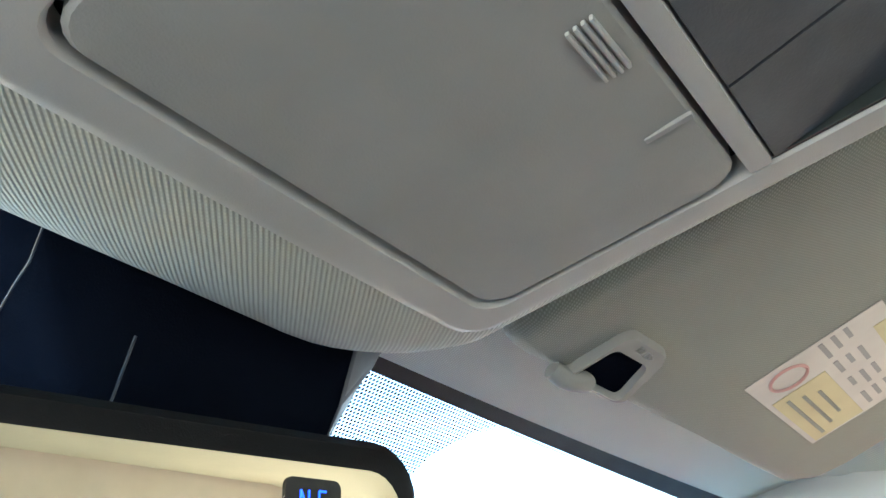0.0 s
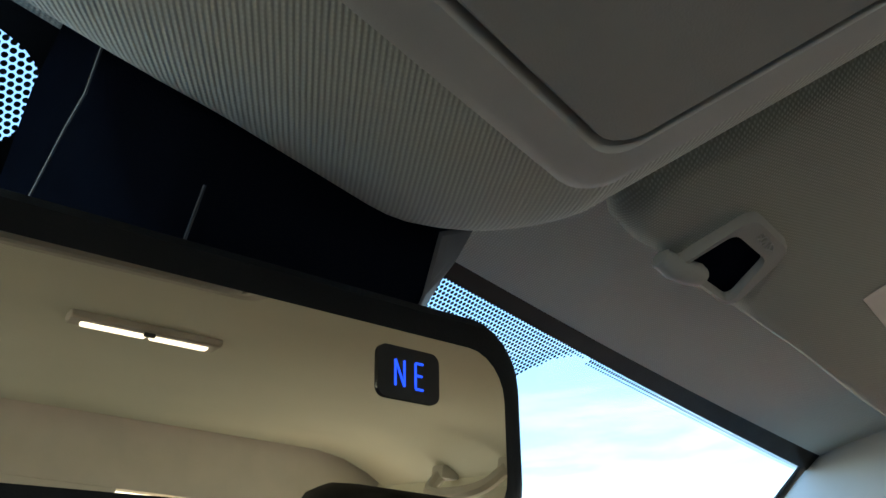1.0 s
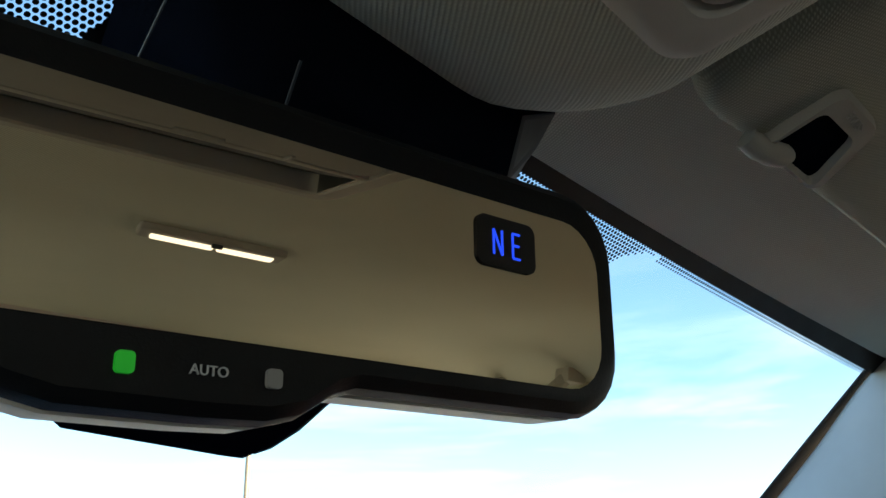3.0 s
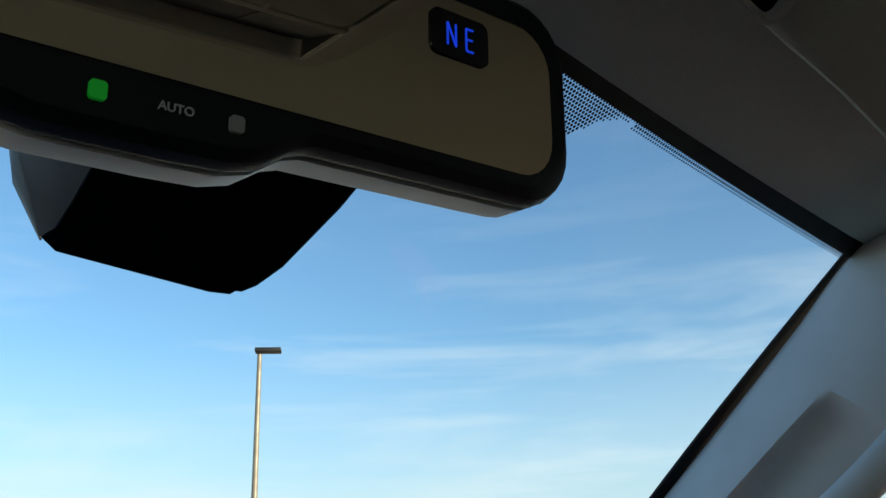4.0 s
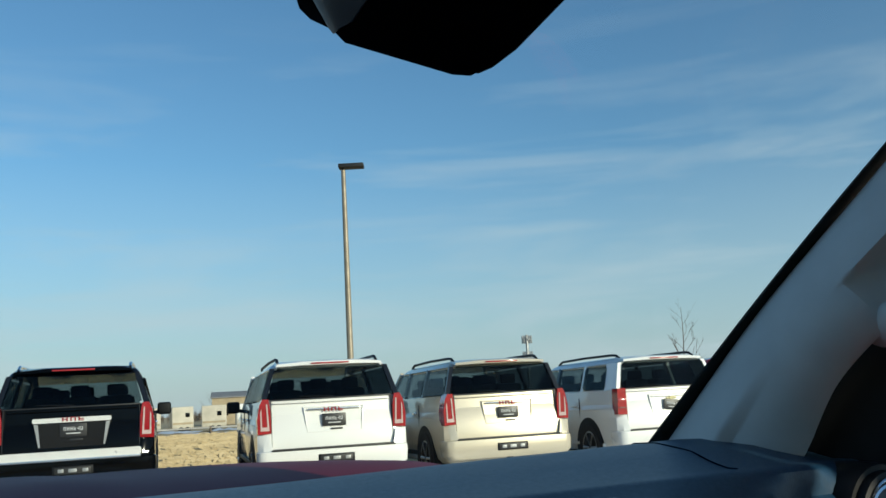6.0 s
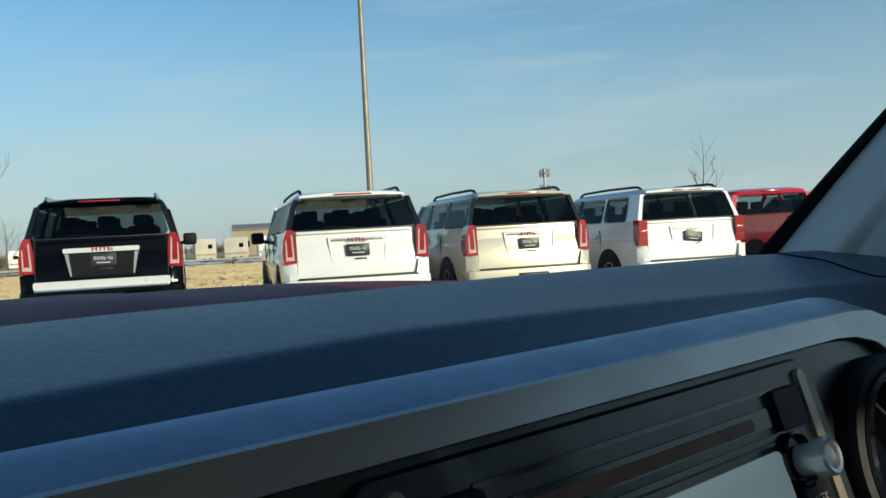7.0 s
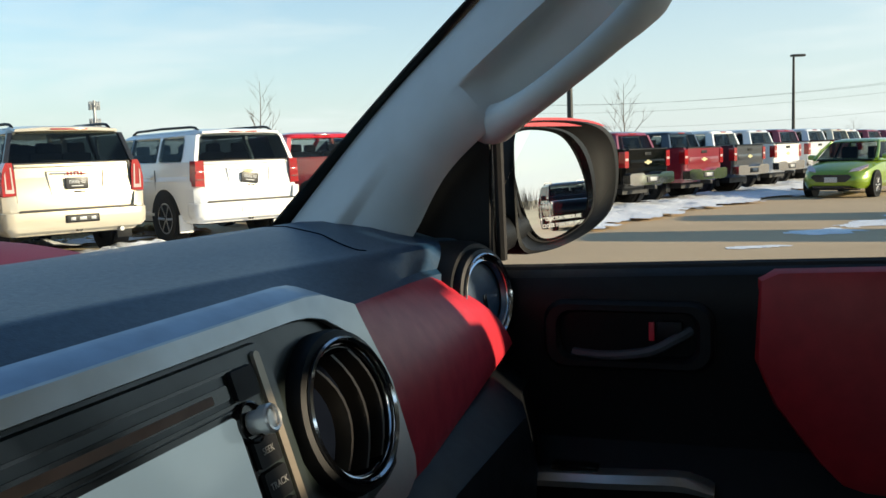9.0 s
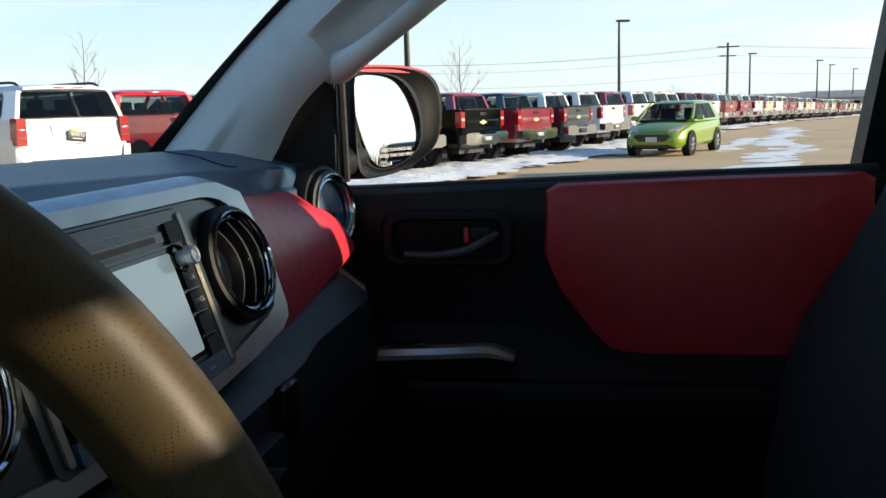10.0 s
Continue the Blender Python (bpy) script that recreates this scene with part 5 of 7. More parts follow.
# ---------------------------------------------------------------- bonnet of the pickup


def bonnet():
    t = thing("bonnet", "dark red painted bonnet of the pickup with black cowl and wipers", "bonnet")
    rows = []
    for i in range(19):
        s = i / 18
        y = 0.60 + 1.06 * s
        rows.append([Vector((x, y - 0.12 * (x / 0.75) ** 2 * s, 1.175 + 0.047 * math.sin(math.pi / 2 * min(s / 0.38, 1)) - 0.085 * max(s - 0.5, 0) ** 2 / 0.25 - 0.011 * (abs(x) / 0.8) ** 4 + 0.005 * min(max((0.40 - abs(x)) / 0.06, 0), 1))) for x in [-0.92 + 1.84 * j / 46 for j in range(47)]])
    part("panel", sheet(rows, 0.01, (0, 0, -1)), M["truck_red"], t)
    part("cowl", loft([[Vector((x, y, z)) for y, z in ((dash_rear(x) + 0.012, 1.165), (dash_rear(x) + 0.04, 1.176), (0.68, 1.168), (0.68, 1.09), (dash_rear(x) + 0.012, 1.10))] for x in [-0.72 + 1.44 * j / 12 for j in range(13)]]), M["black"], t)
    part("nose", box((0, 1.60, 0.92), (1.56, 0.16, 0.44), 0.06, 3), M["truck_red"], t)
    for sgn in (-1, 1):
        part("wing", box((sgn * 0.84, 1.05, 0.92), (0.12, 1.2, 0.46), 0.05, 3), M["truck_red"], t)
    for x0 in (-0.46, 0.14):
        part("wiper", tube([(x0, 0.60, 1.186), (x0 + 0.25, 0.585 - 0.05 * (x0 + 0.25), 1.208), (x0 + 0.48, 0.57 - 0.1 * (x0 + 0.48), 1.200)], [0.012, 0.011, 0.006], 6), M["black"], t)
    return t


bonnet()


def dome_lamp():
    t = thing("dome_lamp", "slim white dome lamp on the headliner behind the front seats, its glint put in as glow", "lamp")
    c = Vector((0.110, -0.797, roof_z(0.11, -0.797)))
    part("base", box(c + Vector((0, 0, -0.002)), (0.132, 0.030, 0.010), 0.004, 3), M["console"], t)
    for x, w in ((-0.027, 0.056), (0.030, 0.052)):
        part("lens", box(c + Vector((x, 0, -0.0065)), (w, 0.011, 0.006), 0.0025, 3), M["dome_lens"], t, "frosted lens whose glow stands for a highlight")
    part("switch", box(c + Vector((0.002, 0.010, -0.0075)), (0.010, 0.006, 0.005), 0.0015, 2), M["pad"], t)
    return t


def roof_handle(sgn, y):
    t = thing("roof_handle", "pale folding grab handle on the roof rail", "handle")
    p = [(sgn * 0.615, y + 0.085, 1.605), (sgn * 0.590, y + 0.075, 1.578), (sgn * 0.580, y + 0.04, 1.568), (sgn * 0.580, y - 0.04, 1.568), (sgn * 0.590, y - 0.075, 1.578), (sgn * 0.615, y - 0.085, 1.605)]
    part("bar", tube(bez(p, 4), 0.009, 8), M["console"], t)
    for k in (-0.085, 0.085):
        part("foot", box((sgn * 0.618, y + k, 1.604), (0.030, 0.032, 0.02), 0.006, 2), M["console"], t)
    return t


dome_lamp()
roof_handle(1, -1.05)
roof_handle(-1, -1.05)
# ---------------------------------------------------------------- the lot outside


def gz(x, y):
    """Height of the ground: nearly flat, a little up at the row ahead, falling away far off."""
    d = math.hypot(x, y)
    u = min(max((d - 30) / 110, 0), 1)
    return 0.17 * math.exp(-((x - 3) ** 2 + (y - 13) ** 2) / 60) - 0.13 * math.exp(-((x - 25) ** 2 + (y + 1) ** 2) / 140) - 0.9 * u * u * (3 - 2 * u)


ROW_O, ROW_D = Vector((4.4, 10.3)), Vector((0.94, -0.342))
ROW_N = Vector((0.342, 0.94))


def row_pt(s, n):
    p = ROW_O + ROW_D * s + ROW_N * n
    return p.x, p.y


def ground_sheet(name, us, vs, fn, material, lift, label, cat):
    bm = bmesh.new()
    grid = []
    for v in vs:
        line = []
        for u in us:
            x, y = fn(u, v)
            line.append(bm.verts.new((x, y, gz(x, y) + lift)))
        grid.append(line)
    for a, b in zip(grid, grid[1:]):
        for i in range(len(us) - 1):
            bm.faces.new((a[i], a[i + 1], b[i + 1], b[i]))
    return tagged(finish(name, bm, material), label, cat, kind="structure")


steps = [-3000, -1500, -700, -300, -150] + list(range(-100, 101, 5)) + [150, 300, 700, 1500, 3000]
ground_sheet("ground", steps, steps, lambda u, v: (u, v), M["grass"], -0.06, "flat field of dry winter grass reaching the horizon", "ground")
ground_sheet("pavement", [-60 + 3 * i for i in range(91)], [-45 + 2.2 * i for i in range(22)], row_pt, M["asphalt"], 0.0, "asphalt of the car lot, sunlit tan put into its colour", "pavement")


def dry_blades():
    """Upright straw on the field behind the parked row, thinner with distance."""
    rnd = random.Random(41)
    vs, fs = [], []
    for k in range(34000):
        n = 3.6 + 70.0 * rnd.random() ** 2.2
        s = rnd.uniform(-14.0 - 0.5 * n, 9.0 + 0.35 * n)
        x, y = row_pt(s, n)
        z = gz(x, y) - 0.07
        h = rnd.uniform(0.06, 0.12) * (1 + n / 60)
        w = 0.05 * (1 + n / 9)
        a = rnd.uniform(-0.7, 0.7)
        dx, dy = w * math.cos(a), w * math.sin(a)
        lx, ly = rnd.uniform(-0.06, 0.06), rnd.uniform(-0.06, 0.06)
        i = len(vs)
        vs += [(x - dx, y - dy, z), (x + dx, y + dy, z), (x + dx * 0.5 + lx, y + dy * 0.5 + ly, z + h * rnd.uniform(0.7, 1.0)), (x - dx * 0.6 + lx, y - dy * 0.6 + ly, z + h)]
        fs.append((i, i + 1, i + 2, i + 3))
    me = bpy.data.meshes.new("dry_straw")
    me.from_pydata(vs, [], fs)
    me.materials.append(M["blades"])
    tagged(new("dry_straw", me), "low dry straw-coloured grass on the field", "grass", kind="stuff")


dry_blades()


def crust(name, spots, cell, lift, rough, seed, label, bare=0.3):
    """Ragged snow over ellipses (x, y, rx, ry, turn): cells are kept where a noise says so."""
    rnd = random.Random(seed)
    bm = bmesh.new()
    pool = {}

    def vert(i, j, h):
        if (i, j) not in pool:
            x, y = i * cell, j * cell
            pool[i, j] = bm.verts.new((x + rnd.uniform(-0.3, 0.3) * cell, y + rnd.uniform(-0.3, 0.3) * cell, gz(x, y) + lift + rough * max(0.0, h) * rnd.uniform(0.3, 1.0)))
        return pool[i, j]

    done = set()
    for cx, cy, rx, ry, turn in spots:
        r = max(rx, ry)
        for i in range(int((cx - r) / cell), int((cx + r) / cell) + 1):
            for j in range(int((cy - r) / cell), int((cy + r) / cell) + 1):
                if (i, j) in done:
                    continue
                dx, dy = i * cell - cx, j * cell - cy
                c, s = math.cos(radians(turn)), math.sin(radians(turn))
                u, v = (dx * c + dy * s) / rx, (dy * c - dx * s) / ry
                q = Vector((i * cell * 0.9, j * cell * 0.9, seed))
                h = 1 - u * u - v * v + 0.9 * noise.noise(q) + 0.5 * noise.noise(q * 3.1) - bare
                if h > 0:
                    done.add((i, j))
                    bm.faces.new([vert(i + a, j + b, h if 0 < h else 0) for a, b in ((0, 0), (1, 0), (1, 1), (0, 1))])
    return tagged(finish(name, bm, M["snow"], smooth=60), label, "snow", kind="stuff")


def along(p0, p1, n, w, seed):
    rnd = random.Random(seed)
    yaw = math.degrees(math.atan2(p1[1] - p0[1], p1[0] - p0[0]))
    ln = math.hypot(p1[0] - p0[0], p1[1] - p0[1]) / n
    out = []
    for k in range(n):
        f_ = (k + 0.5) / n
        out.append((p0[0] + (p1[0] - p0[0]) * f_ + rnd.uniform(-0.2, 0.2), p0[1] + (p1[1] - p0[1]) * f_ + rnd.uniform(-0.3, 0.3), ln * 0.95, w * rnd.uniform(0.7, 1.3), yaw))
    return out


crust("snow_bank", along((15.5, 3.6), (33, -1.4), 9, 1.5, 1) + along((33, -1.4), (60, -11.0), 9, 1.5, 2), 0.16, 0.05, 0.09, 3, "ploughed ridge of dirty snow along the parked row", 0.05)
crust("snow_bank", along((60, -11), (125, -35), 14, 1.5, 3), 0.5, 0.04, 0.14, 4, "ploughed ridge of dirty snow along the parked row")
crust("trodden_snow", along((8.2, 9.0), (14.8, 6.6), 4, 1.15, 5) + [(9.8, 7.2, 1.6, 0.8, -20), (12.0, 6.3, 1.6, 0.6, -20)], 0.10, 0.006, 0.16, 6, "trodden lumpy snow behind the parked cars")
crust("trodden_snow", along((-8, 13.6), (4.2, 9.6), 6, 1.2, 7) + along((4, 13.5), (14, 10.5), 4, 0.9, 8), 0.14, 0.006, 0.10, 9, "trodden snow at the edge of the lot")
crust("snow_patch", [(10.3, 0.3, 0.45, 0.3, -60), (12.3, -0.2, 0.6, 0.22, -60), (14.6, -1.2, 1.0, 0.6, -50), (16.4, -2.2, 1.8, 0.7, -35), (19.4, -3.7, 2.2, 0.9, -35), (15.0, -3.5, 2.2, 0.9, -35), (13.0, -2.8, 1.6, 0.6, -40), (10.9, -1.7, 0.7, 0.25, -60), (9.6, -1.5, 0.3, 0.12, -60), (18.6, -5.0, 2.2, 0.8, -30)], 0.09, 0.004, 0.014, 11, "thin patches of packed snow on the asphalt", 0.55)
crust("snow_patch", along((22, -4.7), (46, -9.6), 7, 0.8, 12) + along((27, -4.2), (34, -5.8), 3, 0.5, 13), 0.22, 0.006, 0.016, 14, "thin patches of packed snow on the asphalt", 0.45)

crust("snow_drift", along((25, 104), (78, 82), 10, 2.2, 21), 0.7, 0.12, 0.35, 22, "drifted strip of snow across the field", 0.0)

def place(x, y, yaw):
    return Matrix.Translation((x, y, gz(x, y))) @ Matrix.Rotation(yaw, 4, 'Z')


def wheel(parent, x, y, r=0.39, w=0.27):
    sg = 1 if x > 0 else -1
    m = axes((x, y, r), (0, 1, 0), (sg, 0, 0))
    t = part("wheel", lathe([(r * 0.62, -w), (r * 0.92, -w), (r, -w * 0.82), (r, -0.03), (r * 0.93, 0.0), (r * 0.66, 0.0), (r * 0.62, -0.03)], m, 28, close=True), M["tyre"], parent)
    rim = bmesh.new()
    lathe([(r * 0.64, -0.06), (r * 0.64, -0.008), (r * 0.58, -0.006), (r * 0.56, -0.05), (0.0, -0.07)], m, 24, bm=rim)
    for k in range(6):
        a = 2 * math.pi * k / 6
        d = Vector((math.cos(a), math.sin(a), 0))
        tube([m @ (d * 0.03 + Vector((0, 0, -0.03))), m @ (d * r * 0.6 + Vector((0, 0, -0.012)))], [0.045, 0.03], 6, bm=rim, squash=0.5)
    part("rim", rim, M["alloy"], t, "bright alloy rim")
    return t


def ring(hw, y0, y1, z, r):
    return [Vector((u, v, z)) for u, v in rrect(-hw, hw, y0, y1, r, 4)]


def quad(a, b, c, d, nrm, th=0.012, inset=0.0):
    """A pane on four corners, lifted along nrm."""
    pts = [Vector(p) for p in (a, b, c, d)]
    ce = sum(pts, Vector()) / 4
    nrm = Vector(nrm).normalized()
    pts = [p + (ce - p).normalized() * inset for p in pts]
    bm = slab(bmesh.new(), [p - nrm * 0.01 for p in pts], nrm * (th + 0.01))
    ed = [e for e in bm.edges if abs((e.verts[0].co - e.verts[1].co).normalized().dot(nrm)) > 0.9]
    bmesh.ops.bevel(bm, geom=ed, offset=0.035, segments=3, affect='EDGES')
    return bm


def glyphs(x0, x1, y, z, h, n, seed):
    """A row of small blocks that reads as unreadable lettering."""
    rnd = random.Random(seed)
    bm = bmesh.new()
    w = (x1 - x0) / n
    for k in range(n):
        cx = x0 + w * (k + 0.5)
        kind = rnd.randrange(3)
        if kind != 2:
            box((cx - w * 0.28, y, z), (w * 0.18, 0.006, h), bm=bm)
        if kind != 1:
            box((cx + w * 0.24, y, z), (w * 0.18, 0.006, h), bm=bm)
        box((cx, y, z + h * rnd.choice((-0.4, 0.0, 0.4))), (w * 0.62, 0.006, h * 0.2), bm=bm)
        if kind == 1:
            box((cx, y, z - h * 0.4), (w * 0.62, 0.006, h * 0.2), bm=bm)
    return bm


def pane_post(sg, bx, z0, z1, yb0, yb1, yt0, yt1, th=0.05):
    """A roof pillar between two side windows: yb at its foot, yt at its head."""
    pts = [(sg * bx(z0), yb0, z0), (sg * bx(z0), yb1, z0), (sg * bx(z1), yt1, z1), (sg * bx(z1), yt0, z1)]
    bm = slab(bmesh.new(), pts, (-sg * th, 0, 0))
    return bm


def suv(m, paint, label, style, length=5.18):
    """A large estate car seen from behind; style sets its tail lamps and trim."""
    t = thing("suv", label, "car", m, group="parked row")
    L, e = length, length - 5.18
    lt, bright = style == "lt", style == "chrome"
    bx = lambda z: 0.945 - (z - 1.33) * 0.302
    ry = lambda z: 0.085 + max(z - 1.33, 0) * 0.27
    part("body", loft([ring(0.90, 0.10, L - 0.12, 0.34, 0.12), ring(0.97, 0.03, L - 0.05, 0.42, 0.15), ring(1.0, 0.0, L, 0.62, 0.17), ring(1.008, 0.015, L - 0.02, 0.86, 0.18), ring(0.998, 0.035, L - 0.08, 1.0, 0.19),
                       ring(0.992, 0.045, L - 0.12, 1.03, 0.19), ring(0.965, 0.06, L - 0.25, 1.13, 0.20), ring(0.93, 0.075, L - 0.40, 1.175, 0.22)]), paint, t)
    part("belt", loft([ring(0.975, 0.062, L - 1.22, 1.10, 0.16), ring(0.962, 0.072, L - 1.32, 1.20, 0.16), ring(0.946, 0.085, L - 1.50, 1.335, 0.16), ring(0.925, 0.10, L - 1.53, 1.350, 0.15)]), paint, t)
    part("roof", loft([ring(0.80, 0.215, L - 2.12, 1.752, 0.15), ring(0.812, 0.205, L - 2.13, 1.768, 0.16), ring(0.780, 0.230, L - 2.25, 1.818, 0.17), ring(0.70, 0.30, L - 2.40, 1.860, 0.18), ring(0.50, 0.55, L - 2.70, 1.884, 0.18)]), paint, t)
    sp = [[Vector((hw * sx, y, z)) for sx, y, z in ((-1, 0.16, 1.790), (-0.5, 0.115, 1.800), (0.5, 0.115, 1.800), (1, 0.16, 1.790), (1, 0.45, 1.835), (-1, 0.45, 1.835))] for hw in (0.735,)]
    sp += [[Vector((0.715 * sx, y, z)) for sx, y, z in ((-1, 0.175, 1.826), (-0.5, 0.135, 1.848), (0.5, 0.135, 1.848), (1, 0.175, 1.826), (1, 0.45, 1.866), (-1, 0.45, 1.872))]]
    part("spoiler", loft(sp), paint, t)
    part("stop_lamp", box((0, 0.118, 1.822), (0.52, 0.03, 0.022), 0.006), M["lamp_red"], t, "high red stop lamp")
    # glass all round, with posts between the panes
    part("rear_window", quad((-0.855, ry(1.352) - 0.006, 1.352), (0.855, ry(1.352) - 0.006, 1.352), (0.745, ry(1.775) - 0.006, 1.775), (-0.745, ry(1.775) - 0.006, 1.775), (0, -1, 0.27), 0.012), M["tint_clear"], t, "dark tinted rear window")
    part("windscreen", quad((-0.86, L - 1.50, 1.25), (0.86, L - 1.50, 1.25), (0.74, L - 2.10, 1.765), (-0.74, L - 2.10, 1.765), (0, 0.65, 0.75), 0.010), M["glass"], t)
    part("rear_wiper", tube([(0.02, 0.072, 1.365), (-0.16, 0.072, 1.375), (-0.44, 0.078, 1.385)], [0.012, 0.009, 0.006], 6), M["black"], t)
    part("window_trim", box((0, 0.072, 1.346), (1.66, 0.02, 0.016), 0.004), M["plate"], t)
    d1 = 0.50 if lt else 0.17
    for sg in (-1, 1):
        for y0, y1, s0, s1 in ((d1, 1.34 + e, 0.10 if not lt else 0.06, 0.02), (1.42 + e, 2.44 + e, 0.02, 0.0), (2.52 + e, L - 1.68, 0.0, -0.46)):
            part("side_window", quad((sg * bx(1.356), y0, 1.356), (sg * bx(1.356), y1, 1.356), (sg * bx(1.74), y1 + s1, 1.74), (sg * bx(1.74), y0 + s0, 1.74), (sg, 0, 0.30), 0.008), M["tint_clear"], t, "dark side window")
        dm = paint if lt else M["gloss_black"]
        part("rear_post", pane_post(sg, bx, 1.335, 1.775, 0.090, d1 + 0.02, 0.21, d1 + 0.10, 0.07), dm, t)
        part("post", pane_post(sg, bx, 1.335, 1.775, 1.33 + e, 1.43 + e, 1.35 + e, 1.44 + e), paint if lt else M["gloss_black"], t)
        part("post", pane_post(sg, bx, 1.335, 1.775, 2.43 + e, 2.53 + e, 2.43 + e, 2.52 + e), M["gloss_black"], t)
        part("front_post", tube([(sg * 0.93, L - 1.46, 1.24), (sg * 0.885, L - 1.72, 1.44), (sg * 0.80, L - 2.12, 1.775)], [0.05, 0.045, 0.045], 8), paint, t)
        rail = [(sg * 0.69, 0.36, 1.848), (sg * 0.69, 0.46, 1.898), (sg * 0.70, 0.60, 1.912), (sg * 0.70, 1.6, 1.922), (sg * 0.69, 2.6 + e, 1.908), (sg * 0.68, 2.78 + e, 1.858)]
        part("roof_rail", tube(rail, 0.021, 8), M["black"] if not bright else M["chrome"], t, "roof rail")
        mr = part("wing_mirror", box((sg * 1.13, L - 1.72, 1.30), (0.22, 0.13, 0.20), 0.05, 3), M["black"], t)
        part("arm", tube([(sg * 0.93, L - 1.70, 1.22), (sg * 1.08, L - 1.72, 1.26)], 0.03, 8), M["black"], mr)
        for k in (1.42 + e, 2.52 + e):
            part("door_handle", box((sg * 1.006, k + 0.16, 1.09), (0.05, 0.20, 0.035), 0.012), M["chrome"] if not lt else paint, t)
        for yy in (1.06, L - 0.98):
            m_ = axes((sg * 0.88, yy, 0.42), (0, 1, 0), (sg, 0, 0))
            part("wheel_arch", lathe([(0.48, -0.1), (0.48, 0.134), (0.0, 0.134)], m_, 28), M["black"], t)
            wheel(t, sg * 1.022, yy, 0.41)
        if lt:
            lm = part("tail_lamp", loft([[Vector((sg * x, y, z)) for x, z in ((0.815, 0.94), (0.985, 0.945), (0.965, 1.355), (0.815, 1.355))] for y in (0.012, 0.20)]), M["lamp_red"], t, "upright red tail lamp")
            part("reflector", box((sg * 0.895, 0.010, 1.165), (0.15, 0.02, 0.05), 0.008), M["lamp_mid"], lm)
            part("reflector", box((sg * 0.895, 0.010, 1.05), (0.15, 0.02, 0.012), 0.004), M["plate"], lm)
        else:
            out = ((0.822, 0.915), (0.998, 0.905), (1.006, 1.10), (0.975, 1.28), (0.935, 1.365), (0.852, 1.362), (0.826, 1.20))
            lm = part("tail_lamp", loft([[Vector((sg * x, y, z)) for x, z in out] for y in (0.008, 0.26)]), M["lamp_red"], t, "tall red tail lamp")
            part("light_guide", loft([[Vector((sg * x, y, z)) for x, z in ((0.846, 0.95), (0.962, 0.95), (0.962, 1.20), (0.948, 1.24), (0.942, 1.00), (0.872, 1.00), (0.886, 1.30), (0.868, 1.30))] for y in (0.000, 0.016)]), M["lamp_clear"], lm, "pale light guide")
    # seats seen through the glass
    for y in (1.15 + e * 0.5, 2.05 + e, 3.0 + e):
        for x in (-0.48, 0.0, 0.48) if y < 2.5 + e else (-0.42, 0.42):
            st_ = part("seat_back", box((x, y, 1.32), (0.44, 0.13, 0.36), 0.05, 2), M["seat"], t)
            part("headrest", box((x, y - 0.01, 1.575), (0.25, 0.10, 0.16), 0.04, 2), M["seat"], st_)
    # bumper with raised corners, step and towing cover
    part("bumper", loft([ring(0.96, -0.05, 0.35, 0.40, 0.13), ring(1.01, -0.085, 0.35, 0.46, 0.14), ring(1.022, -0.09, 0.35, 0.60, 0.14), ring(1.018, -0.085, 0.35, 0.672, 0.14), ring(0.99, -0.06, 0.30, 0.69, 0.13)]), paint, t, "body-coloured bumper")
    for sg in (-1, 1):
        part("bumper_corner", loft([[Vector((sg * x, y, z)) for x, y in ((a0, -0.06 + d), (0.93, -0.045 + d), (1.005, 0.05), (1.012, 0.34), (0.9, 0.34), (a0, 0.2))] for a0, d, z in ((0.80, 0.0, 0.66), (0.83, 0.02, 0.80), (0.85, 0.05, 0.895))]), paint, t)
    part("step_pad", box((0, -0.030, 0.688), (1.66, 0.12, 0.022), 0.006), M["dark_metal"] if not bright else M["chrome"], t)
    tb = part("tow_bezel", box((0.02, -0.085, 0.555), (0.49, 0.03, 0.115), 0.014), M["black"] if not lt else paint, t)
    part("tow_cover", box((0.02, -0.102, 0.555), (0.43, 0.012, 0.082), 0.008), M["dark_metal"] if not lt else paint, tb)
    for k in (-0.14, 0.0, 0.15):
        part("tow_lug", box((0.02 + k, -0.109, 0.555), (0.07 if k else 0.10, 0.01, 0.045), 0.006), M["galv"] if not lt else paint, tb)
    part("gate_latch", box((0.05, 0.012, 0.935), (0.16, 0.02, 0.022), 0.006), M["plate"], t)
    gy = lambda z: 0.016 + (z - 0.7) * 0.075
    if bright:
        part("bumper_strip", loft([[Vector((x, y, z)) for x, z in rrect(-0.84, 0.84, 0.70, 0.80, 0.03)] for y in (-0.060, 0.06)]), M["sunlit_trim"], t, "bright chrome bumper strip")
        part("garnish", loft([[Vector((x, y, z)) for x, z in rrect(-0.47, 0.47, 1.155, 1.215, 0.02)] for y in (-0.014, 0.06)]), M["sunlit_trim"], t, "bright chrome bar")
        for sg in (-1, 1):
            part("recess_side", loft([[Vector((sg * x, y, z)) for x, z in ((0.455, 1.15), (0.405, 1.14), (0.375, 0.86), (0.395, 0.85))] for y in (0.004, 0.05)]), M["galv"], t)
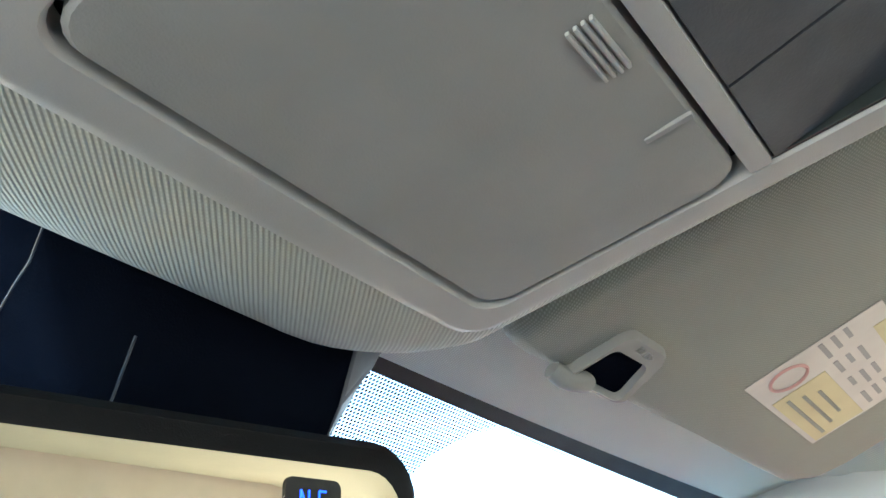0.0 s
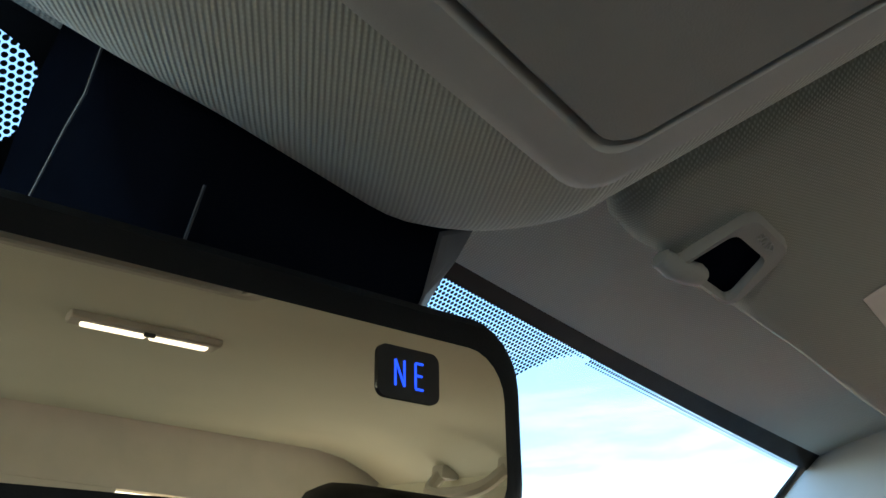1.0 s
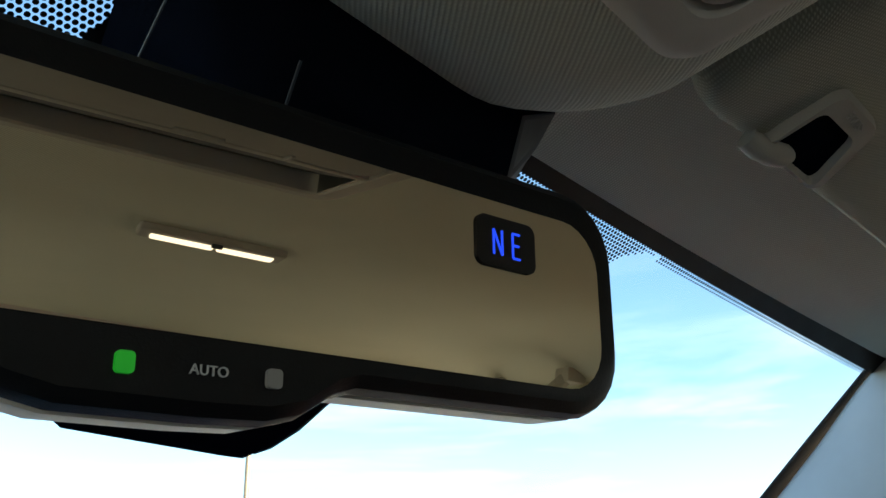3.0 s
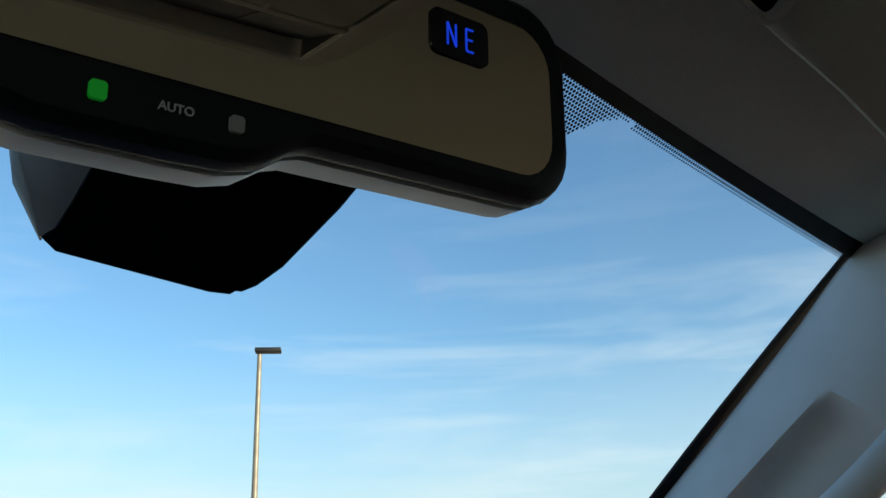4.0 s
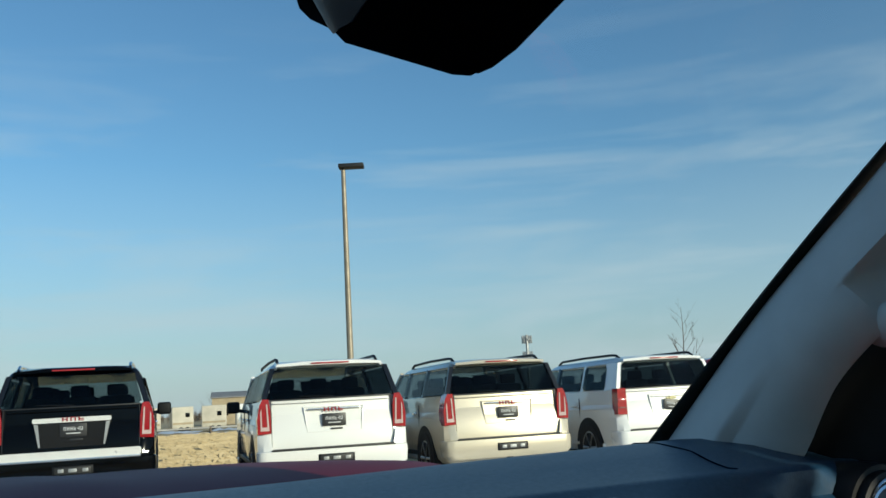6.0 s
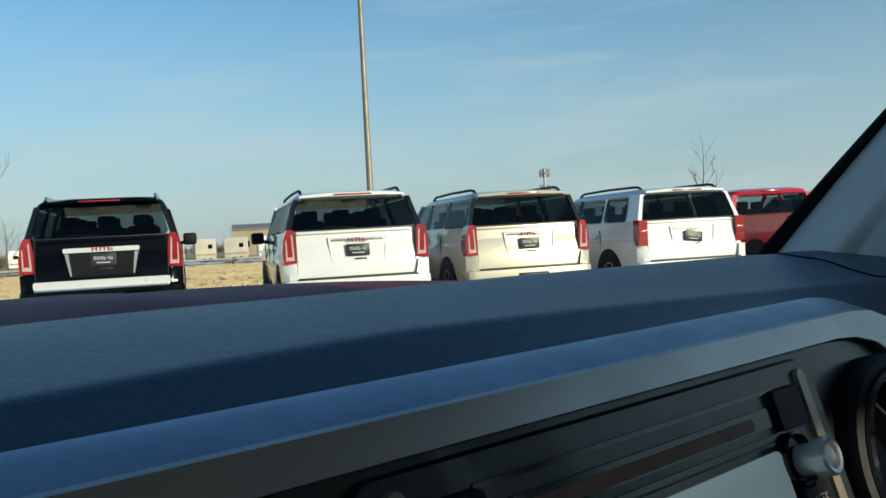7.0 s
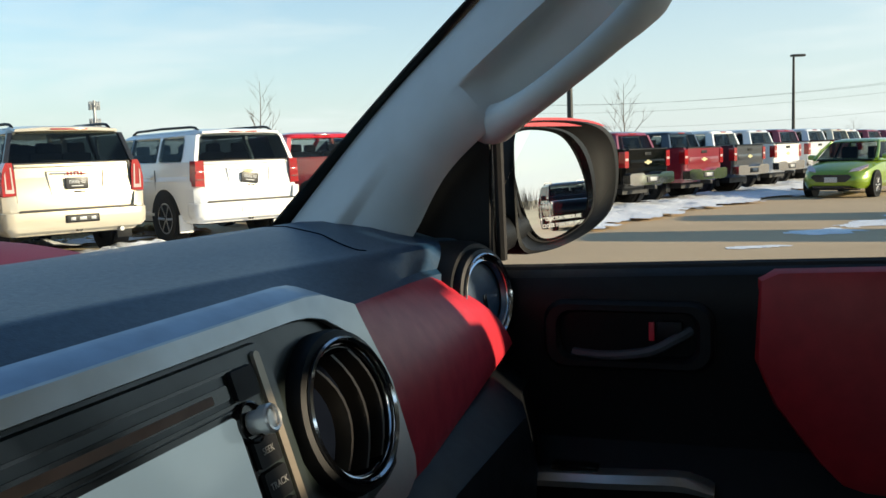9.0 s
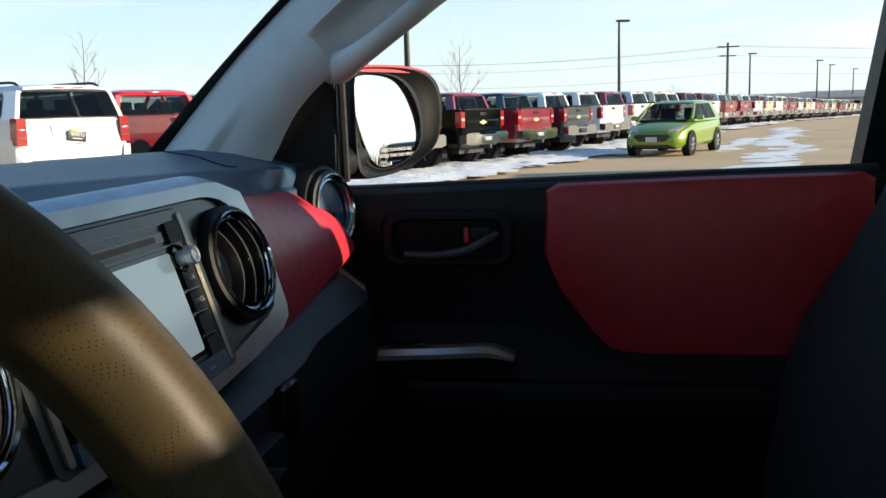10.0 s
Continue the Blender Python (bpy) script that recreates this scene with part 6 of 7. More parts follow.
        part("plate_recess", loft([[Vector((x, y, z)) for x, z in rrect(-0.40, 0.40, 0.845, 1.15, 0.03)] for y in (0.006, 0.05)]), M["gloss_black"], t)
    else:
        fr = [[Vector((x * g + 0.02, gy(z * h + 1.04 * (1 - h)) + y, z * h + 1.04 * (1 - h))) for x, z in ((-0.41, 1.235), (0.41, 1.235), (0.37, 0.895), (-0.37, 0.895))] for g, h, y in ((1.0, 1.0, 0.03), (1.0, 1.0, -0.010), (0.975, 0.95, -0.014), (0.955, 0.91, 0.004))]
        part("plate_recess", loft(fr), paint, t)
        part("garnish", box((0.02, 0.034, 1.200), (0.72, 0.03, 0.022), 0.008), M["chrome"] if not lt else paint, t)
    tilt = Matrix.Rotation(radians(7), 4, 'Y') if lt else Matrix.Identity(4)
    pm = Matrix.Translation((0.015, 0, 1.055)) @ tilt
    pl = part("dealer_plate", box((0, 0.012, 0), (0.32, 0.030, 0.165), 0.008, m=pm), M["plate"], t, "dark dealer plate")
    bm = glyphs(-0.120, 0.120, -0.005, 0.018, 0.046, 6, 1)
    bmesh.ops.transform(bm, matrix=pm, verts=bm.verts[:])
    part("plate_word", bm, M["ink"], pl)
    part("plate_line", box((0, -0.004, -0.040), (0.17, 0.005, 0.014), 0.001, m=pm), M["ink"], pl)
    if lt:
        part("maker_badge", loft([[Vector((0.02 + x, y, z)) for x, z in ((-0.09, 1.175), (-0.035, 1.175), (-0.03, 1.195), (0.035, 1.195), (0.04, 1.175), (0.09, 1.175), (0.09, 1.15), (0.035, 1.15), (0.03, 1.13), (-0.03, 1.13), (-0.035, 1.15), (-0.09, 1.15))] for y in (0.03, 0.055)]), M["label_yellow"], t, "gold maker's badge as a plain shape")
    else:
        part("maker_badge", glyphs(-0.13, 0.16, -0.020 if bright else 0.012, 1.195, 0.052, 3, 4), M["lamp_red"], t, "red maker's lettering as plain blocks")
    part("model_bars", glyphs(-0.79, -0.50 if length < 5.5 else -0.38, 0.016, 0.775, 0.034, 5 if length < 5.5 else 7, 2), M["plate"], t)
    part("trim_bars", glyphs(-0.79, -0.69, 0.020, 0.835, 0.022, 3, 3), M["galv"], t)
    part("gate_seam", box((0, 0.010, 0.700), (1.62, 0.02, 0.012)), M["plate"], t)
    for sg in (-1, 1):
        part("gate_gap", slab(bmesh.new(), [(sg * 0.812, 0.055, 0.70), (sg * 0.820, 0.055, 0.70), (sg * 0.820, 0.100, 1.35), (sg * 0.812, 0.100, 1.35)], (0, -0.052, 0)), M["plate"], t)
        for yy in (1.38 + e, 2.48 + e, L - 1.66):
            part("door_gap", box((sg * 0.998, yy, 0.86), (0.016, 0.010, 0.72)), M["plate"], t)
        part("sill_strip", box((sg * 0.98, L / 2, 0.47), (0.07, L - 2.6, 0.07), 0.015), M["black"] if not lt else paint, t)
        part("side_crease", box((sg * 1.004, L / 2 + 0.1, 1.02), (0.012, L - 1.0, 0.014), 0.005), paint, t)
    part("crease", box((0, 0.050, 1.305), (1.58, 0.03, 0.018), 0.006), paint, t)
    for sg in (-1, 1):
        part("mud_flap", box((sg * 0.90, 0.56, 0.33), (0.24, 0.03, 0.30), 0.01), M["black"] if not lt else paint, t)
    part("hitch", tube([(0, -0.03, 0.40), (0, 0.4, 0.40)], 0.04, 8), M["dark_metal"], t)
    part("axle", tube([(-0.85, 1.06, 0.40), (0.85, 1.06, 0.40)], 0.07, 10), M["dark_metal"], t)
    part("muffler", tube([(0.35, 0.35, 0.42), (0.35, 1.1, 0.42)], 0.11, 12), M["galv"], t)
    part("tailpipe", tube([(0.62, -0.02, 0.36), (0.62, 0.5, 0.36)], 0.035, 10), M["galv"], t)
    part("underside", box((0, L / 2, 0.36), (1.5, L - 0.8, 0.12)), M["black"], t)
    return t


suv(place(4.71, 11.43, radians(-27.7)), M["black_paint"], "black full-size estate car with chrome bumper strip", "chrome", 5.18)
suv(place(7.48, 9.61, radians(-29.2)), M["white_paint"], "long white full-size estate car parked tail-on", "plain", 5.70)
suv(place(10.26, 8.94, radians(-27.3)), M["champagne"], "champagne full-size estate car parked tail-on", "plain", 5.18)
suv(place(19.0, -34.6, radians(20)), M["black_paint"], "black estate car parked far behind the pickup", "plain", 5.18)
suv(place(13.02, 7.80, radians(-27.3)), M["white_paint"], "white full-size estate car with block tail lamps", "lt", 5.18)


def pickup(m, paint, label, bumper, topper=None):
    """A crew-cab pickup, tail towards the lot's lane."""
    t = thing("pickup_truck", label, "truck", m, group="parked row")
    W, L = 0.99, 5.85
    bx = lambda z: 0.955 - (z - 1.30) * 0.30
    part("body", loft([ring(W - 0.10, 0.2, L - 0.15, 0.50, 0.1), ring(W - 0.01, 0.08, L - 0.04, 0.60, 0.12), ring(W, 0.06, L, 0.82, 0.12), ring(W - 0.005, 0.06, L - 0.03, 1.00, 0.12)]), paint, t)
    for sg in (-1, 1):
        part("bed_side", loft([[Vector((sg * x, y, z)) for y, z in ((0.07, 0.97), (0.06, 1.36), (0.10, 1.39), (2.0, 1.39), (2.0, 0.97))] for x in (0.87, 0.975, 0.992)]), paint, t)
        part("bed_rail", box((sg * 0.925, 1.03, 1.394), (0.13, 1.90, 0.025), 0.008), M["black"], t)
        lm = part("tail_lamp", loft([[Vector((sg * x, y, z)) for x, z in rrect(0.835, 0.998, 0.97, 1.34, 0.02)] for y in (0.035, 0.20)]), M["lamp_red"], t, "red tail lamp")
        part("reflector", box((sg * 0.915, 0.036, 1.155), (0.13, 0.014, 0.06), 0.006), M["lamp_clear"], lm)
        for yy in (1.20, L - 0.95):
            m_ = axes((sg * (W - 0.10), yy, 0.46), (0, 1, 0), (sg, 0, 0))
            part("wheel_arch", lathe([(0.50, -0.1), (0.50, 0.106), (0.0, 0.106)], m_, 24), M["black"], t)
            wheel(t, sg * (W + 0.008), yy, 0.42)
        part("wing_mirror", box((sg * 1.14, 4.12, 1.42), (0.22, 0.12, 0.24), 0.04, 2), M["black"], t)
        for y0, y1, s0, s1 in ((2.34, 3.10, 0.08, 0.0), (3.18, 4.16, 0.0, -0.42)):
            part("side_window", quad((sg * bx(1.36), y0, 1.36), (sg * bx(1.36), y1, 1.36), (sg * bx(1.74), y1 + s1, 1.74), (sg * bx(1.74), y0 + s0, 1.74), (sg, 0, 0.30), 0.008), M["pale_glass"], t)
        part("rear_post", pane_post(sg, bx, 1.33, 1.78, 2.06, 2.36, 2.20, 2.44, 0.09), paint, t)
        part("post", pane_post(sg, bx, 1.33, 1.78, 3.09, 3.19, 3.09, 3.19), paint, t)
        part("front_post", tube([(sg * 0.93, 4.42, 1.26), (sg * 0.80, 3.68, 1.79)], 0.045, 8), paint, t)
        for yy in (2.30, 3.14):
            part("door_gap", box((sg * 0.986, yy, 1.05), (0.014, 0.010, 0.66)), M["plate"], t)
            part("door_handle", box((sg * 0.995, yy + 0.14, 1.18), (0.04, 0.20, 0.035), 0.012), M["chrome"], t)
        part("exhaust" if sg > 0 else "mud_flap", box((sg * 0.86, 0.62, 0.38), (0.22, 0.03, 0.24), 0.01), M["black"], t)
    gate = part("tailgate", loft([[Vector((x, y, z)) for x, z in rrect(-0.83, 0.83, 0.88, 1.375, 0.02)] for y in (0.05, 0.12)]), paint, t)
    part("gate_lip", box((0, 0.075, 1.385), (1.66, 0.10, 0.025), 0.008), M["black"], gate)
    part("gate_crease", box((0, 0.047, 1.06), (1.50, 0.012, 0.16), 0.005), paint, gate)
    part("gate_handle", box((0, 0.046, 1.275), (0.28, 0.03, 0.075), 0.01), M["black"], gate)
    part("badge", loft([[Vector((x, y, z)) for x, z in ((-0.15, 1.10), (-0.06, 1.10), (-0.05, 1.13), (0.05, 1.13), (0.06, 1.10), (0.15, 1.10), (0.15, 1.06), (0.06, 1.06), (0.05, 1.03), (-0.05, 1.03), (-0.06, 1.06), (-0.15, 1.06))] for y in (0.034, 0.05)]), M["label_yellow"] if topper != 2 else M["chrome"], gate)
    part("bumper", loft([[Vector((x, y, z)) for x, z in ((-0.98, 0.60), (-0.98, 0.80), (-0.90, 0.84), (-0.42, 0.84), (-0.34, 0.79), (0.34, 0.79), (0.42, 0.84), (0.90, 0.84), (0.98, 0.80), (0.98, 0.60), (0.80, 0.56), (-0.80, 0.56))] for y in (-0.09, 0.10)]), bumper, t)
    part("step", box((0, -0.095, 0.68), (0.50, 0.02, 0.13), 0.01), M["plate"], t)
    part("plate_lamp", box((0, -0.108, 0.69), (0.30, 0.01, 0.09), 0.006), M["galv"], t)
    part("hitch", box((0, -0.02, 0.50), (0.10, 0.30, 0.09), 0.012), M["dark_metal"], t)
    part("bed_wall", box((0, 1.98, 1.16), (1.8, 0.06, 0.42)), paint, t)
    part("cab_body", loft([ring(0.98, 2.03, 4.62, 0.98, 0.10), ring(0.975, 2.04, 4.55, 1.20, 0.11), ring(0.956, 2.06, 4.42, 1.32, 0.12), ring(0.93, 2.08, 4.38, 1.335, 0.12)]), paint, t)
    part("roof", loft([ring(0.80, 2.21, 3.72, 1.765, 0.15), ring(0.815, 2.20, 3.72, 1.785, 0.16), ring(0.78, 2.23, 3.62, 1.845, 0.16), ring(0.62, 2.36, 3.45, 1.885, 0.16)]), paint, t)
    part("rear_window", quad((-0.78, 2.075, 1.355), (0.78, 2.075, 1.355), (0.70, 2.215, 1.765), (-0.70, 2.215, 1.765), (0, -1, 0.34), 0.010), M["pale_glass"], t, "pale tinted rear window")
    part("window_bar", tube([(0.28, 2.07, 1.36), (0.255, 2.205, 1.76)], 0.010, 6), M["black"], t)
    part("windscreen", quad((-0.86, 4.42, 1.28), (0.86, 4.42, 1.28), (0.74, 3.70, 1.78), (-0.74, 3.70, 1.78), (0, 0.57, 0.82), 0.010), M["glass"], t)
    part("stop_lamp", box((0, 2.215, 1.825), (0.36, 0.04, 0.035), 0.006), M["lamp_red"], t)
    for x in (-0.44, 0.44):
        for y in (2.55, 3.45):
            st_ = part("seat_back", box((x, y, 1.34), (0.50, 0.14, 0.34), 0.05, 2), M["seat"], t)
            part("headrest", box((x, y - 0.01, 1.58), (0.26, 0.10, 0.15), 0.04, 2), M["seat"], st_)
    part("bonnet", box((0, 5.10, 1.14), (1.84, 1.46, 0.22), 0.08, 3), paint, t)
    part("chassis", box((0, 2.8, 0.44), (1.1, 4.8, 0.20)), M["dark_metal"], t)
    part("axle", tube([(-0.8, 1.20, 0.42), (0.8, 1.20, 0.42)], 0.06, 10), M["dark_metal"], t)
    part("differential", lathe([(0.0, -0.16), (0.10, -0.12), (0.15, 0.0), (0.10, 0.12), (0.0, 0.16)], Matrix.Translation((0, 1.20, 0.42)) @ Matrix.Rotation(radians(90), 4, 'X'), 12), M["dark_metal"], t)
    return t


LANE_O, LANE_P = Vector((21.5, 2.26)), 3.17


def lane_pt(k, n=0.0):
    """The k-th bay of the row along the lane."""
    p = LANE_O + ROW_D * LANE_P * k + ROW_N * n
    return p.x, p.y


trucks = [(-1, "champagne", "chrome", "tan crew-cab pickup in the parked row", -24), (0, "black_paint", "chrome", "black pickup with tailgate badge in the parked row", -24), (1, "maroon_paint", "chrome", "maroon pickup with bright bumper in the parked row", -25),
          (2, "blue_paint", "chrome", "blue-black pickup with bright bumper in the parked row", -24), (3, "white_paint", "chrome", "white pickup in the parked row", -24), (4, "silver_paint", "chrome", "silver pickup in the parked row", -24)]
protos = {}
pickup(place(15.2, 6.2, radians(-31)), M["red_paint"], "bright red crew-cab pickup beside a white estate car", M["chrome"], 2)
for k, pc, bc, lb, yw in trucks:
    x, y = lane_pt(k)
    protos[pc] = pickup(place(x, y, radians(yw)), M[pc], lb, M[bc], 0)
x, y = row_pt(15.4, 1.2)
pickup(place(x, y, radians(-24)), M["blue_paint"], "dark blue pickup behind the bright red one", M["chrome"], 0)
order = ["maroon_paint", "white_paint", "black_paint", "silver_paint", "maroon_paint", "white_paint", "champagne", "black_paint"]
rnd = random.Random(8)
for k in range(30):
    x, y = lane_pt(k + 5, 0.4 * rnd.random())
    copy_thing(protos[order[(k * 3 + k // 5) % 8] if k else "maroon_paint"], place(x, y, radians(-24 + rnd.uniform(-1, 1))))


def hatchback():
    t = thing("hatchback", "lime green hatchback standing in the lane", "car", place(28.3, -3.35, radians(68)))
    # local +y is its front
    W, L = 0.86, 4.05
    rings = []
    for y, w, b, h in ((0.0, 0.66, 0.42, 0.86), (0.06, 0.78, 0.30, 0.95), (0.5, 0.84, 0.24, 0.98), (1.6, 0.86, 0.22, 0.95), (2.6, 0.86, 0.22, 0.93), (2.95, 0.855, 0.22, 0.91), (3.3, 0.835, 0.22, 0.845), (3.6, 0.80, 0.22, 0.77), (3.85, 0.73, 0.23, 0.685), (3.98, 0.63, 0.26, 0.62), (4.05, 0.52, 0.32, 0.55)):
        rings.append([Vector((x, y, z)) for x, z in ((-w * 0.88, b), (-w * 0.98, b + 0.10), (-w, (b + h) / 2), (-w * 0.96, h - 0.09), (-w * 0.80, h - 0.01), (-w * 0.4, h + 0.025), (w * 0.4, h + 0.025), (w * 0.80, h - 0.01), (w * 0.96, h - 0.09), (w, (b + h) / 2), (w * 0.98, b + 0.10), (w * 0.88, b))])
    part("body", loft(rings), M["green_paint"], t)
    bx = lambda z: 0.785 - (z - 0.93) * 0.42
    part("shoulder", loft([ring(0.80, 0.10, L - 1.02, 0.90, 0.22), ring(0.785, 0.12, L - 1.10, 0.955, 0.22)]), M["green_paint"], t)
    part("roof", loft([ring(0.60, 0.40, 2.28, 1.365, 0.20), ring(0.605, 0.36, 2.30, 1.385, 0.20), ring(0.575, 0.34, 2.20, 1.425, 0.20), ring(0.42, 0.55, 1.95, 1.468, 0.20)]), M["green_paint"], t)
    part("windscreen", quad((-0.70, L - 1.03, 0.93), (0.70, L - 1.03, 0.93), (0.55, 2.28, 1.385), (-0.55, 2.28, 1.385), (0, 0.53, 0.85), 0.012), M["pale_glass"], t, "sloping windscreen")
    part("rear_window", quad((-0.66, 0.12, 0.98), (0.66, 0.12, 0.98), (0.54, 0.40, 1.37), (-0.54, 0.40, 1.37), (0, -0.8, 0.5), 0.012), M["pale_glass"], t)
    part("scuttle", box((0, L - 0.99, 0.925), (1.36, 0.10, 0.03), 0.01), M["black"], t)
    for sg in (-1, 1):
        for y0, y1, s0, s1 in ((0.62, 1.42, 0.10, 0.0), (1.50, 2.70, 0.0, -0.50)):
            part("side_window", quad((sg * bx(0.965), y0, 0.965), (sg * bx(0.965), y1, 0.965), (sg * bx(1.36), y1 + s1, 1.36), (sg * bx(1.36), y0 + s0, 1.36), (sg, 0, 0.42), 0.010), M["tint_clear"], t)
        part("rear_post", pane_post(sg, bx, 0.94, 1.39, 0.14, 0.64, 0.42, 0.76, 0.06), M["green_paint"], t)
        part("post", pane_post(sg, bx, 0.94, 1.39, 1.41, 1.51, 1.41, 1.51), M["black"], t)
        part("front_post", tube([(sg * 0.775, L - 1.04, 0.94), (sg * 0.70, 2.62, 1.18), (sg * 0.595, 2.24, 1.385)], [0.045, 0.04, 0.04], 8), M["green_paint"], t)
        lamp = ((0.40, L - 0.10, 0.625), (0.62, L - 0.22, 0.655), (0.745, L - 0.46, 0.745), (0.715, L - 0.62, 0.80), (0.62, L - 0.50, 0.765), (0.45, L - 0.22, 0.69))
        part("headlamp", loft([[Vector((sg * x, y, z)) for x, y, z in lamp], [Vector((sg * x, y + 0.025, z + 0.022)) for x, y, z in lamp]]), M["lamp_clear"], t)
        part("fog_lamp", lathe([(0.0, 0.0), (0.06, 0.0), (0.055, 0.02), (0.0, 0.02)], axes((sg * 0.60, L - 0.13, 0.36), (1, 0, 0), (sg * 0.4, 1, 0)), 14), M["gloss_black"], t)
        part("wing_mirror", box((sg * 0.93, L - 1.30, 1.00), (0.20, 0.10, 0.13), 0.045, 2), M["green_paint"], t)
        part("seat_back", box((sg * 0.34, 1.55, 1.05), (0.42, 0.14, 0.42), 0.05, 2), M["seat"], t)
        for yy in (0.70, L - 0.84):
            m_ = axes((sg * (W - 0.10), yy, 0.32), (0, 1, 0), (sg, 0, 0))
            part("wheel_arch", lathe([(0.355, -0.1), (0.355, 0.105), (0.0, 0.105)], m_, 24), M["black"], t)
            wheel(t, sg * (W + 0.005), yy, 0.31, 0.2)
    grille = ((-0.50, 0.52), (-0.42, 0.585), (0.42, 0.585), (0.50, 0.52), (0.36, 0.40), (-0.36, 0.40))
    part("grille", loft([[Vector((x, y, z)) for x, z in grille] for y in (L - 0.12, L + 0.014)]), M["gloss_black"], t)
    part("lower_grille", loft([[Vector((x, y, z)) for x, z in rrect(-0.46, 0.46, 0.245, 0.33, 0.03)] for y in (L - 0.2, L - 0.02)]), M["gloss_black"], t)
    part("splitter", box((0, L - 0.10, 0.215), (1.30, 0.22, 0.03), 0.012), M["black"], t)
    part("number_plate", box((0, L + 0.018, 0.455), (0.31, 0.014, 0.13), 0.005), M["label"], t)
    return t


hatchback()


def lot_lamp(x, y, h, arm_yaw, double=False, mt="steel", lb="tall steel lot lamp with a flat box head"):
    t = thing("lot_lamp", lb, "lamp post", Matrix.Translation((x, y, gz(x, y))))
    part("pole", tube([(0, 0, 0), (0, 0, h * 0.5), (0, 0, h - 0.1)], [0.12, 0.10, 0.075], 12), M[mt], t)
    part("base", lathe([(0.32, 0.0), (0.32, 0.75), (0.28, 0.8), (0, 0.8)], Matrix.Identity(4), 20), M["concrete"], t)
    d = Vector((math.cos(arm_yaw), math.sin(arm_yaw), 0))
    part("neck", tube([(0, 0, h - 0.35), (0, 0, h), d * 0.2 + Vector((0, 0, h))], 0.06, 8), M["dark_metal"], t)
    hd = box((0.28, 0, h + 0.03), (0.86, 0.42, 0.14), 0.03, 2, m=Matrix.Rotation(arm_yaw, 4, 'Z'))
    part("head", hd, M["dark_metal"], t)
    return t


lot_lamp(18.88, 23.31, 9.35, radians(-45))
for x, y in ((31.8, 6.2), (63.5, -1.95), (105, -17), (126, -28.7), (144, -34.5), (168, -44)):
    lot_lamp(x, y, 7.0, radians(-70), mt="dark_metal", lb="dark lot lamp with a short arm head")


def bare_tree(x, y, h, seed, spread=0.35, lb="young bare tree without leaves"):
    rnd = random.Random(seed)
    t = thing("tree", lb, "tree", Matrix.Translation((x, y, gz(x, y))))
    bm = bmesh.new()
    trunk = [Vector((0.02 * h * rnd.uniform(-1, 1) * k / 6, 0.02 * h * rnd.uniform(-1, 1) * k / 6, h * k / 6)) for k in range(7)]
    tube(trunk, [0.011 * h * (1 - 0.88 * k / 6) for k in range(7)], 7, bm=bm)
    part("trunk", bm, M["bark"], t)
    lm = bmesh.new()

    def grow(p, d, ln, r, lev):
        q = p + d * ln * 0.5 + Vector((rnd.uniform(-1, 1), rnd.uniform(-1, 1), rnd.uniform(0, 1))) * ln * 0.06
        e = p + d * ln + Vector((0, 0, ln * 0.12))
        tube([p, q, e], [r, r * 0.75, r * 0.35], 5, bm=lm)
        if lev:
            for _ in range(3 if lev > 1 else 3):
                s = rnd.uniform(0.35, 0.95)
                nd = (d + Vector((rnd.uniform(-1, 1), rnd.uniform(-1, 1), rnd.uniform(-0.1, 0.9))) * 0.75).normalized()
                grow(p.lerp(e, s), nd, ln * rnd.uniform(0.4, 0.6), r * 0.55, lev - 1)

    for k in range(13):
        f_ = 0.28 + 0.66 * k / 12
        a = k * 2.4 + rnd.uniform(-0.4, 0.4)
        up = rnd.uniform(0.7, 1.3)
        d = Vector((math.cos(a), math.sin(a), up)).normalized()
        i = min(int(f_ * 6), 5)
        grow(trunk[i].lerp(trunk[i + 1], f_ * 6 - i), d, h * spread * (1.1 - 0.75 * f_), 0.0048 * h * (1.1 - f_), 2)
    part("crown", lm, M["bark"], t, "bare spreading twigs")
    return t


def rail_fence(x0, y0, x1, y1, n):
    t = thing("rail_fence", "low weathered guard rail across the field", "fence")
    bm = bmesh.new()
    for k in range(n + 1):
        x, y = x0 + (x1 - x0) * k / n, y0 + (y1 - y0) * k / n
        part("post", box((x, y, gz(x, y) + 0.35), (0.14, 0.14, 0.8), 0.01), M["bark"], t)
    for a in range(n):
        p = [Vector((x0 + (x1 - x0) * q / n, y0 + (y1 - y0) * q / n, 0)) for q in (a, a + 1)]
        part("rail", tube([(v.x, v.y, gz(v.x, v.y) + 0.62) for v in p], 0.07, 6), M["concrete"], t)
    return t


rail_fence(-6, 74, 66, 62, 16)
crust("snow_patch", along((-10, 92), (66, 78), 9, 3.2, 31), 1.0, 0.02, 0.10, 32, "old snow lying along the far side of the field", 0.1)
bare_tree(38.9, 22.8, 5.2, 3, 0.28)
bare_tree(8.5, 33.0, 6.6, 5, 0.42)
bare_tree(36.4, 5.0, 3.9, 9, 0.36)
bare_tree(57.0, -5.0, 2.6, 11)
bare_tree(2.0, 14.6, 2.2, 13, 0.6, "low bare leafless shrub in the snow")


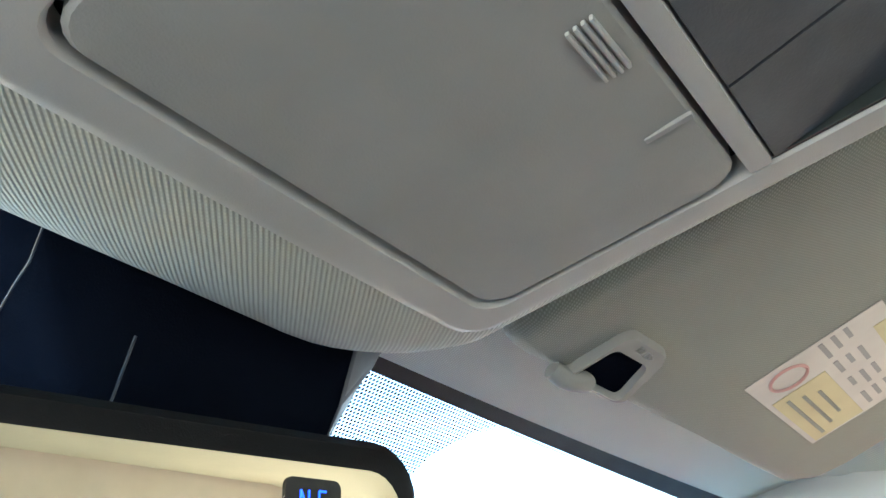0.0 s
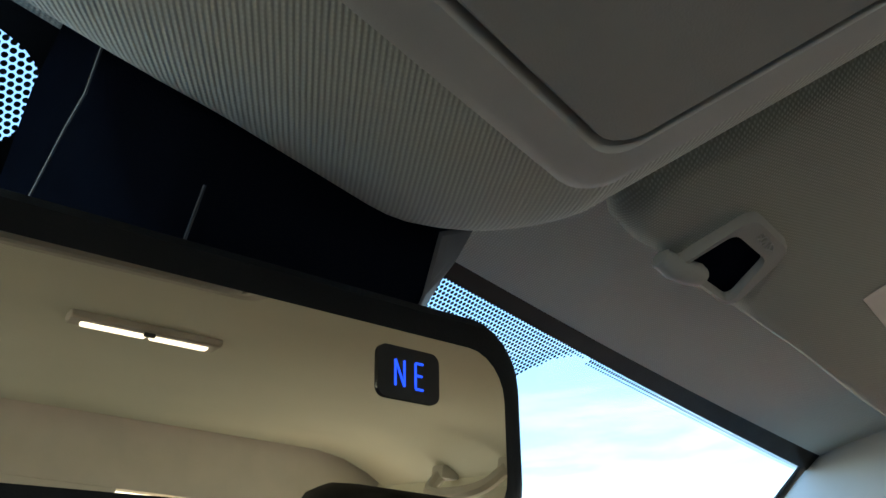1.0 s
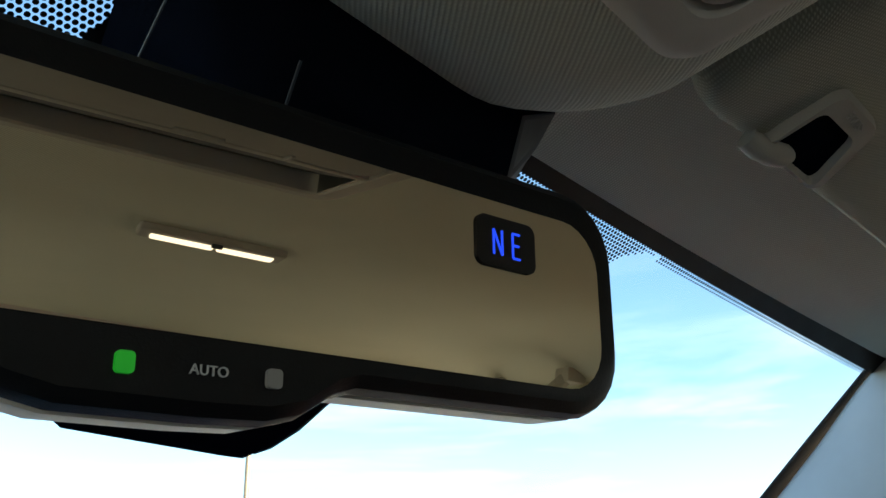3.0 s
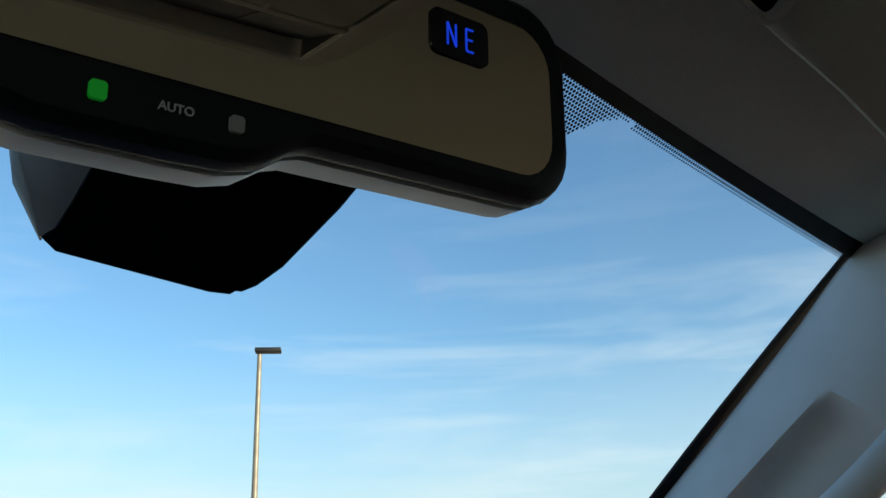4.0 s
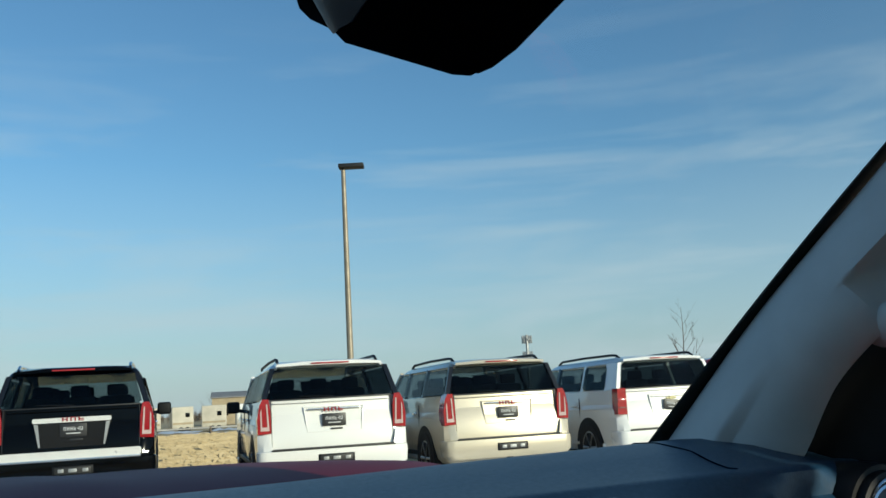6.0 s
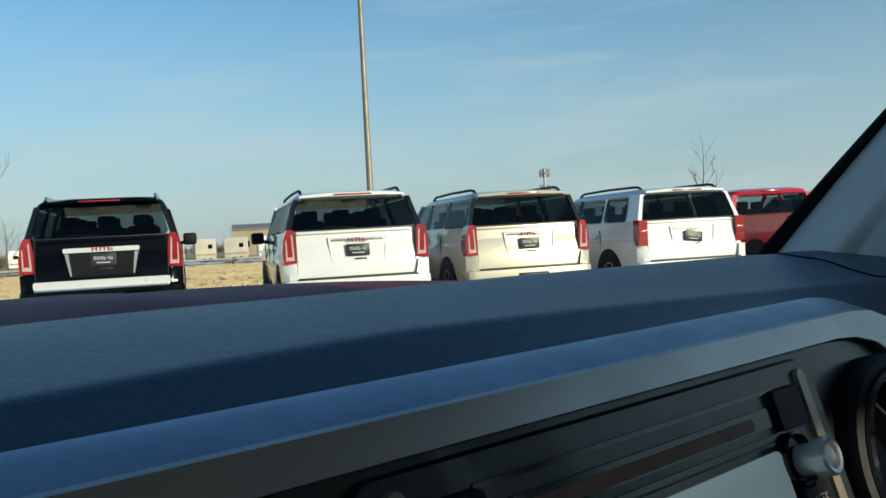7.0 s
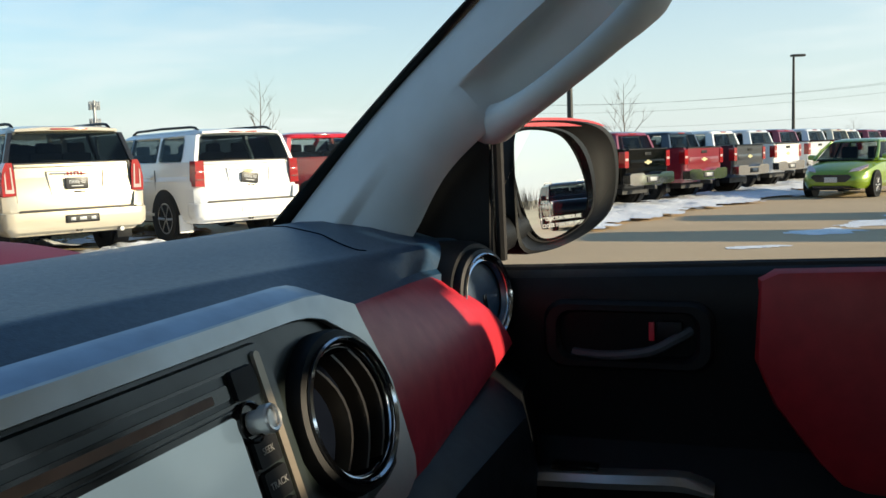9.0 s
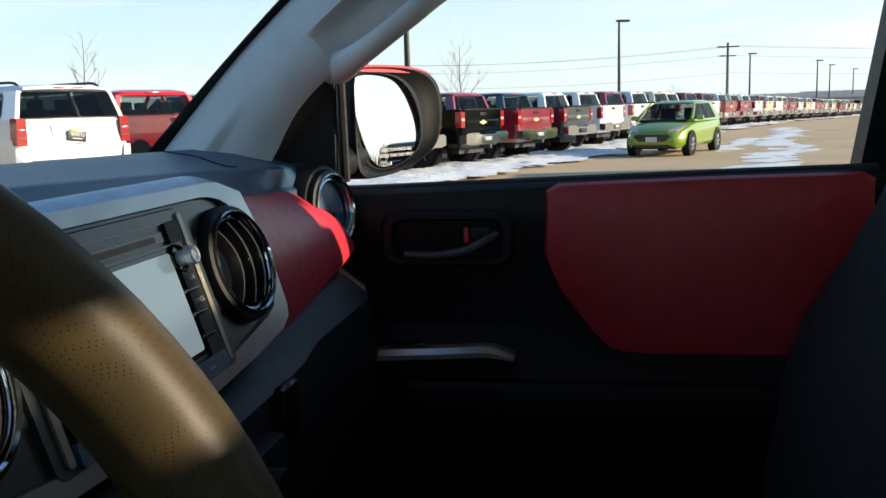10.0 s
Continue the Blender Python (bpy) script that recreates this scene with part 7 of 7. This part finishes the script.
def brush(name, pts, hmin, hmax, seed, n, label, material, thick=0.006):
    """A far belt of bare brush: many thin upright clumps."""
    rnd = random.Random(seed)
    bm = bmesh.new()
    for k in range(n):
        (x0, y0), (x1, y1) = pts
        f_ = rnd.random()
        x, y = x0 + (x1 - x0) * f_ + rnd.uniform(-4, 4), y0 + (y1 - y0) * f_ + rnd.uniform(-4, 4)
        h = rnd.uniform(hmin, hmax)
        z0 = gz(x, y)
        c = [bm.verts.new((x, y, z0)), None, None]
        for j in range(7):
            a = rnd.uniform(0, 6.28)
            w = h * rnd.uniform(0.10, 0.30)
            top = Vector((x + w * math.cos(a), y + w * math.sin(a), z0 + h * rnd.uniform(0.6, 1.0)))
            r = h * thick
            v = [bm.verts.new((x + r * math.cos(b), y + r * math.sin(b), z0)) for b in (0, 2.1, 4.2)]
            midp = Vector((x, y, z0)).lerp(top, 0.5)
            u = [bm.verts.new((midp.x + 2.5 * r * math.cos(b), midp.y + 2.5 * r * math.sin(b), midp.z)) for b in (0, 2.1, 4.2)]
            tp = bm.verts.new(top)
            for i in range(3):
                bm.faces.new((v[i], v[(i + 1) % 3], u[(i + 1) % 3], u[i]))
                bm.faces.new((u[i], u[(i + 1) % 3], tp))
        bm.verts.remove(c[0])
    return tagged(finish(name, bm, material), label, "trees", kind="stuff")


brush("far_trees", ((-40, 210), (75, 195)), 2.0, 4.0, 1, 500, "far belt of bare brown trees", M["twig"])
brush("far_trees", ((60, 330), (330, 200)), 3.0, 5.0, 2, 600, "far belt of bare brown trees", M["twig"])
brush("far_trees", ((330, 170), (480, -220)), 4, 7, 3, 600, "far belt of bare grey trees", M["twig"])
brush("far_trees", ((-140, -150), (180, -190)), 3, 6.5, 5, 900, "belt of bare trees behind the lot", M["twig"], 0.0035)
for k, (x, y, h) in enumerate(((24.5, 88, 6.2), (29.5, 92, 5.2), (27, 84, 4.2), (21, 95, 5.6), (118, 200, 7.5))):
    bare_tree(x, y, h, 60 + k, 0.5, "bushy bare tree beyond the field")


def rv(x, y, yaw, ln, material):
    t = thing("camper_trailer", "boxy cream camper trailer parked across the field", "trailer", place(x, y, yaw), group="camper row")
    part("body", box((0, 0, 1.95), (ln, 2.4, 2.7), 0.15, 3), material, t)
    for k in (-0.3, 0.05, 0.32) if ln > 4 else (0.22,):
        part("window", box((k * ln, -1.205, 2.25), (0.9 if ln > 4 else 0.55, 0.03, 0.55), 0.05), M["tint"], t)
    part("stripe", box((0, -1.205, 1.2), (ln * 0.92, 0.02, 0.25)), M["tan_wall"], t)
    for k in (-0.4, 0.4):
        part("wheel", lathe([(0.0, -0.15), (0.38, -0.15), (0.38, 0.15), (0.0, 0.15)], axes((k + ln * 0.06, -1.1, 0.38), (1, 0, 0), (0, -1, 0)), 16), M["tyre"], t)
    return t


for k in range(6):
    rv(52 + 3.7 * k, 112 - 1.8 * k, radians(-32 + 6 * (k % 3)), 2.7 + 0.4 * (k % 2), M["cream_wall"] if k != 4 else M["white_paint"])
for k in range(5):
    rv(20 + 7.5 * k, 150 - 1.0 * k, radians(-12), 6.0, M["cream_wall"] if k % 2 else M["white_paint"])


def shed(x, y, yaw, ln, dp, h, wall, lb):
    t = thing("building", lb, "building", place(x, y, yaw))
    part("wall", box((0, 0, h / 2), (ln, dp, h)), wall, t)
    part("roof", loft([[Vector((sx * (ln / 2 + 0.3), sy, z)) for sy, z in ((-dp / 2 - 0.4, h), (0, h + dp * 0.12), (dp / 2 + 0.4, h), (dp / 2 + 0.4, h - 0.15), (-dp / 2 - 0.4, h - 0.15))] for sx in (-1, 1)]), M["grey_roof"], t)
    for k in range(int(ln / 5)):
        part("window", box((-ln / 2 + 2.5 + 5 * k, -dp / 2 - 0.02, h * 0.45), (1.6, 0.06, 1.3)), M["tint"], t)
    part("door", box((ln * 0.3, -dp / 2 - 0.02, 1.6), (2.6, 0.08, 3.0)), M["cream_wall"], t)
    return t


shed(109, 170, radians(-32), 15, 10, 5.6, M["tan_wall"], "tan metal-clad shed beyond the field")
shed(4, 150, radians(-5), 22, 9, 3.6, M["cream_wall"], "low pale building behind the brush")
shed(170, -42, radians(-100), 40, 8, 2.3, M["cream_wall"], "long low pale showroom at the end of the lane")
shed(210, -70, radians(-100), 50, 10, 2.6, M["cream_wall"], "pale low showroom at the end of the lane")


def cell_tower(x, y, h):
    t = thing("cell_tower", "thin steel phone mast with antenna panels", "mast", Matrix.Translation((x, y, gz(x, y))))
    part("pole", tube([(0, 0, 0), (0, 0, h)], [0.36, 0.2], 10), M["galv"], t)
    for lv in (h - 0.8, h - 3.4):
        part("platform", lathe([(0.72, lv - 0.06), (0.72, lv + 0.06), (0.6, lv + 0.06), (0.6, lv - 0.06)], Matrix.Identity(4), 12, close=True), M["galv"], t)
        for k in range(6):
            a = k * math.pi / 3
            part("antenna", box((0.74 * math.cos(a), 0.74 * math.sin(a), lv), (0.18, 0.18, 1.3), 0.04), M["galv"], t)
    return t


cell_tower(115.1, 96.6, 12.2)


def utility_pole(x, y, h):
    t = thing("utility_pole", "wooden utility pole with a crossarm", "utility pole", Matrix.Translation((x, y, gz(x, y))))
    part("pole", tube([(0, 0, 0), (0, 0, h)], [0.2, 0.14], 8), M["bark"], t)
    part("crossarm", box((0, 0, h - 0.5), (0.14, 2.6, 0.16)), M["bark"], t)
    part("crossarm", box((0, 0, h - 1.6), (0.14, 2.0, 0.14)), M["bark"], t)
    return t


upts = [(130, 32), (118, -16.4), (150, -95), (175, -170)]
for x, y in upts:
    utility_pole(x, y, 9.2)
bm = bmesh.new()
for (x0, y0), (x1, y1) in zip(upts, upts[1:]):
    for off, zz in ((-1.1, 8.8), (1.1, 8.8), (0.9, 7.7), (0.0, 5.6)):
        pts = []
        for k in range(13):
            f_ = k / 12
            pts.append((x0 + (x1 - x0) * f_, y0 + off + (y1 - y0) * f_, gz(x0, y0) + zz - 3.2 * f_ * (1 - f_)))
        tube(pts, 0.016, 4, bm=bm)
tagged(finish("power_lines", bm, M["dark_metal"]), "sagging black power lines between utility poles", "cables", kind="stuff")

# unseen cars added behind the pickup, so that their shadows fall across the lane
for x, y, pt, lb in ((18.6, -5.95, "silver_paint", "silver full-size estate car added behind the lane to cast shadow"), (14.5, -4.75, "black_paint", "black full-size estate car added behind the lane to cast shadow"), (9.2, -3.25, "blue_paint", "dark blue full-size estate car added behind the lane to cast shadow")):
    suv(place(x, y, radians(180)), M[pt], lb, "plain", 5.18)
